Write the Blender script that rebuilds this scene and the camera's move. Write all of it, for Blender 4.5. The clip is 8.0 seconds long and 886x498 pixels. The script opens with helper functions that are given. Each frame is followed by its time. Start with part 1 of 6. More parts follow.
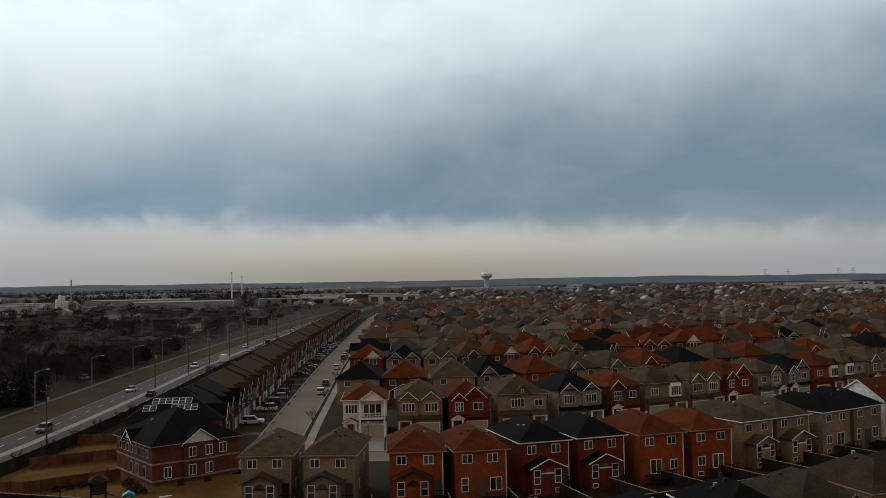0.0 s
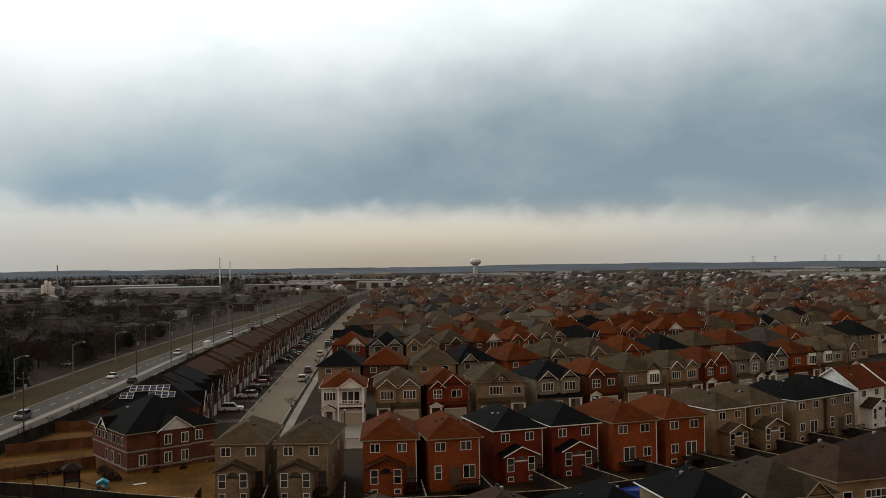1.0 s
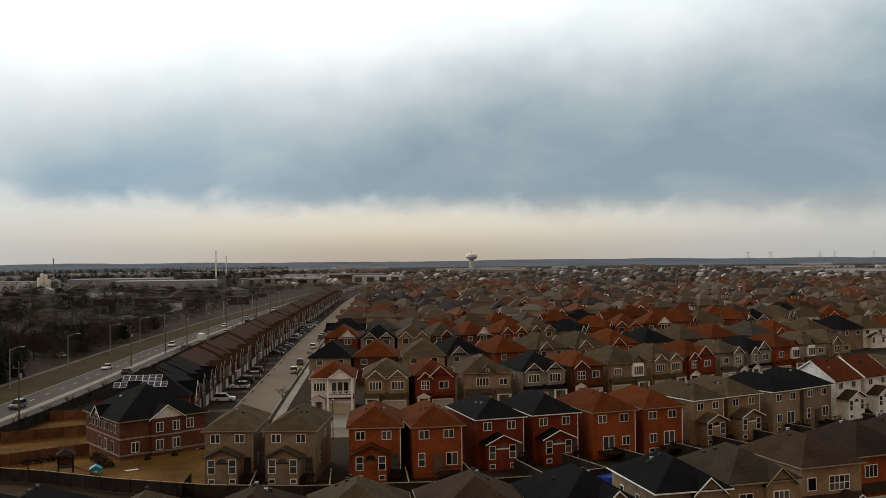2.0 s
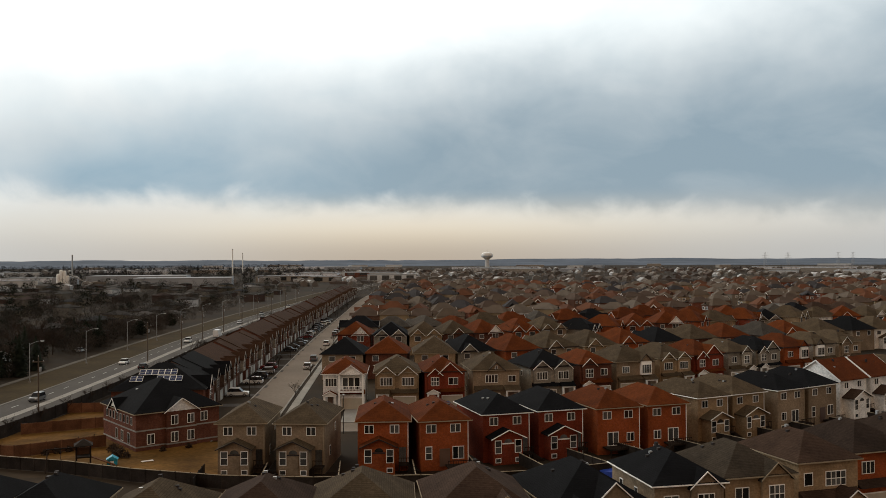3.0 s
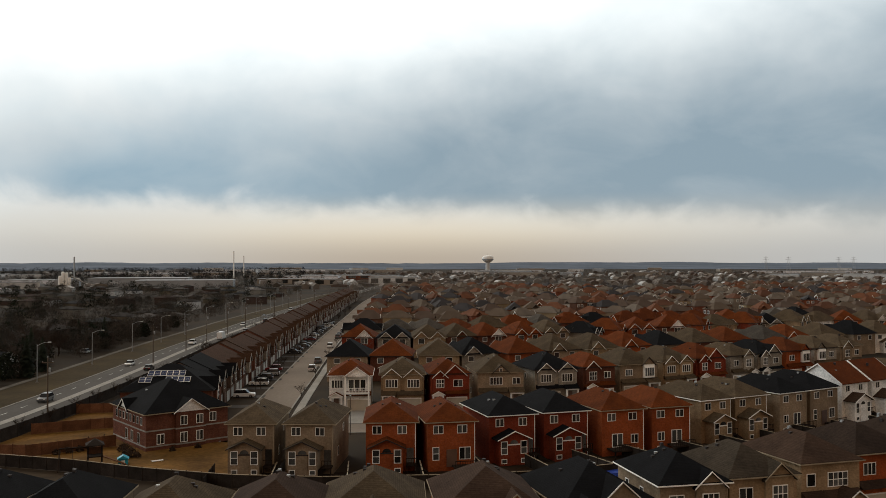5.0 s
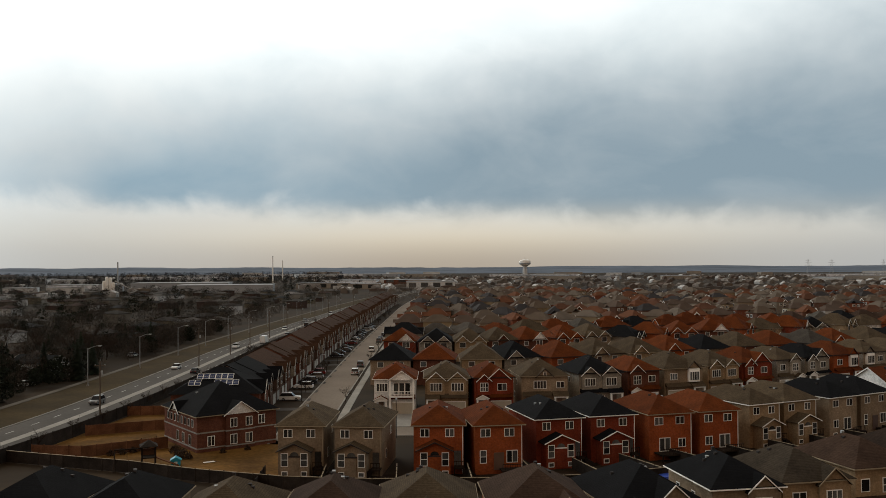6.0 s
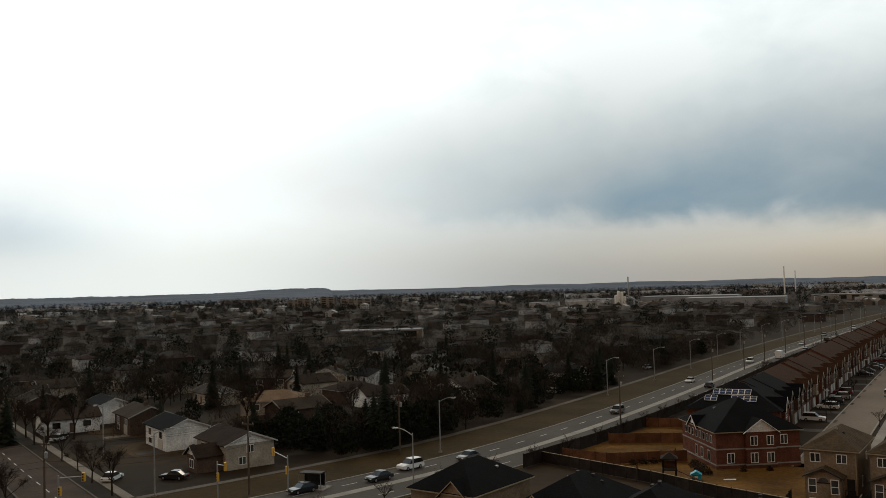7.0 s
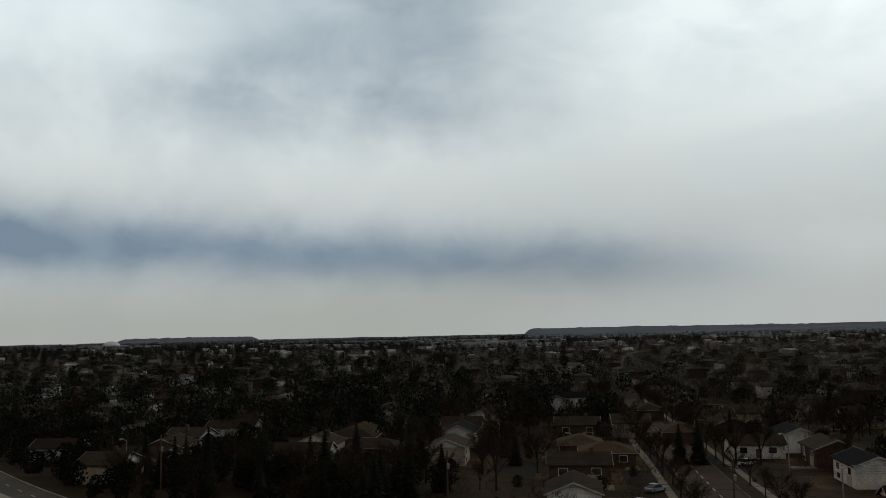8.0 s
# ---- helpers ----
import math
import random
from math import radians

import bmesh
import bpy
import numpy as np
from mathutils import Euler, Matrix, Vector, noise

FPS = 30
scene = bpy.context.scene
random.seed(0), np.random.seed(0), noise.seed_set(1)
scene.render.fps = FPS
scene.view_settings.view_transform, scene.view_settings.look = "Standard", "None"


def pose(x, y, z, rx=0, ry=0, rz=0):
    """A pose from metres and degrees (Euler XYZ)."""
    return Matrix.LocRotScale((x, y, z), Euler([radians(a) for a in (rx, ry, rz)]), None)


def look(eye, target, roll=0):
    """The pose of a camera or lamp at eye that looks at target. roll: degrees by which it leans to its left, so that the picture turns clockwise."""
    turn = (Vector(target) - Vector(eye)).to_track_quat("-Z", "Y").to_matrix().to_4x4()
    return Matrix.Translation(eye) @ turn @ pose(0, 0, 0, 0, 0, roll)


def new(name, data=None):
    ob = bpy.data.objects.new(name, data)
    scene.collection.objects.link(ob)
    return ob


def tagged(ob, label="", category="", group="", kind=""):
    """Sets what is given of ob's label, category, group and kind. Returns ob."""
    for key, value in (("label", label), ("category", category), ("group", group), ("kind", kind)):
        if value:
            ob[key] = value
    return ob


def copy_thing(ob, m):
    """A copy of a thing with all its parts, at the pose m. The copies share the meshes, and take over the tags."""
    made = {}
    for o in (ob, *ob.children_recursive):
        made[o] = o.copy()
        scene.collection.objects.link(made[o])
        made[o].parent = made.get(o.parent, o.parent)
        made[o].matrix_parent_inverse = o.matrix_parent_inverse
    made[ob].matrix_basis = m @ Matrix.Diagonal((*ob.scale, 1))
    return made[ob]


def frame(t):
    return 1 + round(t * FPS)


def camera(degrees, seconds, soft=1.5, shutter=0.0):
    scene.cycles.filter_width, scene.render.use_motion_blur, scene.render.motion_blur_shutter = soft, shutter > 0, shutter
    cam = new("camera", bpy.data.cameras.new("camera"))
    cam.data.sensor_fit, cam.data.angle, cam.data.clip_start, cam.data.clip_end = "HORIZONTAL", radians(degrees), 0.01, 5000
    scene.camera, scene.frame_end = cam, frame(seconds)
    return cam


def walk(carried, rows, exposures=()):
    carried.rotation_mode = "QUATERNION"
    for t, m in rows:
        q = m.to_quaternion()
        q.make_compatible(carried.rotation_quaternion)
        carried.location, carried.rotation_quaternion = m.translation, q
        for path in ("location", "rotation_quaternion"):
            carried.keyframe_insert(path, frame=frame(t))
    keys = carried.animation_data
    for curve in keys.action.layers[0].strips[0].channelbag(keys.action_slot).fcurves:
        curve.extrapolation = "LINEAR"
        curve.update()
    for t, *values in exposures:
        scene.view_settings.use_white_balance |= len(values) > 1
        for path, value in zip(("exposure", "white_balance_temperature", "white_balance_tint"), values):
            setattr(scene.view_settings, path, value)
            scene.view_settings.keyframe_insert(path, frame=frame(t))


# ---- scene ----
cam = camera(53.0, 8.0, soft=0.62)
PATH = [  # seconds, x, y, z, pitch, roll, yaw
    (0.0, -4.1, 7.9, 30.0, 1.95, -1.00, -3.05),
    (0.5, -2.8, 8.0, 30.2, 1.09, -0.91, -3.41),
    (1.0, -2.0, 7.7, 30.3, 1.05, -0.85, -3.72),
    (1.5, -1.2, 6.1, 30.2, 0.85, -0.68, -4.13),
    (3.0, 0.5, 1.3, 30.0, 0.63, -0.30, -2.90),
    (3.5, 0.7, 0.8, 30.0, 0.63, -0.23, -2.59),
    (4.0, 0.4, 0.35, 30.0, 0.67, -0.23, -2.79),
    (4.5, 0.0, 0.0, 30.0, 0.74, -0.10, -2.90),
    (5.8, -1.8, -1.2, 30.0, 1.05, -0.20, -2.50),
    (6.0, -2.1, -1.3, 30.0, 1.11, -0.29, -0.52),
    (6.5, -2.9, -1.3, 30.1, 1.77, -1.10, 11.51),
    (7.0, -2.9, -1.6, 30.3, 2.46, -1.60, 31.30),
    (7.3, -2.5, -1.95, 30.4, 3.15, -1.80, 43.70),
    (7.5, -2.3, -2.2, 30.5, 3.72, -1.90, 51.60),
    (7.7, -2.0, -2.35, 30.6, 4.38, -1.25, 60.10),
    (8.0, -1.5, -2.6, 30.7, 5.28, -1.25, 73.10),
]
walk(cam, [(t, pose(x, y, z, 90 + p, -r, w)) for t, x, y, z, p, r, w in PATH],
     exposures=[(0.0, -0.46, 5900, 6), (0.5, -0.25, 6200, 6), (1.0, -0.15, 6350, 6), (1.7, -0.05, 6400, 7), (3.0, 0.12, 6400, 8), (6.0, -0.04, 6350, 7), (6.5, -0.12, 6350, 6), (7.0, -0.34, 6350, 6), (7.5, -0.88, 6250, 5), (8.0, -1.24, 6250, 5)])
# ---- world and sun: an overcast sky with a broad dark bank of cloud ----
SUN_YAW, SUN_UP = 28.0, 38.0
world = bpy.data.worlds.new("overcast_sky")
scene.world = world
world.use_nodes = True
wn, wl = world.node_tree.nodes, world.node_tree.links
wn.clear()


def wnode(kind, **sets):
    n = wn.new(kind)
    for k, v in sets.items():
        n.inputs[k].default_value = v
    return n


def wmath(op, a, b=None, c=None, clamp=False):
    n = wn.new("ShaderNodeMath")
    n.operation, n.use_clamp = op, clamp
    for i, v in enumerate((a, b, c)):
        if v is None:
            continue
        if isinstance(v, (int, float)):
            n.inputs[i].default_value = v
        else:
            wl.new(v, n.inputs[i])
    return n.outputs[0]


def wramp(value, stops, smooth=True):
    n = wn.new("ShaderNodeValToRGB")
    n.color_ramp.interpolation = "EASE" if smooth else "LINEAR"
    els = n.color_ramp.elements
    while len(els) < len(stops):
        els.new(0.5)
    for e, (p, col) in zip(els, stops):
        e.position, e.color = p, (*col, 1)
    wl.new(value, n.inputs[0])
    return n.outputs[0]


def wmix(fac, a, b, mode="MIX"):
    n = wn.new("ShaderNodeMix")
    n.data_type, n.blend_type = "RGBA", mode
    for s, v in ((0, fac), (6, a), (7, b)):
        if isinstance(v, (int, float)):
            n.inputs[s].default_value = v
        elif isinstance(v, tuple):
            n.inputs[s].default_value = (*v, 1)
        else:
            wl.new(v, n.inputs[s])
    return n.outputs[2]


def wnoise(vec, scale, detail, rough=0.5, distort=0.0):
    n = wnode("ShaderNodeTexNoise", Scale=scale, Detail=detail, Roughness=rough, Distortion=distort)
    wl.new(vec, n.inputs["Vector"])
    return n.outputs["Fac"]


coord = wn.new("ShaderNodeTexCoord").outputs["Generated"]
sep = wn.new("ShaderNodeSeparateXYZ")
wl.new(coord, sep.inputs[0])
DX, DY, DZ = sep.outputs
# azimuth to the left of straight ahead, and elevation, both in degrees
AZ = wmath("MULTIPLY", wmath("ARCTAN2", wmath("MULTIPLY", DX, -1), DY), 57.2958)
EL = wmath("MULTIPLY", wmath("ARCSINE", DZ), 57.2958)


def flat_coord(kx, ky):
    c = wn.new("ShaderNodeCombineXYZ")
    wl.new(wmath("MULTIPLY", AZ, kx), c.inputs[0])
    wl.new(wmath("MULTIPLY", EL, ky), c.inputs[1])
    return c.outputs[0]


SV = flat_coord(0.05, 0.10)
big = wnoise(SV, 0.9, 3, 0.5)
fine = wnoise(SV, 2.6, 7, 0.55, 0.4)
puffs = wnoise(flat_coord(0.16, 0.20), 1.5, 5, 0.55, 0.3)
wisps = wnoise(flat_coord(0.10, 0.10), 1.2, 4, 0.55, 0.0)


def bump(value, middle, width):
    """1 at the middle, falling smoothly to 0 at the width."""
    d = wmath("DIVIDE", wmath("SUBTRACT", value, middle), width)
    return wmath("EXPONENT", wmath("MULTIPLY", wmath("MULTIPLY", d, d), -1.0))


def step(value, a, b):
    n = wn.new("ShaderNodeMapRange")
    n.interpolation_type = "SMOOTHSTEP"
    for i, v in ((1, a), (2, b)):
        if isinstance(v, (int, float)):
            n.inputs[i].default_value = v
        else:
            wl.new(v, n.inputs[i])
    wl.new(value, n.inputs[0])
    return n.outputs[0]


# the dark bank: its foot is ragged, its top climbs to the right
foot = wmath("ADD", 0.6, wmath("MULTIPLY", puffs, 3.6))
foot = wmath("ADD", foot, wmath("MULTIPLY", AZ, 0.030))
lean = wmath("ADD", EL, wmath("MULTIPLY", AZ, 0.12))
lean = wmath("ADD", lean, wmath("MULTIPLY", wmath("SUBTRACT", big, 0.5), 7.0))
lean = wmath("ADD", lean, wmath("MULTIPLY", wmath("SUBTRACT", wisps, 0.5), 5.0))
bank = wmath("MULTIPLY", step(EL, foot, wmath("ADD", foot, 2.0)), wmath("SUBTRACT", 1.0, step(lean, 5.0, 15.5)))
ahead = wmath("SUBTRACT", 1.0, step(wmath("ADD", AZ, wmath("MULTIPLY", EL, -0.6)), 14.0, 40.0))
bank = wmath("MULTIPLY", bank, ahead)
# a thin grey bank low to the left, and a broad grey patch high over it
mid_low = wmath("ADD", -0.5, wmath("MULTIPLY", AZ, 0.064))
low_el = wmath("ADD", EL, wmath("MULTIPLY", wmath("SUBTRACT", puffs, 0.5), 1.8))
low = wmath("MULTIPLY", bump(wmath("SUBTRACT", low_el, mid_low), 0.0, 2.5), step(AZ, 46.0, 63.0))
patch_az = wmath("ADD", AZ, wmath("MULTIPLY", wmath("SUBTRACT", big, 0.5), 30.0))
patch = wmath("MULTIPLY", bump(patch_az, 77.0, 15.0), step(wmath("ADD", EL, wmath("MULTIPLY", wmath("SUBTRACT", wisps, 0.5), 8.0)), 10.5, 17.5))
side = wmath("MULTIPLY", step(AZ, 62.0, 100.0), wmath("MULTIPLY", step(wisps, 0.42, 0.62), 0.5))
dark = wmath("ADD", wmath("MULTIPLY", low, 0.92), wmath("MULTIPLY", patch, 0.70), clamp=True)
dark = wmath("ADD", wmath("ADD", dark, bank), wmath("MULTIPLY", side, 0.25), clamp=True)
dark = wmath("MULTIPLY", dark, wmath("ADD", 0.66, wmath("MULTIPLY", fine, 0.62)), clamp=True)

glare = bump(AZ, SUN_YAW, 40.0)
high = step(EL, 6.0, 22.0)
bright = wmix(high, (0.66, 0.66, 0.645), (0.90, 0.95, 0.955))
bright = wmix(wmath("MULTIPLY", glare, wmath("MULTIPLY", high, 0.9)), bright, (1.4, 1.42, 1.40))
bright = wmix(wmath("MULTIPLY", wmath("SUBTRACT", fine, 0.42), 1.4, clamp=True), bright, (0.70, 0.765, 0.78))
deep = wmix(step(AZ, -6.0, 16.0), (0.232, 0.300, 0.353), (0.255, 0.352, 0.425))
deep = wmix(step(AZ, 45.0, 65.0), deep, (0.205, 0.262, 0.335))
clouds = wmix(dark, bright, deep)
# the cloud is thinner, so brighter, away to the left
thin = wmath("ADD", 1.0, wmath("MULTIPLY", step(AZ, 20.0, 50.0), 0.75))
thin = wmath("ADD", thin, wmath("MULTIPLY", step(AZ, 62.0, 84.0), 0.26))
thin_rgb = wn.new("ShaderNodeCombineXYZ")
for socket in thin_rgb.inputs:
    wl.new(thin, socket)
clouds = wmix(1.0, clouds, thin_rgb.outputs[0], "MULTIPLY")
# cream light under the bank, close to the horizon
cream = wmix(step(EL, 0.0, 2.4), (0.410, 0.325, 0.240), (0.700, 0.590, 0.440))
cream_amount = wmath("MULTIPLY", wmath("SUBTRACT", 1.0, step(EL, 1.2, 4.6)), wmath("ADD", 0.30, wmath("MULTIPLY", bump(AZ, -2.0, 23.0), 0.68)))
clouds = wmix(cream_amount, clouds, cream)
haze = wmath("MULTIPLY", wmath("SUBTRACT", 1.0, step(EL, 0.3, 5.5)), wmath("SUBTRACT", 0.80, wmath("MULTIPLY", bump(AZ, 0.0, 26.0), 0.6)))
clouds = wmix(haze, clouds, wmix(step(AZ, 20.0, 50.0), (0.355, 0.365, 0.375), wmix(step(AZ, 52.0, 80.0), (1.00, 1.02, 1.00), (0.80, 0.80, 0.74))))
# unseen sky overhead and behind, toned dim and warm to shape the light
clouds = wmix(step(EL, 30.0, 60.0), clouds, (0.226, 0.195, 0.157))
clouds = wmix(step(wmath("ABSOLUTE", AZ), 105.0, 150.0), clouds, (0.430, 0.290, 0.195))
below = wmath("SUBTRACT", 1.0, step(EL, -3.0, -0.5))
clouds = wmix(below, clouds, (0.05, 0.05, 0.045))
sky = wn.new("ShaderNodeTexSky")
sky.sky_type, sky.sun_disc = "NISHITA", False
sky.sun_elevation, sky.sun_rotation = radians(SUN_UP), radians(-SUN_YAW)
sky_back = wnode("ShaderNodeBackground", Strength=0.06)
wl.new(sky.outputs[0], sky_back.inputs["Color"])
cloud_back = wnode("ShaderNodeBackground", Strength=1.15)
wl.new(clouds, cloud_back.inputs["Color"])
cover = wnode("ShaderNodeMixShader", Fac=0.96)
wl.new(sky_back.outputs[0], cover.inputs[1])
wl.new(cloud_back.outputs[0], cover.inputs[2])
world_out = wn.new("ShaderNodeOutputWorld")
wl.new(cover.outputs[0], world_out.inputs[0])

sun_data = bpy.data.lights.new("sun", "SUN")
sun_data.energy, sun_data.angle, sun_data.color = 0.7, radians(20), (1.0, 0.84, 0.66)
sun = new("sun", sun_data)
sun.matrix_world = look((0, 0, 60), (60 * math.sin(radians(SUN_YAW)), -60 * math.cos(radians(SUN_YAW)), 60 - 60 * math.tan(radians(SUN_UP))))
# ---- materials ----
def base_material(name, rough=0.85, metal=0.0):
    m = bpy.data.materials.new(name)
    m.use_nodes = True
    n, l = m.node_tree.nodes, m.node_tree.links
    b = n["Principled BSDF"]
    b.inputs["Roughness"].default_value, b.inputs["Metallic"].default_value = rough, metal
    b.inputs["Specular IOR Level"].default_value = 0.5 if rough < 0.6 else 0.06
    return m, n, l, b


def shade(col, f):
    return (*[max(0.0, min(1.0, c * f)) for c in col], 1)


def plain(name, col, rough=0.85, metal=0.0, vary=0.25, scale=0.6, grain=12.0, depth=0.0, rand=0.0):
    """Two scales of noise over one colour, and a little per-object difference."""
    m, n, l, b = base_material(name, rough, metal)
    co = n.new("ShaderNodeTexCoord").outputs["Object"]
    mixes = []
    last = None
    for s, amount in ((scale, vary), (grain, vary * 0.6)):
        t = n.new("ShaderNodeTexNoise")
        t.inputs["Scale"].default_value, t.inputs["Detail"].default_value = s, 5
        l.new(co, t.inputs["Vector"])
        r = n.new("ShaderNodeMapRange")
        r.inputs[1].default_value, r.inputs[2].default_value = 0.3, 0.7
        r.inputs[3].default_value, r.inputs[4].default_value = 1 - amount, 1 + amount
        l.new(t.outputs["Fac"], r.inputs[0])
        mixes.append(r.outputs[0])
        last = t
    k = n.new("ShaderNodeMath")
    k.operation = "MULTIPLY"
    l.new(mixes[0], k.inputs[0]), l.new(mixes[1], k.inputs[1])
    out = k.outputs[0]
    if rand:
        oi = n.new("ShaderNodeObjectInfo")
        r = n.new("ShaderNodeMapRange")
        r.inputs[3].default_value, r.inputs[4].default_value = 1 - rand, 1 + rand
        l.new(oi.outputs["Random"], r.inputs[0])
        k2 = n.new("ShaderNodeMath")
        k2.operation = "MULTIPLY"
        l.new(out, k2.inputs[0]), l.new(r.outputs[0], k2.inputs[1])
        out = k2.outputs[0]
    v = n.new("ShaderNodeVectorMath")
    v.operation = "SCALE"
    v.inputs[0].default_value = col
    l.new(out, v.inputs["Scale"])
    l.new(v.outputs[0], b.inputs["Base Color"])
    if depth:
        bm_ = n.new("ShaderNodeBump")
        bm_.inputs["Strength"].default_value, bm_.inputs["Distance"].default_value = 0.6, depth
        l.new(last.outputs["Fac"], bm_.inputs["Height"])
        l.new(bm_.outputs[0], b.inputs["Normal"])
    return m


def coursed(name, col, col2, mortar, length, height, gap, rough=0.9, depth=0.01, vary=0.25, rand=0.15):
    """Courses on upright faces or roof slopes: bricks, siding, shingles."""
    m, n, l, b = base_material(name, rough)
    co = n.new("ShaderNodeTexCoord").outputs["Object"]
    sp = n.new("ShaderNodeSeparateXYZ")
    l.new(co, sp.inputs[0])
    ad = n.new("ShaderNodeMath")
    l.new(sp.outputs[0], ad.inputs[0]), l.new(sp.outputs[1], ad.inputs[1])
    cb = n.new("ShaderNodeCombineXYZ")
    l.new(ad.outputs[0], cb.inputs[0]), l.new(sp.outputs[2], cb.inputs[1])
    br = n.new("ShaderNodeTexBrick")
    br.inputs["Scale"].default_value = 1.0
    br.inputs["Brick Width"].default_value, br.inputs["Row Height"].default_value = length, height
    br.inputs["Mortar Size"].default_value, br.inputs["Mortar Smooth"].default_value = gap, 0.3
    br.inputs["Color1"].default_value, br.inputs["Color2"].default_value = (*col, 1), (*col2, 1)
    br.inputs["Mortar"].default_value = (*mortar, 1)
    l.new(cb.outputs[0], br.inputs["Vector"])
    out = br.outputs["Color"]
    for s, amount in ((0.35, vary), (3.5, vary * 0.8)):
        t = n.new("ShaderNodeTexNoise")
        t.inputs["Scale"].default_value, t.inputs["Detail"].default_value = s, 5
        l.new(co, t.inputs["Vector"])
        r = n.new("ShaderNodeMapRange")
        r.inputs[1].default_value, r.inputs[2].default_value = 0.3, 0.7
        r.inputs[3].default_value, r.inputs[4].default_value = 1 - amount, 1 + amount
        l.new(t.outputs["Fac"], r.inputs[0])
        v = n.new("ShaderNodeVectorMath")
        v.operation = "SCALE"
        l.new(out, v.inputs[0]), l.new(r.outputs[0], v.inputs["Scale"])
        out = v.outputs[0]
    oi = n.new("ShaderNodeObjectInfo")
    r = n.new("ShaderNodeMapRange")
    r.inputs[3].default_value, r.inputs[4].default_value = 1 - rand, 1 + rand
    l.new(oi.outputs["Random"], r.inputs[0])
    v = n.new("ShaderNodeVectorMath")
    v.operation = "SCALE"
    l.new(out, v.inputs[0]), l.new(r.outputs[0], v.inputs["Scale"])
    l.new(v.outputs[0], b.inputs["Base Color"])
    bp = n.new("ShaderNodeBump")
    bp.inputs["Strength"].default_value, bp.inputs["Distance"].default_value = 0.5, depth
    bp.invert = True
    l.new(br.outputs["Fac"], bp.inputs["Height"])
    l.new(bp.outputs[0], b.inputs["Normal"])
    return m


def brick(name, a, b_):
    return coursed(name, a, b_, tuple(0.7 * c + 0.03 for c in a), 0.25, 0.085, 0.010)


def shingle(name, a, rand=0.15):
    return coursed(name, a, tuple(c * 0.8 for c in a), tuple(c * 0.55 for c in a), 0.45, 0.12, 0.012, 0.95, 0.012, 0.22, rand)


WALL = {
    "beige": brick("beige_brick", (0.262, 0.190, 0.122), (0.212, 0.153, 0.098)),
    "tan": brick("tan_brick", (0.295, 0.200, 0.112), (0.240, 0.162, 0.090)),
    "red": brick("red_brick", (0.190, 0.032, 0.011), (0.142, 0.023, 0.008)),
    "orange": brick("orange_brick", (0.290, 0.067, 0.016), (0.225, 0.050, 0.012)),
    "darkred": brick("dark_red_brick", (0.126, 0.045, 0.025), (0.090, 0.032, 0.018)),
    "brown": brick("brown_brick", (0.120, 0.043, 0.023), (0.092, 0.032, 0.018)),
    "oldbrick": brick("old_brown_brick", (0.098, 0.060, 0.042), (0.072, 0.044, 0.031)),
    "grey": coursed("grey_stone", (0.290, 0.250, 0.195), (0.225, 0.195, 0.155), (0.12, 0.115, 0.105), 0.45, 0.22, 0.014),
    "white": coursed("white_siding", (0.80, 0.78, 0.74), (0.78, 0.76, 0.72), (0.45, 0.44, 0.42), 6.0, 0.14, 0.008),
    "oldcream": coursed("old_cream_siding", (0.39, 0.335, 0.26), (0.37, 0.315, 0.245), (0.17, 0.14, 0.105), 6.0, 0.14, 0.008),
    "oldwhite": coursed("old_white_siding", (0.72, 0.70, 0.66), (0.70, 0.68, 0.64), (0.34, 0.33, 0.31), 6.0, 0.14, 0.008),
    "cream": coursed("cream_siding", (0.42, 0.38, 0.30), (0.40, 0.36, 0.29), (0.26, 0.24, 0.19), 6.0, 0.14, 0.008),
}
ROOF = {
    "olive": shingle("olive_shingle", (0.080, 0.057, 0.034)),
    "redbrown": shingle("redbrown_shingle", (0.105, 0.026, 0.005)),
    "black": shingle("black_shingle", (0.0068, 0.0068, 0.0076)),
    "oldbrown": shingle("old_brown_shingle", (0.038, 0.025, 0.018)),
    "oldgrey": shingle("old_grey_shingle", (0.047, 0.036, 0.025)),
    "brown": shingle("brown_shingle", (0.050, 0.030, 0.020)),
    "tan": shingle("pale_tan_shingle", (0.185, 0.125, 0.080)),
    "terrace": shingle("warm_brown_shingle", (0.058, 0.029, 0.016), 0.03),
    "grey": shingle("grey_shingle", (0.070, 0.060, 0.049)),
}
TRIM = plain("white_trim", (0.86, 0.83, 0.77), 0.5, vary=0.08, rand=0.12)
OLD_TRIM = plain("weathered_trim", (0.40, 0.38, 0.34), 0.6, vary=0.15, rand=0.3)
TAN_TRIM = plain("tan_trim", (0.30, 0.24, 0.16), 0.6, vary=0.12)
DARK_TRIM = plain("dark_trim", (0.035, 0.030, 0.028), 0.6, vary=0.15)
GARAGE = plain("garage_paint", (0.40, 0.35, 0.27), 0.55, vary=0.1, rand=0.25)
DOOR = plain("door_paint", (0.10, 0.055, 0.035), 0.5, vary=0.15, rand=0.3)
DECK = plain("deck_wood", (0.026, 0.018, 0.013), 0.85, vary=0.3, rand=0.3)
FENCE = plain("fence_wood", (0.125, 0.058, 0.030), 0.9, vary=0.3, grain=5.0, rand=0.25)
FENCE_DARK = plain("weathered_fence_wood", (0.026, 0.020, 0.016), 0.9, vary=0.35, grain=5.0, rand=0.25)
CONCRETE = plain("concrete", (0.27, 0.25, 0.22), 0.9, vary=0.18, scale=0.15, grain=3.0)
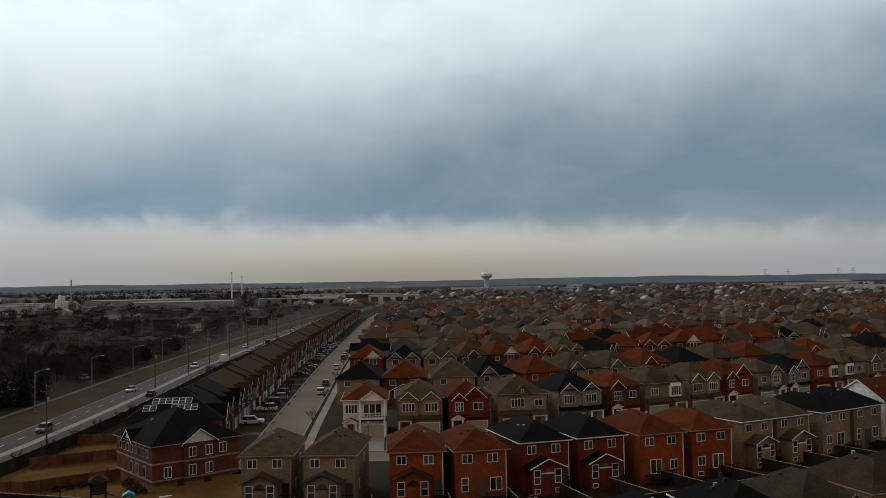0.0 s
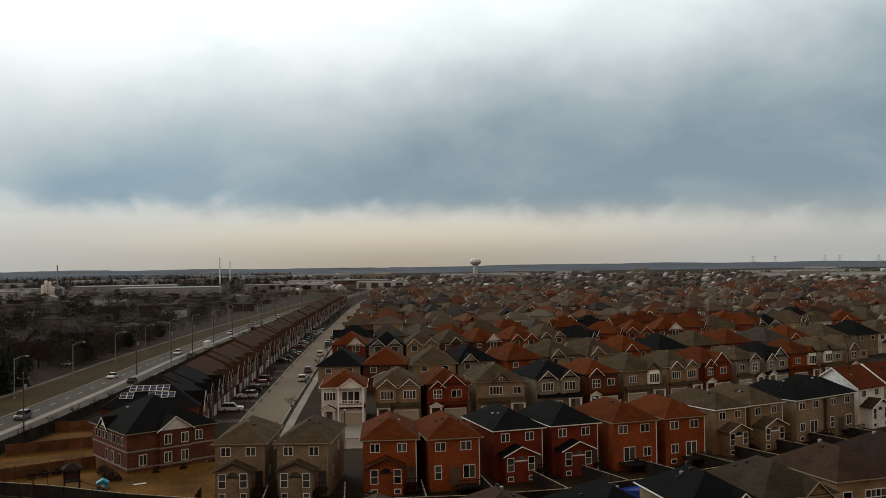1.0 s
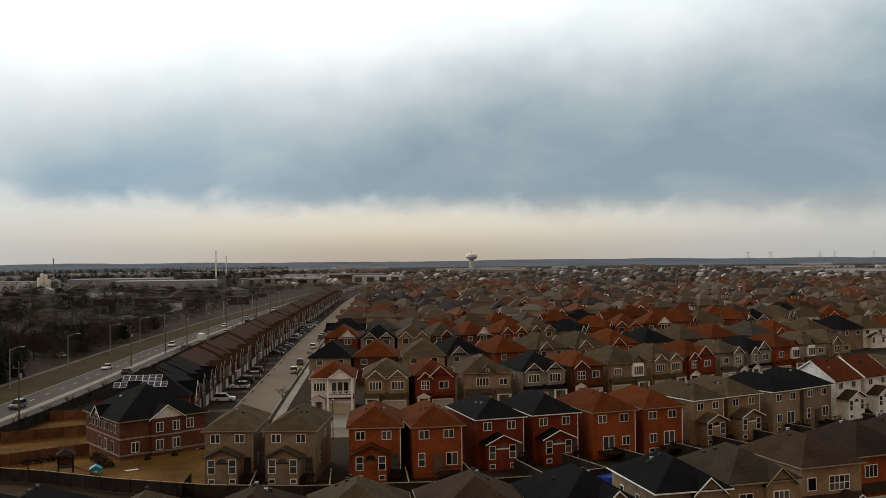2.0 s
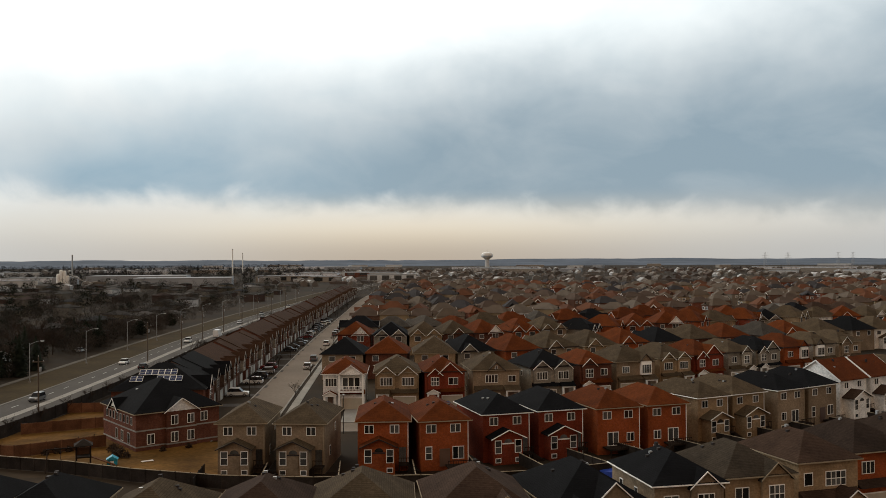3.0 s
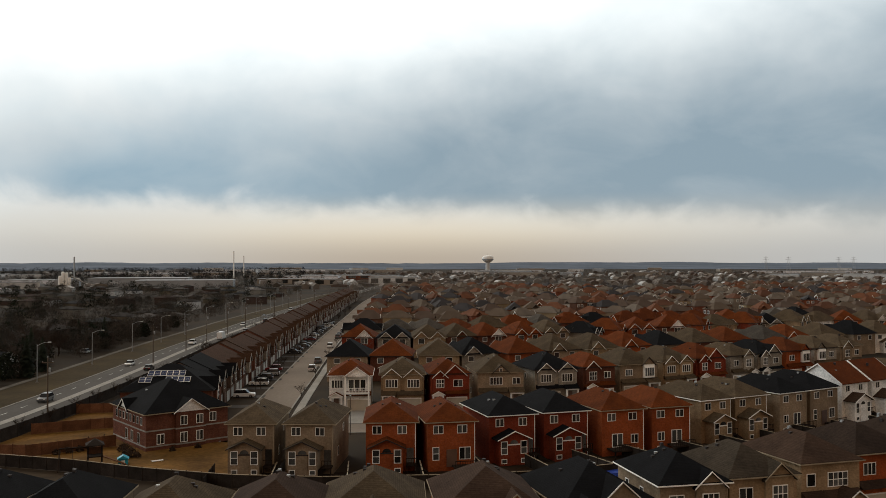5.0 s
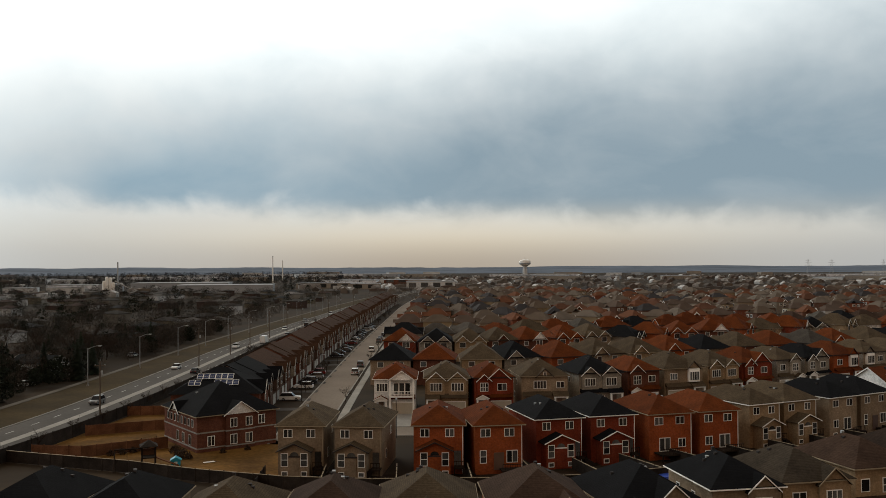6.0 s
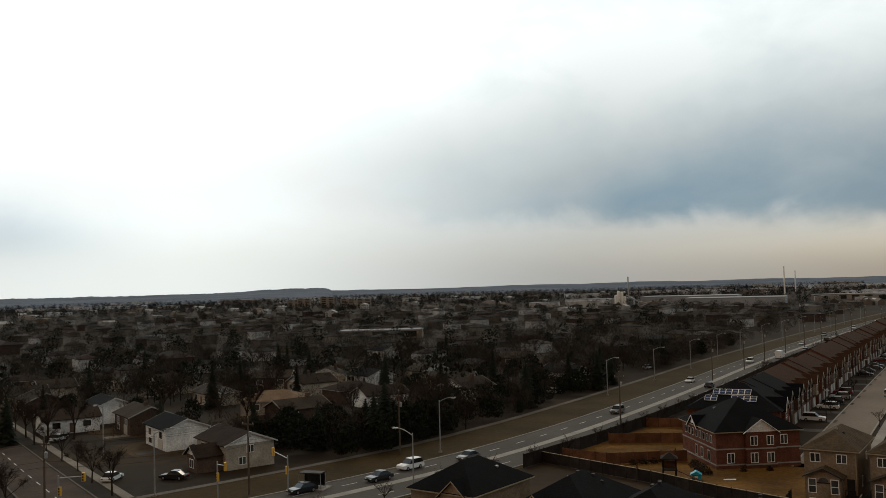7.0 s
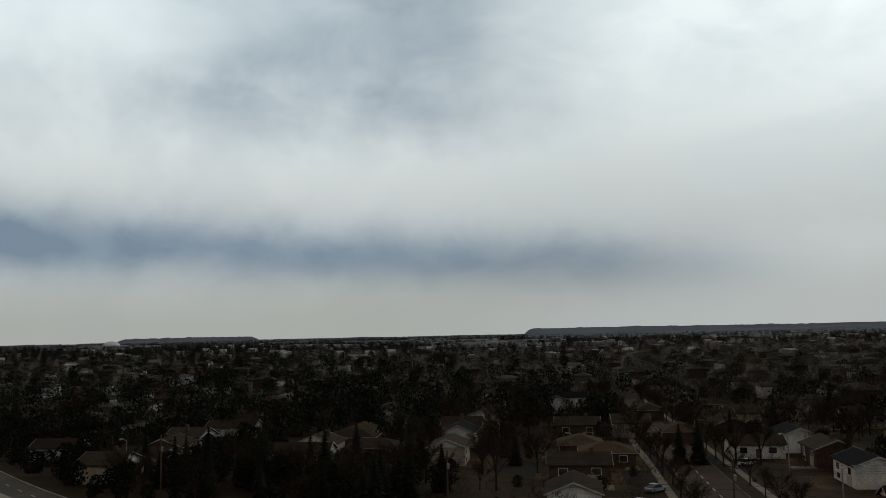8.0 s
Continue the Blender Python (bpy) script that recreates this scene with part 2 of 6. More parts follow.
OLD_CONCRETE = plain("stained_concrete", (0.115, 0.10, 0.082), 0.9, vary=0.2, scale=0.15, grain=3.0)
WALK = plain("worn_pavement", (0.19, 0.165, 0.135), 0.9, vary=0.2, scale=0.2, grain=3.0)
KERB = plain("kerb_concrete", (0.27, 0.25, 0.22), 0.9, vary=0.15, scale=0.3)
ASPHALT = plain("worn_asphalt", (0.082, 0.073, 0.064), 0.9, vary=0.16, scale=0.05, grain=1.2)
STREET = plain("pale_asphalt", (0.185, 0.150, 0.118), 0.9, vary=0.16, scale=0.06, grain=1.5)
DRIVE = plain("driveway_asphalt", (0.058, 0.052, 0.047), 0.9, vary=0.25, scale=0.2, grain=2.0, rand=0.3)
PAINT = plain("road_paint", (0.45, 0.44, 0.40), 0.7, vary=0.3, scale=0.5, grain=6.0)
YARD = plain("dormant_lawn", (0.128, 0.064, 0.015), 0.95, vary=0.42, scale=0.12, grain=1.4, depth=0.05)
# back garden soil with the shade round the decks put in; raised bed reuses it
SHADED_SOIL = plain("shaded_soil", (0.032, 0.020, 0.012), 0.95, vary=0.35, scale=0.25, grain=2.0, depth=0.05)
VERGE = plain("dormant_verge", (0.043, 0.028, 0.009), 0.95, vary=0.30, scale=0.08, grain=1.0, depth=0.05)
METAL = plain("galvanised_steel", (0.33, 0.33, 0.32), 0.5, 0.6, vary=0.12)
WOODPOLE = plain("pole_timber", (0.10, 0.075, 0.055), 0.9, vary=0.2)
BARK = plain("bark", (0.036, 0.024, 0.017), 0.95, vary=0.3, rand=0.2)
TWIG = plain("bare_twigs", (0.034, 0.023, 0.016), 0.95, vary=0.3, scale=0.5, rand=0.35)
NEEDLE = plain("conifer_needles", (0.015, 0.018, 0.011), 0.95, vary=0.4, scale=0.8, rand=0.3)
BUSH = plain("bare_hedge", (0.045, 0.030, 0.020), 0.95, vary=0.4, rand=0.3)
BLUE = plain("blue_plastic", (0.02, 0.16, 0.42), 0.45, vary=0.15)
POOLBLUE = plain("blue_tarpaulin", (0.02, 0.055, 0.33), 0.5, vary=0.25, scale=1.5)
CYAN = plain("cyan_plastic", (0.02, 0.30, 0.42), 0.45, vary=0.15)
YELLOW = plain("signal_yellow", (0.60, 0.33, 0.03), 0.5, vary=0.1)
TYRE = plain("tyre_rubber", (0.012, 0.012, 0.013), 0.9, vary=0.1)
RIM = plain("rim_alloy", (0.40, 0.40, 0.42), 0.35, 0.8, vary=0.05)
LAMPGLASS = plain("lamp_lens", (0.70, 0.68, 0.62), 0.3, vary=0.05)
TAILRED = plain("tail_lamp", (0.30, 0.01, 0.01), 0.3, vary=0.05)
SNOW = plain("old_snow", (0.70, 0.71, 0.74), 0.8, vary=0.1)


GLASS = plain("window_glass", (0.050, 0.049, 0.046), 0.12, vary=0.5, scale=0.4, rand=0.9)
CARGLASS = plain("car_glass", (0.012, 0.013, 0.015), 0.08, vary=0.1)
CELL = plain("solar_cell", (0.018, 0.028, 0.070), 0.18, vary=0.2)
PAINTS = {k: plain("car_paint_" + k, c, 0.28, vary=0.05) for k, c in {
    "white": (0.72, 0.72, 0.70), "black": (0.012, 0.012, 0.013), "silver": (0.36, 0.37, 0.38), "grey": (0.09, 0.095, 0.10),
    "red": (0.16, 0.012, 0.010), "blue": (0.015, 0.045, 0.15)}.items()}
# ---- building helpers ----
class Geo:
    """Collects boxes, sheets and prisms of one mesh, in the thing's own axes."""

    def __init__(self, m=None):
        self.v, self.f, self.m = [], [], m or Matrix.Identity(4)

    def add(self, pts, faces):
        k = len(self.v)
        self.v += [tuple(self.m @ Vector(p)) for p in pts]
        self.f += [tuple(i + k for i in f) for f in faces]
        return self

    def box(self, x0, x1, y0, y1, z0, z1):
        return self.add([(x, y, z) for z in (z0, z1) for x, y in ((x0, y0), (x1, y0), (x1, y1), (x0, y1))],
                        [(3, 2, 1, 0), (4, 5, 6, 7), (0, 1, 5, 4), (1, 2, 6, 5), (2, 3, 7, 6), (3, 0, 4, 7)])

    def prism(self, profile, y0, y1):
        """A profile in x and z, drawn out along y."""
        n = len(profile)
        pts = [(x, y0, z) for x, z in profile] + [(x, y1, z) for x, z in profile]
        return self.add(pts, [tuple(range(n)), tuple(range(2 * n - 1, n - 1, -1))] + [((i + 1) % n, i, i + n, (i + 1) % n + n) for i in range(n)])

    def slab(self, outline, z0, z1):
        n = len(outline)
        pts = [(x, y, z0) for x, y in outline] + [(x, y, z1) for x, y in outline]
        return self.add(pts, [tuple(range(n - 1, -1, -1)), tuple(range(n, 2 * n))] + [(i, (i + 1) % n, (i + 1) % n + n, i + n) for i in range(n)])

    def bar(self, a, b, r, sides=6, r2=None):
        a, b = Vector(a), Vector(b)
        q = (b - a).to_track_quat("Z", "Y")
        r2 = r if r2 is None else r2
        pts = [tuple(p + q @ Vector((rr * math.cos(2 * math.pi * i / sides), rr * math.sin(2 * math.pi * i / sides), 0)))
               for p, rr in ((a, r), (b, r2)) for i in range(sides)]
        return self.add(pts, [tuple(range(sides - 1, -1, -1)), tuple(range(sides, 2 * sides))]
                        + [(i, (i + 1) % sides, (i + 1) % sides + sides, i + sides) for i in range(sides)])

    def tube(self, line, r, sides=4):
        """A bent rod of one piece along a line of points."""
        line = [Vector(p) for p in line]
        pts, n = [], len(line)
        for i, p in enumerate(line):
            q = (line[min(i + 1, n - 1)] - line[max(i - 1, 0)]).to_track_quat("Z", "Y")
            pts += [tuple(p + q @ Vector((r * math.cos(2 * math.pi * k / sides), r * math.sin(2 * math.pi * k / sides), 0))) for k in range(sides)]
        faces = [tuple(range(sides - 1, -1, -1)), tuple(range((n - 1) * sides, n * sides))]
        for i in range(n - 1):
            faces += [(i * sides + k, i * sides + (k + 1) % sides, (i + 1) * sides + (k + 1) % sides, (i + 1) * sides + k) for k in range(sides)]
        return self.add(pts, faces)

    def lathe(self, rings, sides=12):
        """Rings of (radius, z) about the z axis."""
        pts = [(r * math.cos(2 * math.pi * i / sides), r * math.sin(2 * math.pi * i / sides), z) for r, z in rings for i in range(sides)]
        faces = [tuple(range(sides - 1, -1, -1)), tuple(range(len(pts) - sides, len(pts)))]
        for k in range(len(rings) - 1):
            faces += [(k * sides + i, k * sides + (i + 1) % sides, (k + 1) * sides + (i + 1) % sides, (k + 1) * sides + i) for i in range(sides)]
        return self.add(pts, faces)

    def mesh(self, name, material):
        me = bpy.data.meshes.new(name)
        me.from_pydata(self.v, [], self.f)
        me.materials.append(material)
        me.validate()
        return me


def part(name, geo, material, parent=None, label=""):
    ob = new(name, geo.mesh(name, material))
    ob.parent = parent
    return tagged(ob, label)


def empty(name, m, label, category, group="", kind=""):
    ob = new(name)
    ob.empty_display_size = 0.5
    ob.matrix_basis = m
    return tagged(ob, label, category, group, kind)


def at(x, y, turn=0.0, z=0.0):
    return pose(x, y, z, 0, 0, turn)


# ---- houses ----
# A house stands on its own axes: width along x, front at -y, rear at +y, ground at z = 0.
def face_of(side, w, d):
    """Axes of a wall seen from outside: x to its right, y inwards, z up, from the middle of its foot."""
    return {"front": pose(0, -d / 2, 0), "rear": pose(0, d / 2, 0, 0, 0, 180),
            "left": pose(-w / 2, 0, 0, 0, 0, -90), "right": pose(w / 2, 0, 0, 0, 0, 90)}[side]


def window(parent, m, u, z, w, h, lights=2, rows=1, arch=False, trim=None):
    """A framed window on a wall face: one moulded frame, a pane for each light."""
    b, o = 0.095, 0.06
    f = part("window", Geo(m).box(u - w / 2 - b, u + w / 2 + b, -o, 0.02, z - b, z + h + b), trim or TRIM, parent)
    for i in range(lights):
        x0, x1 = u - w / 2 + w * i / lights, u - w / 2 + w * (i + 1) / lights
        x0, x1 = x0 + (0.055 if i else 0), x1 - (0.055 if i < lights - 1 else 0)
        for k in range(rows):
            z0, z1 = z + h * k / rows + (0.045 if k else 0), z + h * (k + 1) / rows - (0.045 if k < rows - 1 else 0)
            part("pane", Geo(m).box(x0, x1, -o - 0.012, -o + 0.004, z0, z1), GLASS, f)
    return f


def comb(u0, u1, z0, z1, n, wide=0.06, rail=0.1):
    """The outline of a rail on uprights."""
    pts = [(u0, z1), (u0, z0)]
    gap = (u1 - u0 - wide) / n
    for i in range(n):
        x = u0 + wide + gap * i
        pts += [(x, z0), (x, z1 - rail), (x + gap - wide, z1 - rail), (x + gap - wide, z0)]
    return pts + [(u1, z0), (u1, z1)]


def hip(g, x0, x1, y0, y1, z, rise, over=0.4, thick=0.16):
    """A hipped roof with its eaves round the given walls."""
    x0, x1, y0, y1 = x0 - over, x1 + over, y0 - over, y1 + over
    w, d = x1 - x0, y1 - y0
    s = min(w, d) / 2
    if w <= d:
        a, b = ((x0 + x1) / 2, y0 + s), ((x0 + x1) / 2, y1 - s)
    else:
        a, b = (x0 + s, (y0 + y1) / 2), (x1 - s, (y0 + y1) / 2)
    top = z + rise
    pts = [(x0, y0, z), (x1, y0, z), (x1, y1, z), (x0, y1, z), (x0, y0, z + thick), (x1, y0, z + thick), (x1, y1, z + thick), (x0, y1, z + thick),
           (*a, top), (*b, top)]
    faces = [(3, 2, 1, 0), (0, 1, 5, 4), (1, 2, 6, 5), (2, 3, 7, 6), (3, 0, 4, 7)]
    if w <= d:
        faces += [(4, 5, 8), (5, 6, 9, 8), (6, 7, 9), (7, 4, 8, 9)]
    else:
        faces += [(4, 5, 9, 8), (5, 6, 9), (6, 7, 8, 9), (7, 4, 8)]
    return g.add(pts, faces)


def gabled(parent, m, u, w, z, rise, back, out, roof, wall=None, trim=None, over=0.35, name="gable"):
    """A gable on a wall face: its own small roof, the wall under it and boards along its slopes."""
    t = 0.14
    k = rise / (w / 2)
    e = w / 2 + over
    ze = z - over * k
    g = Geo(m)
    prof = [(u - e, ze), (u, z + rise), (u + e, ze), (u + e, ze + t), (u, z + rise + t), (u - e, ze + t)]
    g.prism(prof, -out - over, back)
    r = part(name + "_roof", g, roof, parent)
    if wall:
        part(name + "_wall", Geo(m).prism([(u - w / 2, z - 0.02), (u, z + rise - 0.02), (u + w / 2, z - 0.02)], -out, 0.05), wall, parent)
    b = 0.13
    g = Geo(m)
    g.prism([(u - e, ze - b + t), (u, z + rise - b + t), (u + e, ze - b + t), (u + e, ze + t + 0.02), (u, z + rise + t + 0.02), (u - e, ze + t + 0.02)], -out - over - 0.06, -out - over)
    part(name + "_trim", g, trim or TRIM, parent)
    return r


def fascia(parent, x0, x1, y0, y1, z, over, mat):
    x0, x1, y0, y1 = x0 - over, x1 + over, y0 - over, y1 + over
    g = Geo()
    g.box(x0 - 0.07, x1 + 0.07, y0 - 0.07, y0 - 0.002, z - 0.03, z + 0.10).box(x0 - 0.07, x1 + 0.07, y1 + 0.002, y1 + 0.07, z - 0.03, z + 0.10)
    g.box(x0 - 0.07, x0 - 0.002, y0, y1, z - 0.03, z + 0.10).box(x1 + 0.002, x1 + 0.07, y0, y1, z - 0.03, z + 0.10)
    return part("gutter", g, mat, parent)


def bay(parent, m, u, w, out, z1, roof, wall, trim, low=True, arch=True):
    """The bumped-out breakfast bay at the rear: tall windows each side of a blank middle, under a gable."""
    part("bay_wall", Geo(m).box(u - w / 2, u + w / 2, -out, 0.02, 0, z1), wall, parent)
    f = m @ pose(0, -out, 0)
    gabled(parent, m, u, w, z1, w * 0.23, 0.05, out, roof, wall, trim, 0.5, "bay")
    for s in (-1, 1):
        window(parent, f, u + s * w * 0.34, 1.75, 0.85, 1.75, 1, 2)
        if low:
            window(parent, f, u + s * w * 0.34, 0.42, 0.7, 0.5, 1)
    part("blind_panel", Geo(f).box(u - w * 0.17, u + w * 0.17, -0.08, 0.01, 0.1, 3.0), wall, parent)
    part("ledge", Geo(f).box(u - w * 0.20, u + w * 0.20, -0.14, 0.01, 3.0, 3.16), trim, parent)
    if arch:
        n = 8
        pts = [(u + 0.62 * math.cos(math.pi * i / n), 3.2 + 0.55 * math.sin(math.pi * i / n)) for i in range(n + 1)]
        part("arched_pane", Geo(f).prism(pts[::-1], -0.06, 0.01), GLASS, parent)


def garage_door(parent, m, u, w, h=2.2, mat=None, surround=True):
    g = Geo(m)
    g.box(u - w / 2 - 0.14, u + w / 2 + 0.14, -0.05, 0.02, 0, h + 0.16)
    f = part("garage_surround", g, TRIM, parent) if surround else parent
    prof = [(-0.04, 0.02)]
    for i in range(4):
        prof += [(-0.075, 0.03 + h * i / 4), (-0.075, h * (i + 1) / 4 - 0.03), (-0.055, h * (i + 1) / 4 - 0.01)]
    prof += [(-0.04, h)]
    n = len(prof)
    g = Geo(m).add([(u - w / 2, y, zz) for y, zz in prof] + [(u + w / 2, y, zz) for y, zz in prof],
                   [tuple(range(n)), tuple(range(2 * n - 1, n - 1, -1))] + [((i + 1) % n, i, i + n, (i + 1) % n + n) for i in range(n)])
    part("garage_door", g, mat or GARAGE, f)


def porch(parent, m, u, w, out, roof, trim, pediment=True, h=2.7):
    part("porch_floor", Geo(m).box(u - w / 2, u + w / 2, -out, 0, 0, 0.45), CONCRETE, parent)
    for s in (-1, 1):
        part("porch_column", Geo(m).box(u + s * (w / 2 - 0.2) - 0.16, u + s * (w / 2 - 0.2) + 0.16, -out + 0.05, -out + 0.37, 0.45, h), trim, parent)
    part("front_door", Geo(m).box(u - 0.5, u + 0.5, -0.06, 0.01, 0.45, 2.5), DOOR, parent)
    part("porch_beam", Geo(m).box(u - w / 2, u + w / 2, -out, -out + 0.4, h, h + 0.3), trim, parent)
    if pediment:
        gabled(parent, m, u, w, h + 0.3, w * 0.26, 0.0, out, roof, trim, trim, 0.2, "porch")
    else:
        g = Geo(m)
        g.add([(u - w / 2 - 0.2, -out - 0.2, h + 0.3), (u + w / 2 + 0.2, -out - 0.2, h + 0.3), (u + w / 2 + 0.2, 0, h + 1.2), (u - w / 2 - 0.2, 0, h + 1.2),
               (u - w / 2 - 0.2, 0, h + 0.3), (u + w / 2 + 0.2, 0, h + 0.3)], [(0, 1, 2, 3), (0, 4, 5, 1), (4, 3, 2, 5), (0, 3, 4), (1, 5, 2)])
        part("porch_roof", g, roof, parent)


def skirt_roof(parent, m, u, w, out, z, roof, rise=0.9):
    """A lean-to strip of roof over the garage."""
    g = Geo(m)
    g.add([(u - w / 2, -out, z), (u + w / 2, -out, z), (u + w / 2, 0.02, z + rise), (u - w / 2, 0.02, z + rise), (u - w / 2, 0.02, z), (u + w / 2, 0.02, z)],
          [(0, 1, 2, 3), (0, 4, 5, 1), (4, 3, 2, 5), (0, 3, 4), (1, 5, 2)])
    part("skirt_roof", g, roof, parent)


def deck(parent, m, u, w, out, z=1.3, steps_at=1):
    g = Geo(m).box(u - w / 2, u + w / 2, -out, -0.02, z - 0.2, z)
    for sx in (-1, 1):
        g.box(u + sx * (w / 2 - 0.1) - 0.07, u + sx * (w / 2 - 0.1) + 0.07, -out + 0.02, -out + 0.16, 0, z)
    dk = part("deck", g, DECK, parent)
    part("railing", Geo(m).prism(comb(u - w / 2, u + w / 2, z, z + 0.95, max(2, int(w / 0.35)))[::-1], -out, -out + 0.06), DECK, dk)
    k = 6
    x, prof = u + steps_at * w / 2, []
    for i in range(k):
        zz = z - (i + 1) * z / (k + 1)
        prof += [(x + steps_at * 0.29 * i, zz), (x + steps_at * 0.29 * (i + 1), zz)]
    prof += [(x + steps_at * 0.29 * k, 0), (x, 0)]
    part("steps", Geo(m).prism(prof, -out, -out + 1.0), DECK, dk)


def vents(parent, w, d, h, rise, rng, side=1, n=3):
    """Small roof vents near the ridge."""
    for i in range(n):
        x = rng.uniform(-0.25, 0.25) * w
        y = side * rng.uniform(0.05, 0.22) * d
        zz = h + rise * (1 - abs(x) / (w / 2 + 0.4)) * 0.98
        part("vent", Geo().box(x - 0.17, x + 0.17, y - 0.17, y + 0.17, zz - 0.3, zz + 0.24), DARK_TRIM if rng.random() < 0.7 else METAL, parent)


def shell(m, w, d, h, wall, roof, label, rise=None, trim=None, category="house", group="houses of the new estate", name="house", seed=0, n_vents=3, vent_side=1, ridge="hip", over=0.4, board=None):
    trim = trim or TRIM
    rng = random.Random(seed)
    ob = empty(name, m, label, category, group)
    part("wall", Geo().box(-w / 2, w / 2, -d / 2, d / 2, 0, h), WALL[wall], ob)
    rise = rise or (min(w, d) / 2 + over) * 0.62
    if ridge == "hip":
        part("roof", hip(Geo(), -w / 2, w / 2, -d / 2, d / 2, h, rise, over), ROOF[roof], ob)
        fascia(ob, -w / 2, w / 2, -d / 2, d / 2, h, over, trim)
    else:
        # ridge runs along x ("side") or y ("end")
        ww, dd = (w, d) if ridge == "end" else (d, w)
        g = Geo() if ridge == "end" else Geo(pose(0, 0, 0, 0, 0, 90))
        k = rise / (ww / 2)
        e, t = ww / 2 + over, 0.16
        ze = h - over * k * 0.5
        g.prism([(-e, ze), (0, h + rise), (e, ze), (e, ze + t), (0, h + rise + t), (-e, ze + t)], -dd / 2 - over, dd / 2 + over)
        part("roof", g, ROOF[roof], ob)
        g = Geo() if ridge == "end" else Geo(pose(0, 0, 0, 0, 0, 90))
        g.prism([(-ww / 2, h - 0.02), (0, h + rise - 0.03), (ww / 2, h - 0.02)], -dd / 2 + 0.003, dd / 2 - 0.003)
        part("gable_wall", g, WALL["white"] if wall in ("white", "cream") else WALL["oldwhite"] if wall in ("oldcream", "oldwhite") else WALL[wall], ob)
        for y in (-dd / 2 - over - 0.06, dd / 2 + over):
            g = Geo() if ridge == "end" else Geo(pose(0, 0, 0, 0, 0, 90))
            g.prism([(-e, ze - 0.08), (0, h + rise - 0.1), (e, ze - 0.08), (e, ze + t + 0.02), (0, h + rise + t + 0.02), (-e, ze + t + 0.02)], y, y + 0.06)
            if board is None:
                part("bargeboard", g, trim, ob)
    vents(ob, w, d, h, rise, rng, vent_side, n_vents)
    return ob


COLOUR = {"beige": "beige brick", "tan": "tan brick", "red": "red brick", "orange": "orange brick", "brown": "brown brick", "oldbrick": "brown brick", "darkred": "dark red brick", "grey": "grey stone",
          "white": "white siding", "cream": "cream siding"}
TILE = {"olive": "olive-grey", "redbrown": "red-brown", "black": "black", "brown": "dark brown", "grey": "grey", "oldbrown": "brown", "oldgrey": "grey", "terrace": "warm brown", "tan": "pale tan"}


def rear_house(m, w, d, wall, roof, kind, seed, h=7.0):
    """A two-storey house whose back garden side is the seen one."""
    extra = {"bay": "gabled rear bay", "deck": "dark timber rear deck", "plain": "plain rear wall"}[kind]
    ob = shell(m, w, d, h, wall, roof, f"{COLOUR[wall]} house, {TILE[roof]} {'gabled' if wall == 'white' else 'hipped'} roof, {extra}", ridge="side" if wall == "white" else "hip", rise=3.3 if wall == "white" else None, seed=seed, vent_side=1, trim=TAN_TRIM if wall in ("beige", "orange") and roof != "black" else TRIM)
    rng = random.Random(seed)
    f = face_of("rear", w, d)
    mirror = rng.choice((-1, 1))
    trim = DARK_TRIM if roof in ("olive", "brown", "redbrown") and wall in ("beige", "orange") else TRIM
    for s in (-1, 1):
        window(ob, f, s * w * 0.25 - 0.2, 5.45, 1.15 if kind == "bay" else 1.3, 1.05, 2)
    if kind == "bay":
        bay(ob, f, -0.08 * w, w * 0.62, 2.1, 3.95, ROOF["brown" if wall == "white" else roof], WALL[wall], trim)
        part("patio_door", Geo(f).box(w * 0.33 - 0.15, w * 0.45, -0.05, 0.01, 1.3, 3.4), GLASS, ob)
        deck(ob, f, w * 0.40, w * 0.2, 1.6, 1.3, 1 if seed % 2 else -1)
    elif kind == "deck":
        u = -0.14 * w * mirror
        dr = part("patio_door", Geo(f).box(u - 0.95, u + 0.95, -0.06, 0.01, 1.3, 3.4), TRIM, ob)
        for s in (-1, 1):
            part("pane", Geo(f).box(u + s * 0.46 - 0.38, u + s * 0.46 + 0.38, -0.075, -0.05, 1.4, 3.3), GLASS, dr)
        deck(ob, f, u, w * 0.5, 2.6, 1.3, mirror)
        window(ob, f, w * 0.27 * mirror, 1.9, 1.1, 1.2, 2)
        window(ob, f, w * 0.30 * mirror, 0.4, 0.8, 0.5, 1)
    else:
        window(ob, f, -w * 0.33, 1.7, 0.8, 1.7, 1, 2)
        window(ob, f, w * 0.28, 1.7, 1.5, 1.6, 2)
        part("rear_door", Geo(f).box(-0.75, 0.75, -0.08, 0.01, 0.6, 3.1), DOOR, ob)
        deck(ob, f, w * 0.22, w * 0.42, 2.2, 0.9, 1)
    window(ob, face_of("left", w, d), 1.5, 4.8, 0.8, 1.0, 1)
    window(ob, face_of("left", w, d), -2.5, 2.0, 0.7, 1.2, 1)
    part("downspout", Geo(f).box(w / 2 - 0.16, w / 2 - 0.06, -0.09, -0.005, 0.1, h), TRIM if wall != "beige" else TAN_TRIM, ob)
    return ob


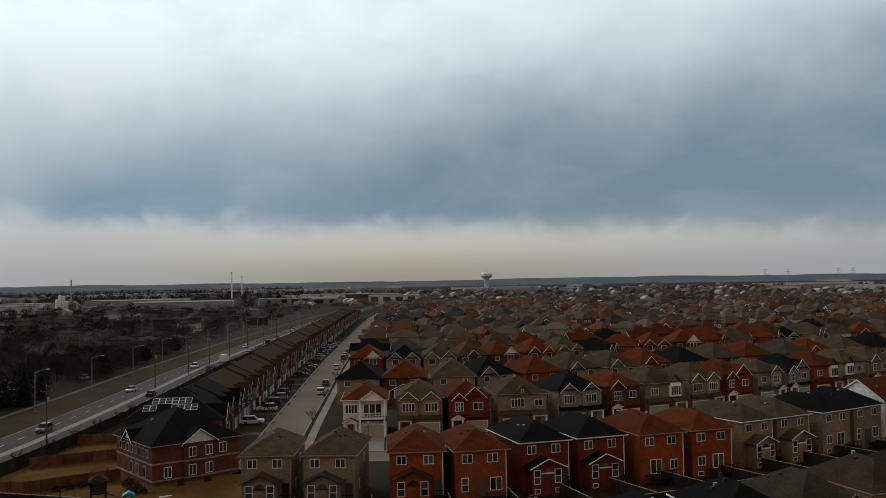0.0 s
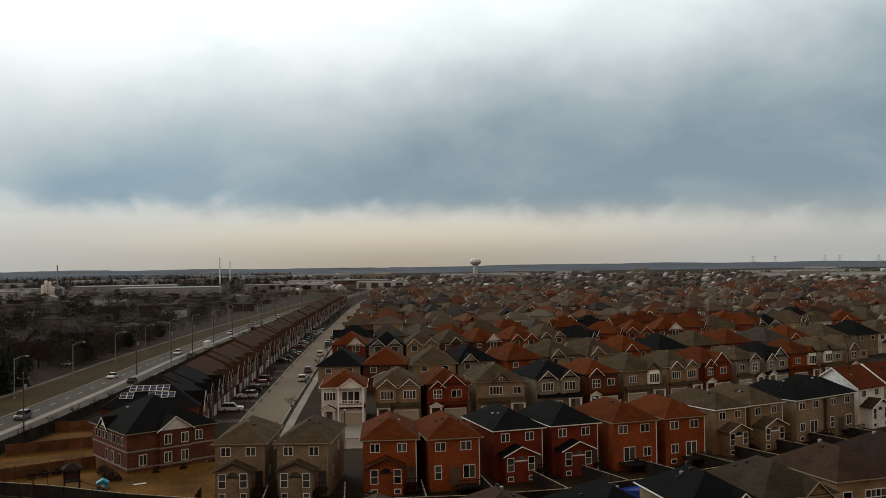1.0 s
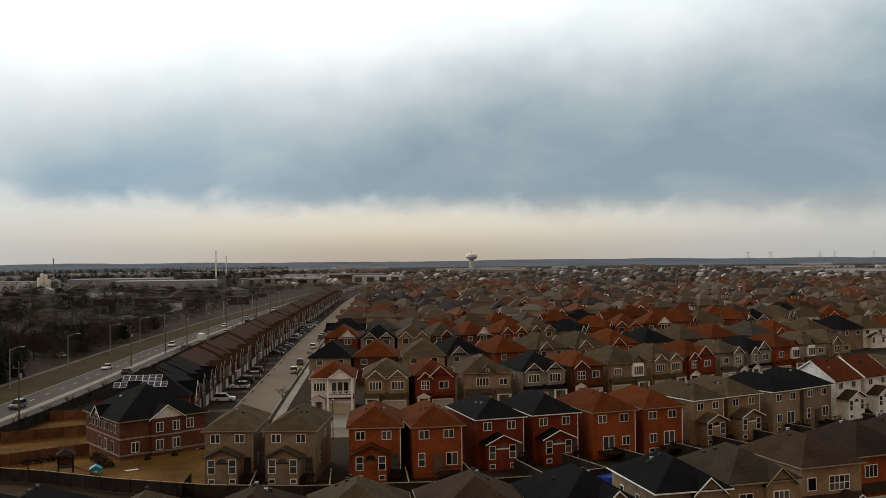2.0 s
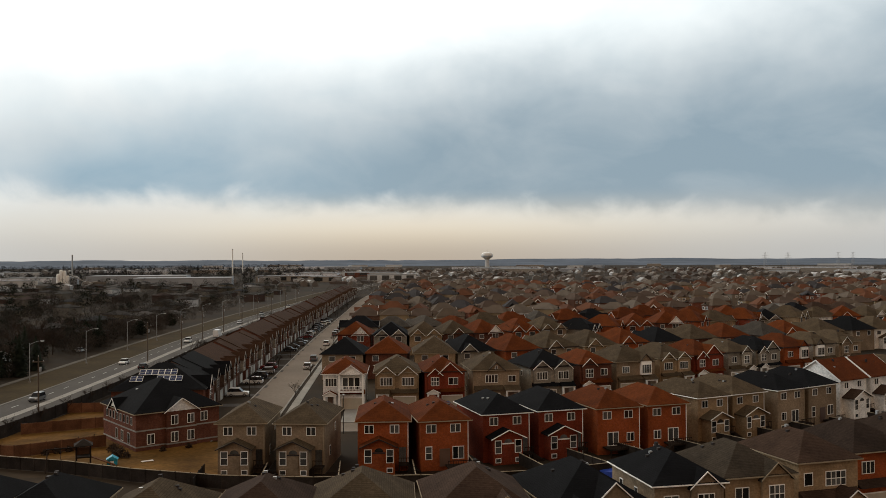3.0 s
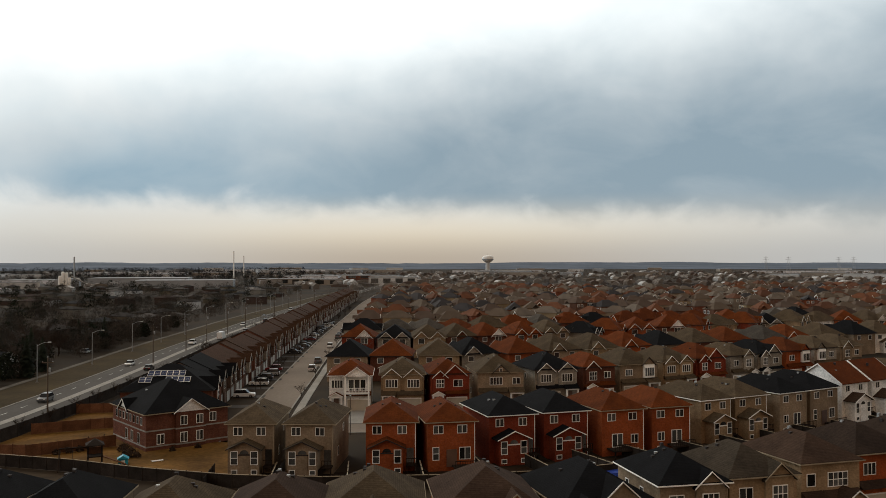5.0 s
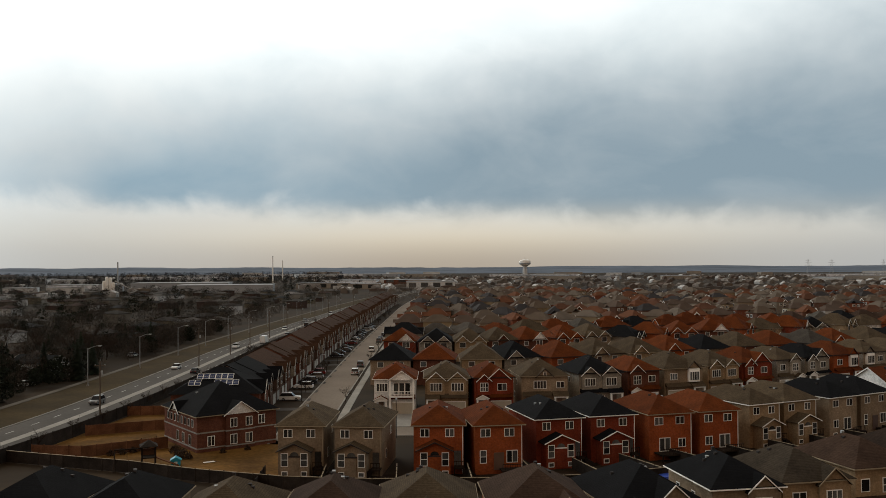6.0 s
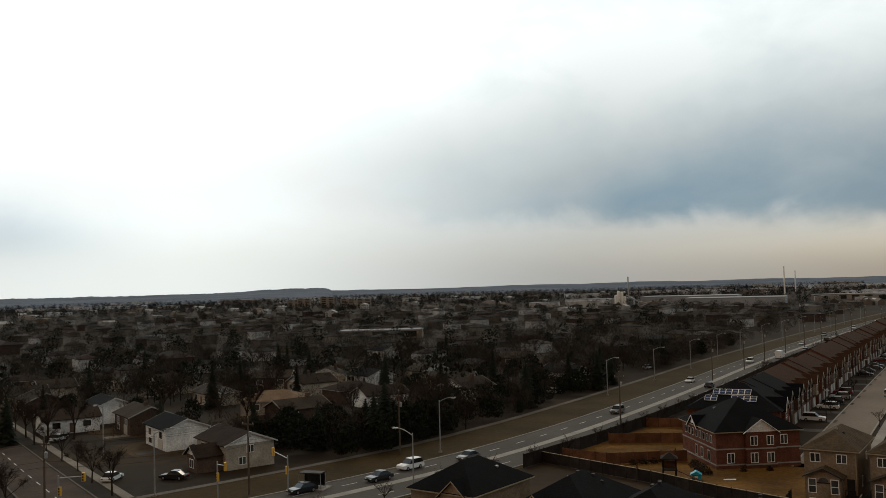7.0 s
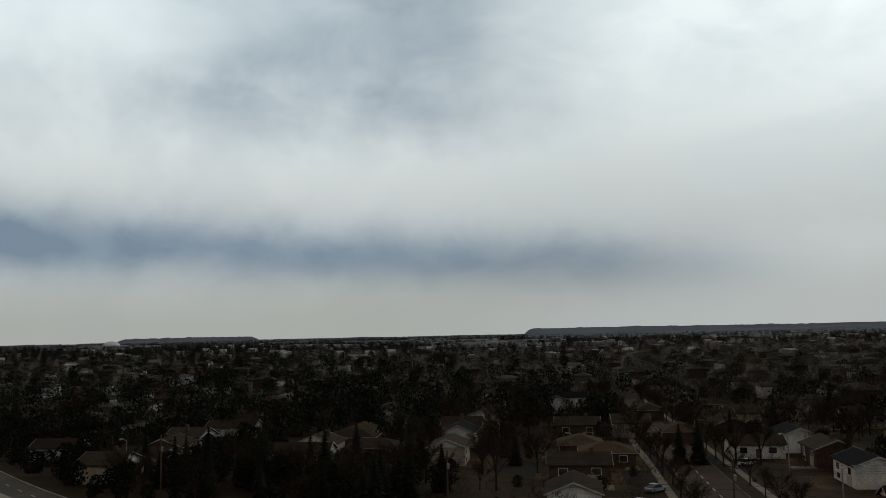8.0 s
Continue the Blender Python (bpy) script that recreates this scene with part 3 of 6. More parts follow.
def front_house(m, w, d, wall, roof, style, seed, h=7.0, trim=None):
    """A two-storey house whose street side is the seen one: garage, porch, gables over the upper windows."""
    says = {"twin": "twin white-trimmed gables", "big": "two unequal front gables", "dormer": "one small dark dormer gable",
            "hipfront": "wide upper window above the porch", "balcony": "a white balcony under its gable", "baywin": "a white bay window", "one": "one front gable"}[style]
    ob = shell(m, w, d, h, wall, roof, f"{COLOUR[wall]} house, {TILE[roof]} roof, {says}", seed=seed, vent_side=1 if trim else -1, n_vents=4 if trim else 2, trim=trim or (TRIM if wall == "white" else TAN_TRIM if wall in ("tan", "beige") else DARK_TRIM))
    rng = random.Random(seed)
    f = face_of("front", w, d)
    s = rng.choice((-1, 1))
    R, W_ = ROOF[roof], WALL[wall]
    if style == "twin":
        for k in (-1, 1):
            gabled(ob, f, k * w * 0.25, w * 0.40, h - 0.3, w * 0.17, 2.4, 0.25, R, W_, TRIM, 0.3)
            part("bump", Geo(f).box(k * w * 0.25 - w * 0.2, k * w * 0.25 + w * 0.2, -0.25, 0.02, 3.6, h - 0.3), W_, ob)
            window(ob, f @ pose(0, -0.25, 0), k * w * 0.25, 4.5, 2.3, 1.5, 4, 1)
    elif style == "big":
        gabled(ob, f, -s * w * 0.12, w * 0.56, h - 0.2, w * 0.25, 3.5, 0.3, R, W_, TRIM, 0.3)
        part("bump", Geo(f).box(-s * w * 0.12 - w * 0.28, -s * w * 0.12 + w * 0.28, -0.3, 0.02, 3.6, h - 0.2), W_, ob)
        gabled(ob, f, s * w * 0.27, w * 0.34, h - 0.5, w * 0.15, 2.0, 0.6, R, W_, TRIM, 0.3)
        part("bump", Geo(f).box(s * w * 0.27 - w * 0.17, s * w * 0.27 + w * 0.17, -0.6, 0.02, 3.6, h - 0.5), W_, ob)
        window(ob, f @ pose(0, -0.6, 0), s * w * 0.27, 4.4, 1.5, 1.6, 3, 2)
        window(ob, f @ pose(0, -0.3, 0), -s * w * 0.2, 4.5, 1.8, 1.3, 2, 1)
    elif style == "dormer":
        gabled(ob, f, 0, w * 0.34, h, w * 0.16, 2.5, 0.2, R, W_, DARK_TRIM, 0.3)
        window(ob, f, -w * 0.1, 4.5, 2.5, 1.5, 4, 1)
        window(ob, f, w * 0.34, 4.6, 1.5, 1.2, 2, 1)
        window(ob, f @ pose(0, -0.2, 0), 0, h + 0.25, 0.45, 0.6, 1)
    elif style == "balcony":
        gabled(ob, f, w * 0.17, w * 0.60, h, w * 0.21, 3.0, 1.3, R, W_, TRIM, 0.35)
        for x in (-0.11, 0.45):
            part("column", Geo(f).box(w * x - 0.15, w * x + 0.15, -1.35, -1.05, 0, h), TRIM, ob)
        part("balcony_floor", Geo(f).box(-w * 0.13, w * 0.47, -1.4, 0.02, 3.45, 3.7), TRIM, ob)
        part("balustrade", Geo(f).prism(comb(-w * 0.11, w * 0.45, 3.7, 4.72, 16)[::-1], -1.32, -1.26), TRIM, ob)
        for x in (0.03, 0.17, 0.31):
            window(ob, f, w * x, 4.0, 0.95, 2.2, 1)
        window(ob, f, -w * 0.31, 4.6, 2.2, 1.5, 4, 1)
    elif style == "hipfront":
        window(ob, f, w * 0.12, 4.3, 2.6, 1.5, 4, 2)
        window(ob, f, -w * 0.34, 4.5, 1.0, 1.3, 1)
        gabled(ob, f, w * 0.2, w * 0.34, 3.2, w * 0.12, 0.0, 2.4, R, W_, TRIM, 0.3, "porch_gable")
    elif style == "baywin":
        part("bay", Geo(f).box(s * w * 0.24 - 1.35, s * w * 0.24 + 1.35, -0.7, 0.02, 4.0, h - 0.1), TRIM, ob)
        window(ob, f @ pose(0, -0.7, 0), s * w * 0.24, 4.4, 2.3, 1.8, 4, 1)
        window(ob, f, -s * w * 0.26, 4.6, 1.7, 1.3, 3, 1)
        gabled(ob, f, s * w * 0.24, 3.0, h, 1.5, 2.5, 0.3, R, W_, DARK_TRIM, 0.3)
    else:
        gabled(ob, f, s * w * 0.22, w * 0.42, h - 0.2, w * 0.19, 2.6, 0.35, R, W_, trim or TRIM, 0.3)
        part("bump", Geo(f).box(s * w * 0.22 - w * 0.21, s * w * 0.22 + w * 0.21, -0.35, 0.02, 0, h - 0.2), W_, ob)
        window(ob, f @ pose(0, -0.35, 0), s * w * 0.22, 4.3, 1.7, 1.7, 3, 2)
        window(ob, f, -s * w * 0.26, 4.6, 1.5, 1.3, 2, 1)
    # ground floor
    gu = w * 0.19 if style == "balcony" else -s * w * 0.17
    skirt_roof(ob, f, gu, w * 0.62, 1.1, 3.1, R, 0.8)
    garage_door(ob, f @ pose(0, -0.35 if style in ("one", "twin") else -0.25, 0), gu, min(4.6, w * 0.5))
    part("garage_wall", Geo(f).box(gu - w * 0.29, gu + w * 0.29, -0.33 if style in ("one", "twin") else -0.23, 0.02, 0, 3.1), W_, ob)
    porch(ob, f, -math.copysign(w * 0.33, gu), w * 0.30, 1.5, R, TRIM, style in ("big", "balcony", "one"))
    for k, zz in ((1.0, 4.8), (-2.8, 4.8), (-1.5, 1.9)):
        window(ob, face_of("left", w, d), k, zz, 0.7, 1.0, 1)
    return ob
# ---- ground, roads ----
def ground_material():
    m, n, l, b = base_material("suburban_ground", 0.95)
    co = n.new("ShaderNodeTexCoord").outputs["Object"]
    cols = [(0.030, 0.021, 0.013, 1), (0.020, 0.017, 0.012, 1), (0.046, 0.030, 0.016, 1)]
    out = None
    for i, (s, lo, hi) in enumerate(((0.004, 0.4, 0.6), (0.03, 0.45, 0.62), (0.35, 0.4, 0.7))):
        t = n.new("ShaderNodeTexNoise")
        t.inputs["Scale"].default_value, t.inputs["Detail"].default_value = s, 4
        l.new(co, t.inputs["Vector"])
        r = n.new("ShaderNodeMapRange")
        r.inputs[1].default_value, r.inputs[2].default_value = lo, hi
        l.new(t.outputs["Fac"], r.inputs[0])
        mx = n.new("ShaderNodeMix")
        mx.data_type = "RGBA"
        l.new(r.outputs[0], mx.inputs[0])
        if out is None:
            mx.inputs[6].default_value = cols[0]
        else:
            l.new(out, mx.inputs[6])
        mx.inputs[7].default_value = cols[(i + 1) % 3]
        out = mx.outputs[2]
    l.new(out, b.inputs["Base Color"])
    return m


g = Geo()
N = 72
rings = [0, 60, 200, 700, 2200, 4850]
pts = [(0, 0, 0)] + [(r * math.cos(2 * math.pi * i / N), r * math.sin(2 * math.pi * i / N), 0) for r in rings[1:] for i in range(N)]
faces = [(0, 1 + i, 1 + (i + 1) % N) for i in range(N)]
for k in range(len(rings) - 2):
    faces += [(1 + k * N + i, 1 + (k + 1) * N + i, 1 + (k + 1) * N + (i + 1) % N, 1 + k * N + (i + 1) % N) for i in range(N)]
tagged(part("ground", g.add(pts, faces), ground_material()), "brown dormant grass and earth of a flat suburb", "ground", kind="structure")


def curve(points, step=8.0):
    """A smooth line through the points, with its directions."""
    p = [Vector((*q, 0)) for q in points]
    p = [2 * p[0] - p[1]] + p + [2 * p[-1] - p[-2]]
    out = []
    for i in range(1, len(p) - 2):
        n = max(2, int((p[i + 1] - p[i]).length / step))
        for k in range(n):
            t = k / n
            out.append(0.5 * ((2 * p[i]) + (p[i + 1] - p[i - 1]) * t + (2 * p[i - 1] - 5 * p[i] + 4 * p[i + 1] - p[i + 2]) * t * t
                              + (3 * p[i] - p[i - 1] - 3 * p[i + 1] + p[i + 2]) * t ** 3))
    out.append(p[-2])
    dirs = [(out[min(i + 1, len(out) - 1)] - out[max(i - 1, 0)]).normalized() for i in range(len(out))]
    return list(zip(out, dirs))


def strip(line, a, b, z0, z1):
    """A band along a line from a to b metres to its right, as a solid."""
    g = Geo()
    pts, faces = [], []
    for p, d in line:
        r = Vector((d.y, -d.x, 0))
        pts += [(*(p + r * a).xy, z0), (*(p + r * b).xy, z0), (*(p + r * b).xy, z1), (*(p + r * a).xy, z1)]
    for i in range(len(line) - 1):
        k = 4 * i
        faces += [(k + 3, k + 2, k + 6, k + 7), (k, k + 3, k + 7, k + 4), (k + 2, k + 1, k + 5, k + 6)]
    n = len(pts)
    faces += [(0, 1, 2, 3), (n - 1, n - 2, n - 3, n - 4)]
    return g.add(pts, faces)


def dashes(line, off, length, gap, width, z):
    g = Geo()
    s, total = 0.0, 0.0
    for (p, d), (q, _) in zip(line, line[1:]):
        seg = (q - p).length
        while s < total + seg:
            c = p + (q - p) * ((s - total) / seg)
            r = Vector((d.y, -d.x, 0))
            a, b = c + r * off, c + r * off + d * length
            w = r * width / 2
            g.add([(*(a - w).xy, z), (*(a + w).xy, z), (*(b + w).xy, z), (*(b - w).xy, z)], [(0, 1, 2, 3)])
            s += length + gap
        total += seg
    return g


def along(line, s):
    """The place and direction s metres along a line."""
    for (p, d), (q, _) in zip(line, line[1:]):
        seg = (q - p).length
        if s <= seg:
            return p + (q - p) * (s / seg), d
        s -= seg
    return line[-1]


MAIN = curve([(-400, -105), (-268, -61.5), (-187, -29), (-135, 2), (-107, 44), (-90.5, 88), (-79.5, 130), (-75.2, 165), (-73.6, 205), (-73.2, 260), (-73.5, 320), (-71.5, 404), (-69.3, 475), (-64.5, 560), (-58, 680), (-34, 1000), (6, 1400)])
SIDE = curve([(-97, 71.5), (-118, 81), (-150, 95), (-170, 104), (-218, 125), (-300, 161), (-345, 181)])
LANE = curve([(-26.2, 150), (-26.8, 190), (-27.0, 240), (-27.2, 300), (-26.8, 380), (-25.2, 500), (-23.2, 655), (-17, 820)])


def road(name, line, half, mat, kerb=True, walks=(), label="", marks=True):
    ob = tagged(part(name, strip(line, -half, half, -0.2, 0.03), mat), label, "road", kind="structure")
    if kerb:
        for s in (-1, 1):
            a, b = sorted((s * half, s * (half + 0.3)))
            tagged(part("kerb", strip(line, a, b, -0.2, 0.15), OLD_CONCRETE if line is SIDE else KERB), "pale concrete kerb", "kerb", kind="structure")
    for o in walks:
        path = [q for q in line if q[0].x > -140] if line is MAIN else line
        tagged(part("pavement", strip(path, o - 0.8, o + 0.8, -0.2, 0.12), OLD_CONCRETE if line is MAIN else WALK if line is SIDE else CONCRETE), "pale concrete pavement", "pavement", kind="structure")
    return ob


OLD_ASPHALT = plain("old_brown_asphalt", (0.064, 0.046, 0.034), 0.9, vary=0.25, scale=0.15, grain=2.0)
main_road = road("road_main", MAIN, 8.0, ASPHALT, True, (-21.3, ), "wide grey asphalt arterial road with four lanes")
part("median_strip", strip(MAIN, -0.9, 0.9, 0.03, 0.05), KERB, main_road, "pale flush median strip")
for off in (-4.5, 4.5):
    part("lane_dashes", dashes(MAIN, off, 3.0, 6.0, 0.22, 0.036), PAINT, main_road, "worn white lane dashes")
side_road = road("road_side", SIDE, 4.6, OLD_ASPHALT, True, (-8.6, 8.6), "grey residential side road lined by bare trees")
part("lane_dashes", dashes(SIDE, 0.0, 3.0, 4.0, 0.2, 0.036), PAINT, side_road, "worn centre dashes")
lane_road = road("road_lane", LANE, 4.1, STREET, True, (6.0, ), "pale asphalt residential street")
tagged(part("verge", strip([q for q in MAIN if q[0].x > -140], -20.4, -8.3, -0.2, 0.05), VERGE), "brown dormant grass verge by the road", "grass", kind="structure")
tagged(part("verge", strip(MAIN, 8.3, 9.4, -0.2, 0.05), VERGE), "brown dormant grass verge by the road", "grass", kind="structure")

# how the rows of the estate swing away to the right
XS = np.linspace(-40, 700, 741)
SLOPE = 0.44 * np.clip((XS - 6) / 26, 0, 1) - 0.30 * np.clip((XS - 110) / 120, 0, 1)
SWING = np.concatenate([[0], np.cumsum((SLOPE[1:] + SLOPE[:-1]) / 2 * np.diff(XS))])
SWING -= np.interp(0, XS, SWING)


def row(y0, x, off=0.0):
    """A place in a row of the estate: x along, off metres behind it; with the row's angle."""
    a = math.atan(np.interp(x, XS, SLOPE))
    return x - off * math.sin(a), y0 + float(np.interp(x, XS, SWING)) + off * math.cos(a), math.degrees(a)


def row_line(y0, x0, x1, off=0.0):
    return curve([row(y0, x, off)[:2] for x in np.arange(x0, x1, 12.0)], 6.0)


STREET_Y = [161.0, 254.0, 348.0, 442.0]
for y0 in STREET_Y:
    x1 = 40 + 0.62 * y0
    road("road_street", row_line(y0, -22, x1), 4.2, STREET, True, (), "pale asphalt street between the houses")
# ---- the estate: rows of houses ----
def set_rear(x0, x1, y0, y1, d):
    """The pose and width of a house whose rear wall runs from one corner to the other."""
    a = math.atan2(y1 - y0, x1 - x0)
    w = math.hypot(x1 - x0, y1 - y0) - 0.8
    cx, cy = (x0 + x1) / 2 - math.sin(a) * (d / 2 + 0.4), (y0 + y1) / 2 + math.cos(a) * (d / 2 + 0.4)
    return at(cx, cy, math.degrees(a) + 180), w


def set_front(x0, x1, y0, y1, d):
    a = math.atan2(y1 - y0, x1 - x0)
    w = math.hypot(x1 - x0, y1 - y0) - 0.8
    cx, cy = (x0 + x1) / 2 - math.sin(a) * (d / 2 + 0.4), (y0 + y1) / 2 + math.cos(a) * (d / 2 + 0.4)
    return at(cx, cy, math.degrees(a)), w


D = 12.5
BACKS = [  # eave corners of the rear walls, walling, roofing, kind
    (-25.3, -17.9, 127.3, 127.0, "beige", "olive", "bay"), (-17.1, -9.5, 126.8, 125.9, "beige", "olive", "bay"),
    (-5.7, 2.3, 127.0, 127.0, "orange", "redbrown", "bay"), (3.2, 10.9, 126.4, 127.5, "orange", "redbrown", "plain"),
    (12.6, 20.5, 131.1, 133.1, "red", "black", "bay"), (21.2, 29.1, 133.6, 135.7, "red", "black", "bay"),
    (30.4, 38.2, 134.8, 136.9, "orange", "redbrown", "deck"), (38.9, 46.3, 137.2, 139.2, "orange", "redbrown", "deck"),
    (49.0, 55.7, 143.5, 146.5, "tan", "olive", "bay"), (56.0, 63.4, 146.8, 150.2, "tan", "olive", "bay"),
    (65.3, 72.3, 150.5, 154.2, "beige", "black", "deck"), (72.6, 80.2, 154.4, 158.7, "beige", "black", "plain"),
    (82.2, 90.1, 162.0, 166.6, "white", "redbrown", "bay"), (90.6, 98.6, 166.8, 171.4, "white", "redbrown", "bay"),
    (100.2, 108.0, 172.6, 176.4, "grey", "olive", "deck"),
]
for i, (x0, x1, y0, y1, wall, roof, kind) in enumerate(BACKS):
    deep = 9.5 if wall == "white" else D
    m, w = set_rear(x0, x1, y0, y1, deep)
    rear_house(m, w, deep, wall, roof, kind, 11 + i)

FRONTS = [
    (-15.0, -5.8, 180.0, 180.0, "white", "redbrown", "balcony"), (-4.6, 5.0, 181.0, 181.0, "tan", "olive", "twin"),
    (5.6, 14.4, 181.0, 182.0, "red", "redbrown", "big"), (15.4, 25.9, 183.0, 184.0, "beige", "olive", "dormer"),
    (28.0, 38.2, 186.5, 189.0, "grey", "black", "twin"), (39.2, 47.4, 190.5, 193.0, "brown", "redbrown", "one"),
    (48.2, 58.4, 194.5, 198.0, "beige", "olive", "baywin"), (59.6, 68.6, 200.0, 204.0, "tan", "olive", "twin"),
    (69.2, 78.6, 205.5, 210.0, "red", "redbrown", "big"), (79.6, 87.6, 211.0, 215.0, "grey", "olive", "one"),
    (88.4, 97.0, 216.0, 220.5, "grey", "black", "big"), (98.0, 107.0, 221.5, 226.0, "orange", "redbrown", "baywin"),
    (108.5, 117.0, 228.0, 232.0, "grey", "olive", "baywin"), (118.0, 126.6, 233.0, 237.0, "beige", "olive", "one"),
]
for i, (x0, x1, y0, y1, wall, roof, style) in enumerate(FRONTS):
    m, w = set_front(x0, x1, y0, y1, D)
    front_house(m, w, D, wall, roof, style, 41 + i)

# the row nearest the camera: only roofs and upper walls are ever seen
NEAR = [  # middle of the house, width, turn, roofing, walling, style
    (-56.0, 91.0, 8.8, -6, "black", "beige", "one"), (-41.5, 88.6, 8.6, -3, "black", "beige", "one"), (-32.0, 86.4, 8.4, 0, "black", "beige", "one"),
    (-21.6, 83.4, 8.6, 0, "olive", "beige", "twin"), (-12.0, 84.5, 8.6, 0, "brown", "orange", "one"), (-3.0, 86.2, 9.2, 0, "olive", "beige", "dormer"),
    (7.8, 87.3, 9.4, 3, "brown", "orange", "one"), (18.1, 89.0, 9.2, 12, "black", "beige", "big"),
]
for i, (x, y, w, turn, roof, wall, style) in enumerate(NEAR):
    front_house(at(x, y, turn), w, 12.0, wall, roof, style, 71 + i, 7.0, TAN_TRIM)
NEAR_RIGHT = [  # front eave corner, width, turn
    (25.8, 89.2, 8.4, 9, "beige", "black", "one", TRIM, 83), (34.0, 91.7, 9.0, 12, "tan", "oldgrey", "one", TAN_TRIM, 84), (44.6, 97.8, 8.8, 14, "tan", "brown", "hipfront", TAN_TRIM, 86),
    (53.2, 102.2, 9.6, 16, "orange", "oldbrown", "baywin", TAN_TRIM, 88), (61.2, 105.6, 9.2, 18, "tan", "oldbrown", "one", TAN_TRIM, 90), (71.0, 110.0, 9.2, 20, "beige", "oldbrown", "twin", TAN_TRIM, 92),
]
for x0, y0, w, turn, wall, roof, style, trim, seed in NEAR_RIGHT:
    m, w = set_front(x0, x0 + w * math.cos(radians(turn)), y0, y0 + w * math.sin(radians(turn)), 10.8)
    front_house(m, w, 10.8, wall, roof, style, seed, 7.0, trim)


# ---- plainer houses further off, built once and copied ----
def estate_house(wall, roof, style, seed, w=10.2, d=13.0, h=6.3, back=False):
    ob = shell(at(0, 0), w, d, h, wall, roof, f"two-storey {COLOUR[wall]} house with {TILE[roof]} roof in the estate", seed=seed, n_vents=0, over=0.5, rise=3.9, trim=TAN_TRIM if wall in ("tan", "white") else DARK_TRIM)
    f, r = face_of("front", w, d), face_of("rear", w, d)
    R, W_ = ROOF[roof], WALL[wall]
    if back:
        for s in (-1, 1):
            window(ob, r, s * w * 0.25, 4.6, 1.4, 1.2, 1)
        if style == "one":
            bay(ob, r, 0.3, w * 0.55, 1.6, 3.7, R, W_, TRIM, False, False)
        gabled(ob, f, w * 0.2, w * 0.5, h - 0.2, w * 0.24, 3.0, 0.4, R, W_, TRIM, 0.3)
        if style == "twin":
            gabled(ob, r, -w * 0.2, w * 0.44, h - 0.1, w * 0.20, 2.6, 0.3, R, W_, TRIM, 0.3)
        return ob
    if style == "twin":
        for s in (-1, 1):
            gabled(ob, f, s * w * 0.25, w * 0.42, h - 0.2, w * 0.19, 2.5, 0.3, R, W_, TRIM, 0.3)
            window(ob, f @ pose(0, -0.05, 0), s * w * 0.25, 4.4, 1.8, 1.5, 1)
    elif style == "one":
        gabled(ob, f, w * 0.2, w * 0.5, h - 0.2, w * 0.24, 3.0, 0.4, R, WALL["white"] if seed % 2 else W_, TRIM, 0.3)
        window(ob, f @ pose(0, -0.05, 0), w * 0.2, 4.3, 2.0, 1.7, 2)
        window(ob, f, -w * 0.27, 4.6, 1.4, 1.2, 1)
    else:
        for s in (-1, 1):
            window(ob, f, s * w * 0.25, 4.5, 1.7, 1.4, 1)
        gabled(ob, f, 0, w * 0.36, h, w * 0.17, 2.4, 0.2, R, W_, TRIM, 0.3)
    garage_door(ob, f, -w * 0.16, 4.4, surround=False)
    return ob


KINDS = [("beige", "olive", "twin"), ("red", "redbrown", "one"), ("orange", "redbrown", "dormer"), ("tan", "olive", "one"), ("brown", "brown", "twin"),
         ("grey", "black", "twin"), ("beige", "brown", "dormer"), ("white", "olive", "one"), ("orange", "redbrown", "twin"), ("brown", "olive", "dormer"), ("tan", "olive", "twin"),
         ("darkred", "redbrown", "one"), ("beige", "grey", "one"), ("beige", "black", "dormer")]
RUST = [i for i, k in enumerate(KINDS) if k[1] == "redbrown"]
OTHERS = [i for i, k in enumerate(KINDS) if k[1] != "redbrown"]
PROTO = [estate_house(*k, 100 + i) for i, k in enumerate(KINDS)]
PROTO += [estate_house(*k, 120 + i, back=True) for i, k in enumerate(KINDS)]
used = set()
rng = random.Random(7)
FAR_HOUSES = []
ROWS = []
for k in range(0, 11):
    ROWS += [(220.0 + 94 * k, 180), (275.0 + 94 * k, 0)]
FIRST_ROWS = {220.0: [13, 11, 3, 5, 2, 0, 10, 8, 13, 9, 2, 12, 8, 3], 275.0: [1, 5, 10, 9, 11, 8, 0, 5, 2, 8, 11, 2, 10, 1]}  # designs in order
for y0, turn in ROWS:
    x = -13.0 + 0.012 * max(0, y0 - 400)
    order = iter(FIRST_ROWS.get(y0, ()))
    while x < 60 + 0.66 * y0:
        hx, hy, a = row(y0, x, 6.0 + rng.uniform(-3.2, 3.2) * (0.5 if y0 < 280 else 1.0) + (5.0 if y0 < 280 else 0.0))
        rusty = rng.random() < (0.62 if hx > 55 and 270 < hy < 395 else 0.26)
        j = next(order, rng.choice(RUST if rusty else OTHERS)) + (len(KINDS) if turn else 0)
        spot = (hx, hy, a + turn + rng.uniform(-5, 5) + (rng.choice((0, 90, -90, -25, 30)) if hy > 300 else 0), j)
        if hy < 372 and hx < 0.60 * hy + 12:
            if j not in used:
                used.add(j)
                PROTO[j].matrix_basis = at(hx, hy, spot[2])
            else:
                copy_thing(PROTO[j], at(hx, hy, spot[2])).scale = (1, 1, rng.uniform(0.93, 1.08))
        elif hy < 860 + 90 * math.sin(hx * 0.02) and rng.random() < 0.93:
            FAR_HOUSES.append(spot)
        x += rng.choice((10.9, 11.3, 11.9, 12.6))

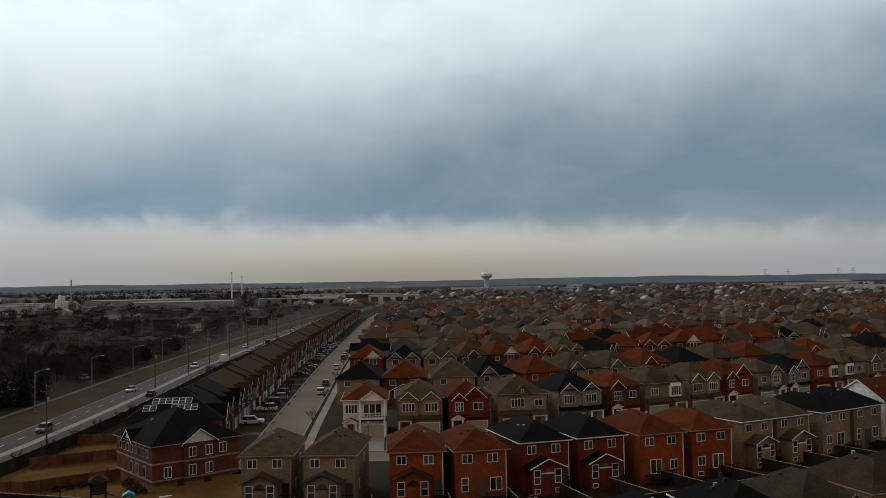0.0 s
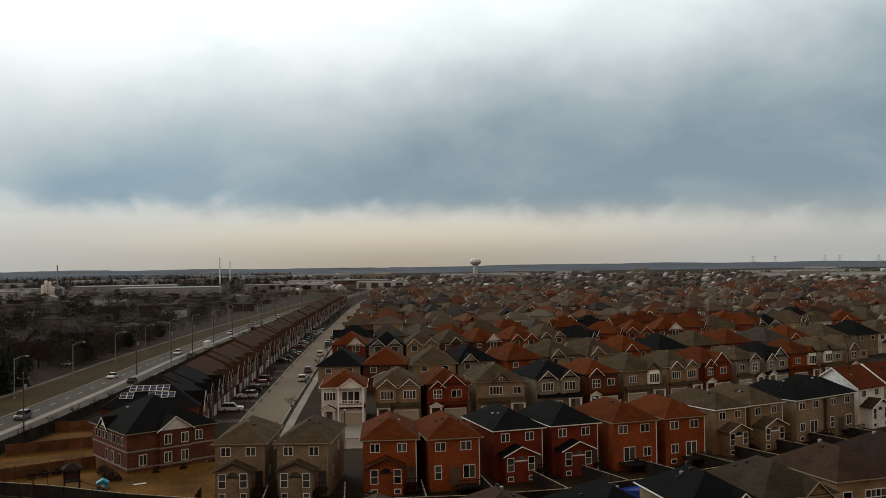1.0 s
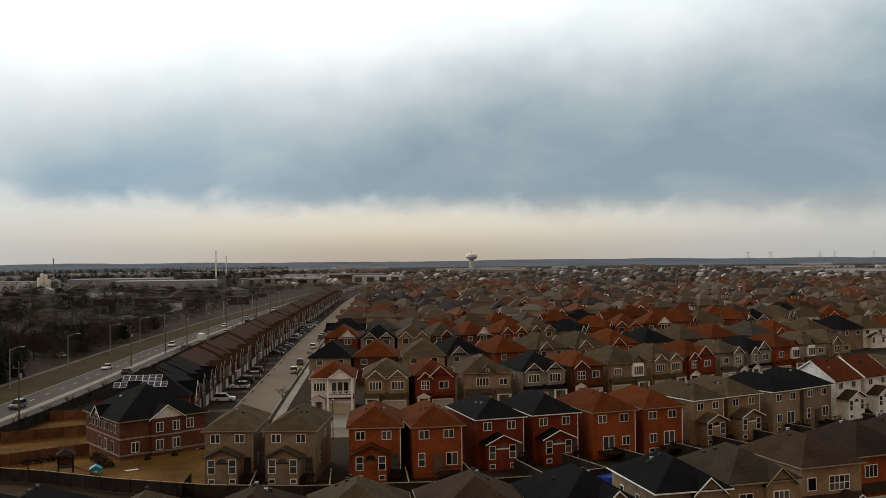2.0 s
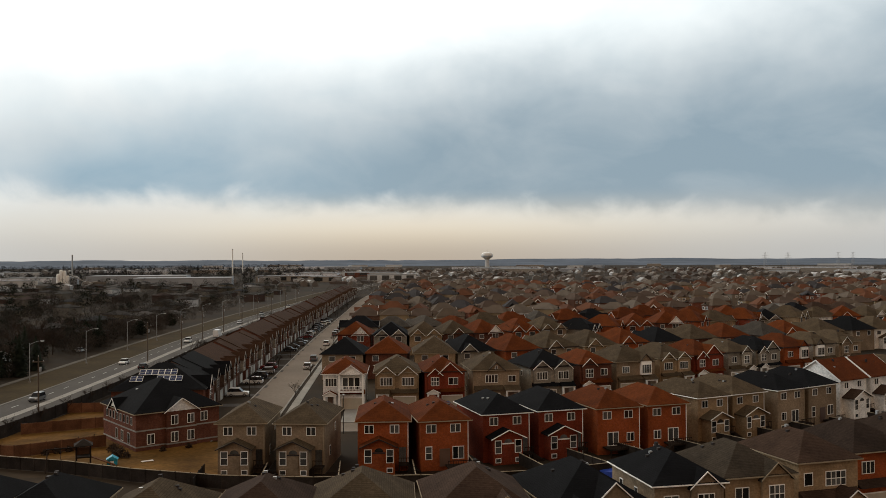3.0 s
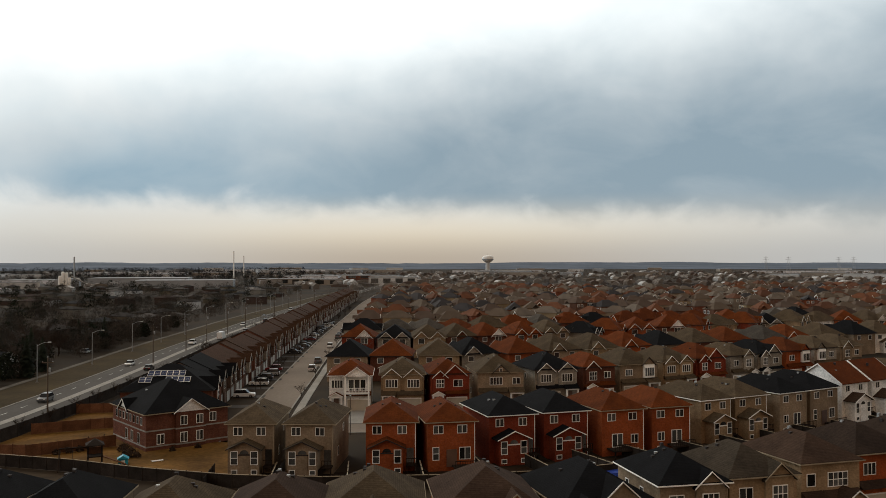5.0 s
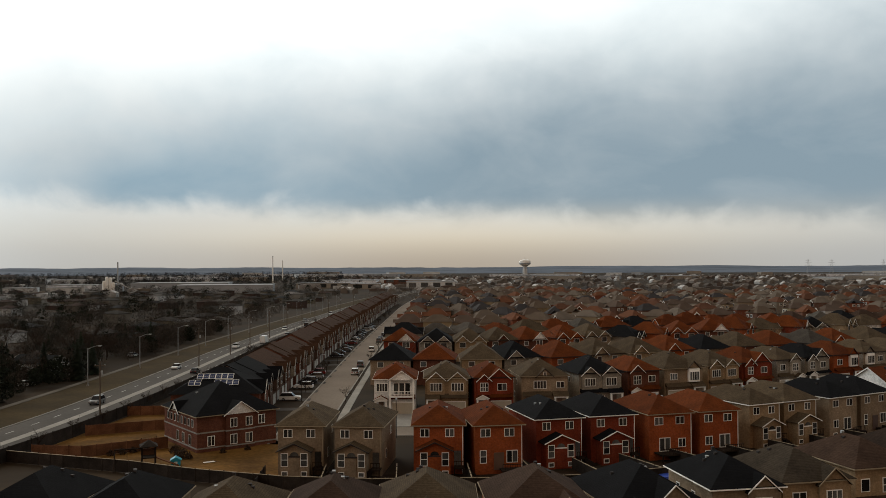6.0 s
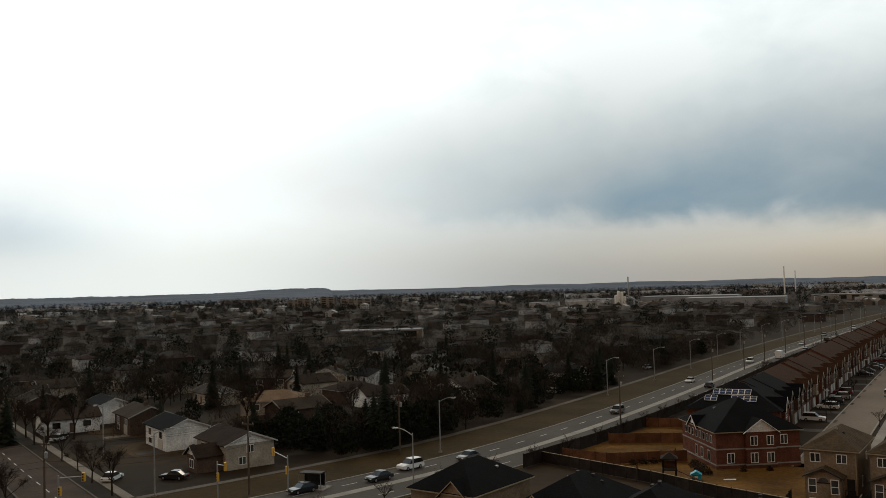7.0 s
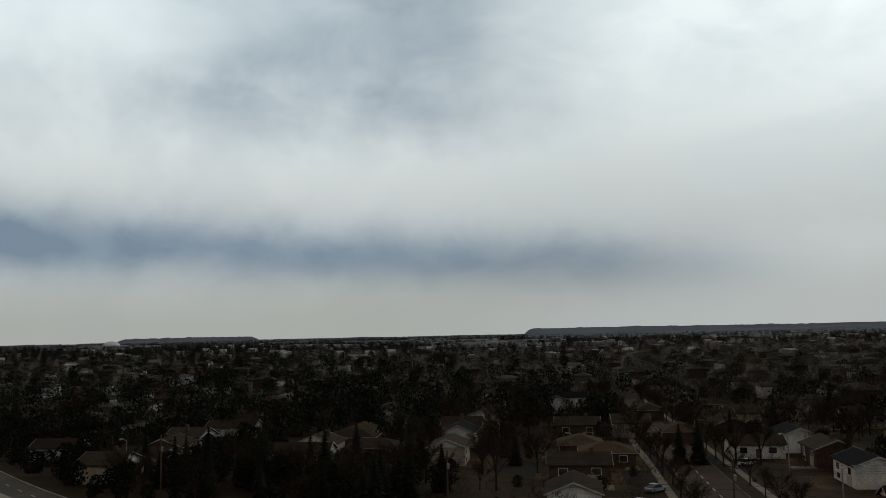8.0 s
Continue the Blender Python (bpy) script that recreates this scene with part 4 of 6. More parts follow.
for j in range(len(PROTO)):
    if j not in used:
        x, y, a, _ = FAR_HOUSES.pop(0)
        PROTO[j].matrix_basis = at(x, y, a)


def joined(name, spots, sizes, materials, label, category, walls=True):
    """Many far houses as one mesh: walls and hipped roofs, coloured by island."""
    g = Geo()
    for x, y, a, j in spots:
        w, d, h, rise = sizes(j)
        g.m = at(x, y, a)
        if walls:
            g.box(-w / 2, w / 2, -d / 2, d / 2, 0, h)
        else:
            hip(g, -w / 2, w / 2, -d / 2, d / 2, h, rise)
    return tagged(part(name, g, materials), label, category, kind="stuff")


def islands(name, cols, rough=0.9):
    m, n, l, b = base_material(name, rough)
    gi = n.new("ShaderNodeNewGeometry")
    r = n.new("ShaderNodeValToRGB")
    r.color_ramp.interpolation = "CONSTANT"
    while len(r.color_ramp.elements) < len(cols):
        r.color_ramp.elements.new(0.5)
    for i, (e, c) in enumerate(zip(r.color_ramp.elements, cols)):
        e.position, e.color = i / len(cols), (*c, 1)
    l.new(gi.outputs["Random Per Island"], r.inputs[0])
    t = n.new("ShaderNodeTexNoise")
    t.inputs["Scale"].default_value = 0.25
    l.new(n.new("ShaderNodeTexCoord").outputs["Object"], t.inputs["Vector"])
    mr = n.new("ShaderNodeMapRange")
    mr.inputs[3].default_value, mr.inputs[4].default_value = 0.7, 1.3
    l.new(t.outputs["Fac"], mr.inputs[0])
    v = n.new("ShaderNodeVectorMath")
    v.operation = "SCALE"
    l.new(r.outputs[0], v.inputs[0]), l.new(mr.outputs[0], v.inputs["Scale"])
    l.new(v.outputs[0], b.inputs["Base Color"])
    return m


# far shingles and walling, lightened so their colours carry the haze of distance
HAZED_ROOF = islands("far_shingles", [(0.099, 0.073, 0.052), (0.120, 0.049, 0.025), (0.086, 0.061, 0.046), (0.043, 0.039, 0.039), (0.112, 0.087, 0.066), (0.096, 0.044, 0.026), (0.127, 0.103, 0.081)])
HAZED_WALL = islands("far_walling", [(0.260, 0.202, 0.143), (0.195, 0.065, 0.036), (0.260, 0.195, 0.117), (0.546, 0.520, 0.481), (0.221, 0.189, 0.150), (0.130, 0.065, 0.043)])
joined("far_house_walls", FAR_HOUSES, lambda j: (8.2, 12, 6.1 + 0.3 * (j % 5), 3), HAZED_WALL, "walls of many far brick houses of the estate", "houses", True)


def far_roof(g, w, d, h, rise, u, wide, u2):
    """A hipped roof with a gable towards the street and one to the rear, all one piece."""
    o = 0.4
    x0, x1, y0, y1 = -w / 2 - o, w / 2 + o, -d / 2 - o, d / 2 + o
    s = (x1 - x0) / 2
    pts = [(x0, y0, h), (x1, y0, h), (x1, y1, h), (x0, y1, h), (0, y0 + s, h + rise), (0, y1 - s, h + rise)]
    faces = [(0, 1, 4), (1, 2, 5, 4), (2, 3, 5), (3, 0, 4, 5), (3, 2, 1, 0)]
    up = wide * 0.44
    for v, ya, yb in ((u, y0 - 0.5, y0 + up / rise * s), (u2, y1 + 0.5, y1 - up / rise * s)):
        k = len(pts)
        pts += [(v - wide / 2, ya, h - 0.05), (v, ya, h + up), (v + wide / 2, ya, h - 0.05), (v, yb, h + up)]
        faces += [(k, k + 1, k + 3), (k + 1, k + 2, k + 3), (k + 3, 4, 5)]
    g.add(pts, faces)


rng = random.Random(31)
roofs, gables, panes = Geo(), Geo(), Geo()
for x, y, a, j in FAR_HOUSES:
    h, rise = 6.1 + 0.3 * (j % 5), 2.8 + 0.25 * (j % 4)
    u, u2, wide = rng.uniform(-1.8, 1.8), rng.uniform(-1.8, 1.8), rng.uniform(2.8, 4.4)
    roofs.m = gables.m = panes.m = at(x, y, a)
    far_roof(roofs, 8.2, 12, h, rise, u, wide, u2)
    for v, sgn in ((u, -1), (u2, 1)):
        if rng.random() < 0.40:
            q = wide / 2
            gables.prism([(v - q - 0.1, h - 0.1), (v, h + 0.88 * q + 0.05), (v + q + 0.1, h - 0.1), (v + q - 0.35, h - 0.1), (v, h + 0.88 * q - 0.30), (v - q + 0.35, h - 0.1)], sgn * 7.0 - 0.05, sgn * 7.0 + 0.05)
        for c in (v, v + (2.6 if v < 0 else -2.6)):
            ya, yb = sorted((sgn * 5.9, sgn * 6.06))
            gables.box(c - 0.85, c + 0.85, ya, yb, h - 2.3, h - 0.75)
            for e in (-1, 1):
                panes.box(c + e * 0.36 - 0.29, c + e * 0.36 + 0.29, ya - 0.05, yb + 0.05, h - 2.15, h - 0.9)
    if rng.random() < 0.10:
        gables.box(u - 1.3, u + 1.3, -6.5, -5.8, 3.6, h)
tagged(part("far_house_roofs", roofs, HAZED_ROOF), "hipped and gabled roofs of many far houses", "roofs", kind="stuff")
tagged(part("far_gables", gables, TRIM), "white gable boards and window frames of far houses", "gables", kind="stuff")
tagged(part("far_panes", panes, GLASS), "dark window panes of many far houses", "windows", kind="stuff")
# ---- the corner house, the house with solar panels, and the terrace along the lane ----
m, w = set_front(-40.7, -28.8, 142.4, 151.1, 15.1)
corner = shell(m, w, 15.1, 5.8, "darkred", "black", "dark red brick corner house, black hipped roof and stone bands", seed=5, rise=4.6, trim=TAN_TRIM)
f = face_of("front", w, 15.1)
fl = face_of("left", w, 15.1)
gabled(corner, f, 0.3, 5.4, 5.8, 1.9, 3.0, 0.5, ROOF["black"], WALL["oldwhite"], TRIM, 0.35)
part("bump", Geo(f).box(-2.2, 2.8, -0.5, 0.02, 0, 5.8), WALL["darkred"], corner)
gabled(corner, fl, -1.5, 3.6, 5.8, 1.5, 3.0, 0.3, ROOF["black"], WALL["oldwhite"], TRIM, 0.35)
for u, o in ((-4.6, 0), (-0.9, 0.5), (1.8, 0.5), (4.3, 0)):
    if u > -4:
        window(corner, f @ pose(0, -o, 0), u, 3.75, 1.0, 1.35, 2, 1)
    if u < 4:
        window(corner, f @ pose(0, -o, 0), u, 1.0, 1.05, 1.45, 2, 1)
for u in (-5.6, -4.0, -2.4, -0.8, 0.8, 2.4, 4.0, 5.6):
    window(corner, fl, u, 4.0, 0.7, 1.1, 1, trim=OLD_TRIM)
for u in (-1.0, 1.5, 4.5):
    window(corner, fl, u, 1.0, 0.9, 1.5, 1, trim=OLD_TRIM)
for zz in (0.55, 3.05):
    part("stone_band", Geo(f).box(-w / 2 - 0.05, -2.25, -0.06, 0.01, zz, zz + 0.22), CONCRETE, corner)
    part("stone_band", Geo(f).box(-2.25, 2.85, -0.56, 0.01, zz, zz + 0.22), CONCRETE, corner)
    part("stone_band", Geo(f).box(2.85, w / 2 + 0.05, -0.06, 0.01, zz, zz + 0.22), CONCRETE, corner)
    part("stone_band", Geo(fl).box(-7.5, 7.5, -0.06, 0.01, zz, zz + 0.22), CONCRETE, corner)

solar_house = shell(at(-44.0, 173.5, 4), 16.4, 14.0, 6.2, "darkred", "black", "red brick house with black hipped roof carrying solar panels", seed=6, rise=4.3, trim=DARK_TRIM)
slope = math.atan2(4.3 - 0.16, 7.4)
for k, (u, r) in enumerate([(i * 1.15 - 2.3, 1) for i in range(6)] + [(-3.6, 0), (-2.45, 0)] + [(i * 1.15 + 1.2, 0) for i in range(4)]):
    y0 = -7.4 + 2.1 + r * 1.75
    z0 = 6.36 + (y0 + 7.4) * 4.14 / 7.4 + 0.06
    mm = pose(u - 1.2, y0, z0, math.degrees(slope), 0, 0)
    pan = part("solar_panel", Geo(mm).box(-0.56, 0.56, 0, 1.68, 0.05, 0.10), TRIM, solar_house, "pale framed solar panel")
    for i in range(2):
        part("cell_field", Geo(mm).box(-0.50, 0.50, 0.07 + i * 0.80, 0.80 + i * 0.80, 0.10, 0.115), CELL, pan)
fr = face_of("right", 16.4, 14.0)
gabled(solar_house, fr, -2.5, 4.2, 6.2, 2.0, 3.0, 0.6, ROOF["black"], WALL["darkred"], TRIM, 0.3)
part("bump", Geo(fr).box(-4.6, -0.4, -0.6, 0.02, 0, 6.2), WALL["darkred"], solar_house)
window(solar_house, fr @ pose(0, -0.6, 0), -2.5, 3.8, 1.6, 1.7, 2, 2)
window(solar_house, fr, 3.0, 3.8, 2.2, 1.7, 3, 1)
garage_door(solar_house, fr, 3.0, 4.4, 2.2, TRIM)
window(solar_house, face_of("left", 16.4, 14.0), 2.0, 3.8, 1.4, 1.4, 2)
window(solar_house, face_of("front", 16.4, 14.0), 2.0, 3.8, 1.4, 1.4, 2)


def terrace_unit(wall, roof, seed):
    """A terraced house; its front looks along -y."""
    w, d, h = 6.6, 15.0, 6.0
    ob = shell(at(0, 0), w, d, h, wall, roof, f"terraced {COLOUR[wall]} house with {TILE[roof]} roof", seed=seed, ridge="side", rise=3.6, over=0.02, n_vents=0, board=DARK_TRIM,
               group="terrace along the lane", category="terraced house")
    f = face_of("front", w, d)
    s = 1 if seed % 2 else -1
    gabled(ob, f, s * 1.3, 3.0, h - 0.2, 1.6, 2.5, 0.8, ROOF[roof], WALL["grey"] if seed % 3 == 0 else WALL[wall], OLD_TRIM, 0.25)
    part("bump", Geo(f).box(s * 1.3 - 1.5, s * 1.3 + 1.5, -0.8, 0.02, 2.9, h - 0.2), WALL["grey"] if seed % 3 == 0 else WALL[wall], ob)
    window(ob, f @ pose(0, -0.8, 0), s * 1.3, 3.7, 1.7, 1.5, 2, trim=OLD_TRIM)
    window(ob, f, -s * 1.9, 3.8, 1.0, 1.3, 1, trim=OLD_TRIM)
    garage_door(ob, f, s * 1.2, 3.0, 2.2, OLD_TRIM, False)
    part("front_door", Geo(f).box(-s * 2.0 - 0.5, -s * 2.0 + 0.5, -0.06, 0.01, 0.3, 2.4), DOOR, ob)
    return ob


TERR = [terrace_unit(wl_, rf, 200 + i) for i, (wl_, rf) in enumerate((("brown", "terrace"), ("oldbrick", "terrace"), ("brown", "terrace"), ("oldbrick", "terrace")))]
placed = set()
TERR += [terrace_unit("oldbrick", "black", 205)]
s = 37.0
k = 0
while s < 560:
    p, dd = along(LANE, s)
    a = math.degrees(math.atan2(dd.y, dd.x))
    r = Vector((dd.y, -dd.x, 0))
    c = p - r * 18.5
    j = 4 if k < 3 else k % 4
    c += r * (0.3 if k % 5 == 1 else 0.0)
    mm = at(c.x, c.y, a)
    if j not in placed:
        placed.add(j)
        TERR[j].matrix_basis = mm
    else:
        copy_thing(TERR[j], mm).scale = (1, 1, (1.0, 1.04, 0.97, 1.02)[(k // 4) % 4])
    if k % 2 == 0 and s < 330:
        q = p - r * 7.0
        tagged(part("driveway", Geo(at(q.x, q.y, a - 90)).box(-3.5, 3.5, -1.8, 1.8, 0.005, 0.045), DRIVE), "dark asphalt driveway between lawn strips", "driveway", kind="structure")
    k += 1
    s += 6.6 if k % 6 else 9.0

# driveways of the front-facing houses
for i, (x0, x1, y0, y1, *_) in enumerate(FRONTS):
    mm, w = set_front(x0, x1, y0, y1, D)
    tagged(part("driveway", Geo(mm).box(-w * 0.35 if i else 0.2, w * 0.12 if i else w * 0.45, -D / 2 - 15.0, -D / 2 - 0.3, 0.005, 0.045), CONCRETE if i == 0 else DRIVE),
           "pale concrete driveway" if i == 0 else "dark asphalt driveway", "driveway", kind="structure")

# lawns
tagged(part("lawn", Geo().slab([(-68.8, 138.0), (-60.2, 135.0), (-47, 130.2), (-23.0, 119.6), (-24.6, 150), (-50, 166), (-52.0, 183), (-63.6, 183)], -0.1, 0.03), YARD), "golden brown dormant lawn of fenced back gardens", "lawn", kind="structure")
for x0, x1 in ((-23, 8), (8, 60), (60, 105)):
    ln = row_line(118.5, x0, x1 + 8)
    tagged(part("back_gardens", strip(ln, -9.0, 1.0, -0.1, 0.03), SHADED_SOIL), "brown dormant back gardens with their shade painted in", "lawn", kind="structure")


# ---- fences ----
def fence(points, height, mat, label, cap=None, pitch=2.4):
    """Posts and boarded panels from corner to corner."""
    ob = empty("fence", at(*points[0]), label, "fence", "garden fences")
    inv = Vector((*points[0], 0))
    for a, b in zip(points, points[1:]):
        a, b = Vector((*a, 0)) - inv, Vector((*b, 0)) - inv
        n = max(1, round((b - a).length / pitch))
        turn = math.degrees(math.atan2(b.y - a.y, b.x - a.x))
        for i in range(n):
            p = a + (b - a) * i / n
            L = (b - a).length / n
            mm = pose(p.x, p.y, 0, 0, 0, turn)
            part("post", Geo(mm).box(-0.07, 0.07, -0.07, 0.07, 0, height + 0.12), mat, ob)
            part("panel", Geo(mm).box(0.07, L - 0.07, -0.03, 0.03, 0.06, height), mat, ob)
            if cap and i % 2 == 0:
                L = min(L * 2, (b - a).length - i * L)
                part("cap_rail", Geo(mm).box(0.0, L, -0.08, 0.08, height + 0.002, height + 0.07), cap, ob)
    return ob


fence([(-66.5, 141.5), (-58.0, 140.0), (-46.6, 147.6)], 1.9, FENCE, "reddish brown board fence between back gardens")
fence([(-64.6, 158.5), (-51.5, 164.5)], 1.9, FENCE, "reddish brown board fence between back gardens")
fence([(-64.5, 180.0), (-52.0, 181.5)], 1.9, FENCE, "reddish brown board fence between back gardens")
fence([(-69.0, 137.6), (-60.5, 134.4), (-47, 129.6), (-35.8, 124.0), (-22.7, 119.2), (-10.6, 117.4), (8, 117.6)] + [row(117.6, x)[:2] for x in (20, 34, 48, 62, 78, 94)], 1.8, FENCE_DARK,
      "dark weathered board fence behind the gardens", TAN_TRIM)
GAPS = [-26.2, -17.5, -7.4, 2.7, 11.8, 20.9, 29.8, 38.6, 47.6, 55.9, 64.4, 72.5, 81.2, 90.4]
for x in GAPS:
    a, b = row(117.8, x, 0.2), row(117.8, x - 0.3, 9.0 if x < 8 else 11.0)
    fence([a[:2], b[:2]], 1.7, FENCE_DARK, "dark weathered board fence between two gardens", TAN_TRIM if x > -20 else None)
pts = []
for s_ in range(0, 2000, 24):
    p, dd = along(MAIN, s_)
    r = Vector((dd.y, -dd.x, 0))
    if 128 < p.y < 640:
        pts.append(tuple((p + r * 9.7).xy))
fence(pts, 2.3, FENCE_DARK, "long dark board noise fence beside the main road", None, 6.0)
# ---- trees ----
def tree_mesh(seed, height=9.0, spread=3.6, twigs=760):
    """A bare tree: trunk and limbs in one mesh, fine twigs in the other."""
    rng = random.Random(seed)
    tr, tw = Geo(), Geo()
    th = height * 0.28
    tr.bar((0, 0, -0.1), (0.1, 0, th), height * 0.020, 7, height * 0.015)
    tips = []
    for i in range(7):
        a = i * 2.4 + rng.uniform(-0.4, 0.4)
        up = rng.uniform(0.45, 1.0)
        b = Vector((math.cos(a) * spread * (1.15 - up) * 0.9, math.sin(a) * spread * (1.15 - up) * 0.9, th + (height - th) * 0.55 * up))
        st = Vector((0.1, 0, th * rng.uniform(0.8, 1.0)))
        tr.bar(st, b, height * 0.010, 5, height * 0.005)
        for j in range(4):
            a2 = a + rng.uniform(-1.3, 1.3)
            c = b + Vector((math.cos(a2), math.sin(a2), rng.uniform(0.2, 1.3))) * spread * rng.uniform(0.25, 0.5)
            st2 = st.lerp(b, rng.uniform(0.55, 1.0))
            tr.bar(st2, c, height * 0.005, 4, height * 0.002)
            tips.append((st2, c))
    for k in range(twigs):
        a, b = rng.choice(tips)
        p = a.lerp(b, rng.uniform(0.3, 1.1))
        d = Vector((rng.gauss(0, 1), rng.gauss(0, 1), rng.gauss(0.5, 0.8))).normalized() * rng.uniform(0.5, 1.5) * spread / 3.6
        n = d.cross(Vector((rng.gauss(0, 1), rng.gauss(0, 1), rng.gauss(0, 1)))).normalized() * 0.028
        tw.add([p - n, p + n, p + d], [(0, 1, 2)])
    return tr, tw


def bare_tree(seed, height, spread, twigs=760):
    ob = empty("bare_tree", at(0, 0), "leafless deciduous tree with grey-brown twigs", "tree", "bare trees")
    tr, tw = tree_mesh(seed, height, spread, twigs)
    part("trunk", tr, BARK, ob)
    part("crown", tw, TWIG, ob)
    return ob


def conifer(seed, height, spread):
    rng = random.Random(seed)
    ob = empty("conifer", at(0, 0), "dark green conifer with drooping branches", "tree", "conifers")
    part("trunk", Geo().bar((0, 0, -0.1), (0, 0, height * 0.97), height * 0.02, 6, 0.03), BARK, ob)
    g = Geo()
    n = 17
    for k in range(n):
        t = k / n
        z = height * (0.08 + 0.90 * t)
        r = spread * (1 - t) ** 0.85 + 0.15
        for i in range(11):
            a = i * 2 * math.pi / 11 + k * 0.37 + rng.uniform(-0.2, 0.2)
            rr = r * rng.uniform(0.65, 1.15)
            c, s_ = math.cos(a), math.sin(a)
            wv = rr * 0.30
            tip = (c * rr, s_ * rr, z - rr * rng.uniform(0.15, 0.4))
            top = (0, 0, z + height * 0.05)
            l_ = (c * rr * 0.55 - s_ * wv, s_ * rr * 0.55 + c * wv, z - rr * 0.08)
            q = (c * rr * 0.55 + s_ * wv, s_ * rr * 0.55 - c * wv, z - rr * 0.08)
            g.add([top, l_, tip, q], [(0, 1, 2), (0, 2, 3)])
    part("crown", g, NEEDLE, ob)
    return ob


TREES = [bare_tree(300 + i, hh, sp) for i, (hh, sp) in enumerate(((8.0, 3.2), (10.0, 4.0), (11.5, 4.6), (7.0, 3.4), (9.0, 3.0), (12.5, 4.4)))]
FIRS = [conifer(320 + i, hh, sp) for i, (hh, sp) in enumerate(((9.0, 2.6), (12.0, 3.2), (7.0, 2.2), (10.5, 2.2)))]
STOCK = {"tree": TREES, "fir": FIRS}
first = {"tree": set(), "fir": set()}


def plant(kind, x, y, rng, j=None, size=None):
    j = rng.randrange(len(STOCK[kind])) if j is None else j
    mm = at(x, y, rng.uniform(0, 360))
    if j not in first[kind]:
        first[kind].add(j)
        STOCK[kind][j].matrix_basis = mm
        return STOCK[kind][j]
    ob = copy_thing(STOCK[kind][j], mm)
    ob.scale = (size or rng.uniform(0.8, 1.15),) * 3
    return ob


# ---- the older suburb across the main road ----
def bungalow(w, d, h, wall, roof, ridge, label, seed):
    ob = shell(at(0, 0), w, d, h, wall, roof, label, rise=min(w, d) / 2 * 0.42, ridge=ridge, over=0.5, trim=OLD_TRIM, seed=seed, n_vents=0, category="house", group="houses of the older suburb", name="old_house")
    for side, ww in (("front", w), ("rear", w)):
        f = face_of(side, w, d)
        top = h - 1.9
        for s in (-1, 1):
            window(ob, f, s * ww * 0.27, top, 1.7, 1.3, 1)
        if h > 3.8:
            window(ob, f, -ww * 0.25, 0.6, 1.8, 1.0, 1)
            garage_door(ob, f, ww * 0.24, 2.8, 2.1, None, False)
        else:
            part("front_door", Geo(f).box(-0.5, 0.5, -0.06, 0.01, 0.2, 2.3), DOOR, ob)
    if seed % 2:
        part("chimney", Geo().box(w * 0.18, w * 0.18 + 0.8, -0.4, 0.4, h, h + min(w, d) * 0.21 + 1.0), WALL["oldbrick"], ob)
    return ob


OLD = [bungalow(13, 8.5, 3.2, "oldcream", "grey", "side", "cream bungalow with a low grey-brown gabled roof", 401),
       bungalow(13, 8.4, 4.1, "oldwhite", "black", "side", "white split-level house with a dark gabled roof", 402),
       bungalow(12, 9.0, 3.9, "oldbrick", "oldgrey", "side", "brown brick house with grey gabled roof", 403),
       bungalow(12, 10, 3.0, "oldbrick", "olive", "hip", "brown brick bungalow with a low hipped roof", 404),
       bungalow(10.5, 10, 4.0, "oldcream", "oldgrey", "end", "cream two-storey house with grey gable to the street", 405),
       bungalow(13, 9.0, 3.4, "oldbrick", "oldbrown", "hip", "brown brick low bungalow with brown hipped roof", 406),
       bungalow(10, 11, 3.9, "oldcream", "oldbrown", "end", "pale-gabled house with a brown roof", 407),
       bungalow(12, 9.0, 3.2, "oldwhite", "oldbrown", "side", "white bungalow with a broad brown gabled roof", 408),
       bungalow(12, 8.5, 4.2, "oldcream", "olive", "side", "cream split-level house with olive gabled roof", 410),
       bungalow(14, 8.5, 4.2, "oldwhite", "oldbrown", "side", "white-gabled house with a long brown roof", 412),
       bungalow(16, 11, 3.3, "oldcream", "tan", "hip", "wide cream house with a pale tan hipped roof", 414)]
old_first = set()
SPOTS = [  # x, y, turn, design: houses that can be told apart
    (-143.5, 124.5, -24, 1), (-166, 135, -24, 2), (-188, 143, -24, 1), (-157, 169, 36, 10), (-145, 64, -25, 7), (-240, 165, -24, 4), (-312, 188, -24, 1), (-276, 178, 60, 5),
    (-252, 192, 30, 0), (-324, 147, 66, 1), (-234, 107, 66, 2), (-187, 92, 66, 3), (-194, 209, 30, 2), (-180, 219, 30, 4), (-196, 255, 40, 0), (-166, 222, -24, 1),
    (-225, 313, -24, 1), (-151, 294, 20, 2), (-112, 247, -20, 1), (-204.5, 60, -24, 8), (-216, 45, 66, 5), (-233, 72, -24, 1), (-249, 78, -24, 6), (-266, 90, 66, 4),
    (-209, 26, 66, 9), (-342, 37, 66, 5), (-300, 39, 66, 0), (-316, 21, 66, 5), (-367, 67, 66, 0), (-401, 49, 66, 4), (-231, 122, -24, 4), (-203, 93, -24, 3),
    (-168, 76, 66, 2), (-304, 132, -24, 1), (-219, 190, -24, 6), (-140, 228, 20, 0), (-122, 205, -20, 4), (-128, 272, 10, 5), (-270, 150, -24, 5), (-215, 128, -24, 3)]
rng = random.Random(21)
TAKEN = [(x, y) for x, y, *_ in SPOTS] + [(-119, 116)]
DIRV = Vector((-0.915, 0.403, 0))
NORM = Vector((0.403, 0.915, 0))
ORIG = Vector((-112, 83, 0))
OLD_FAR = []


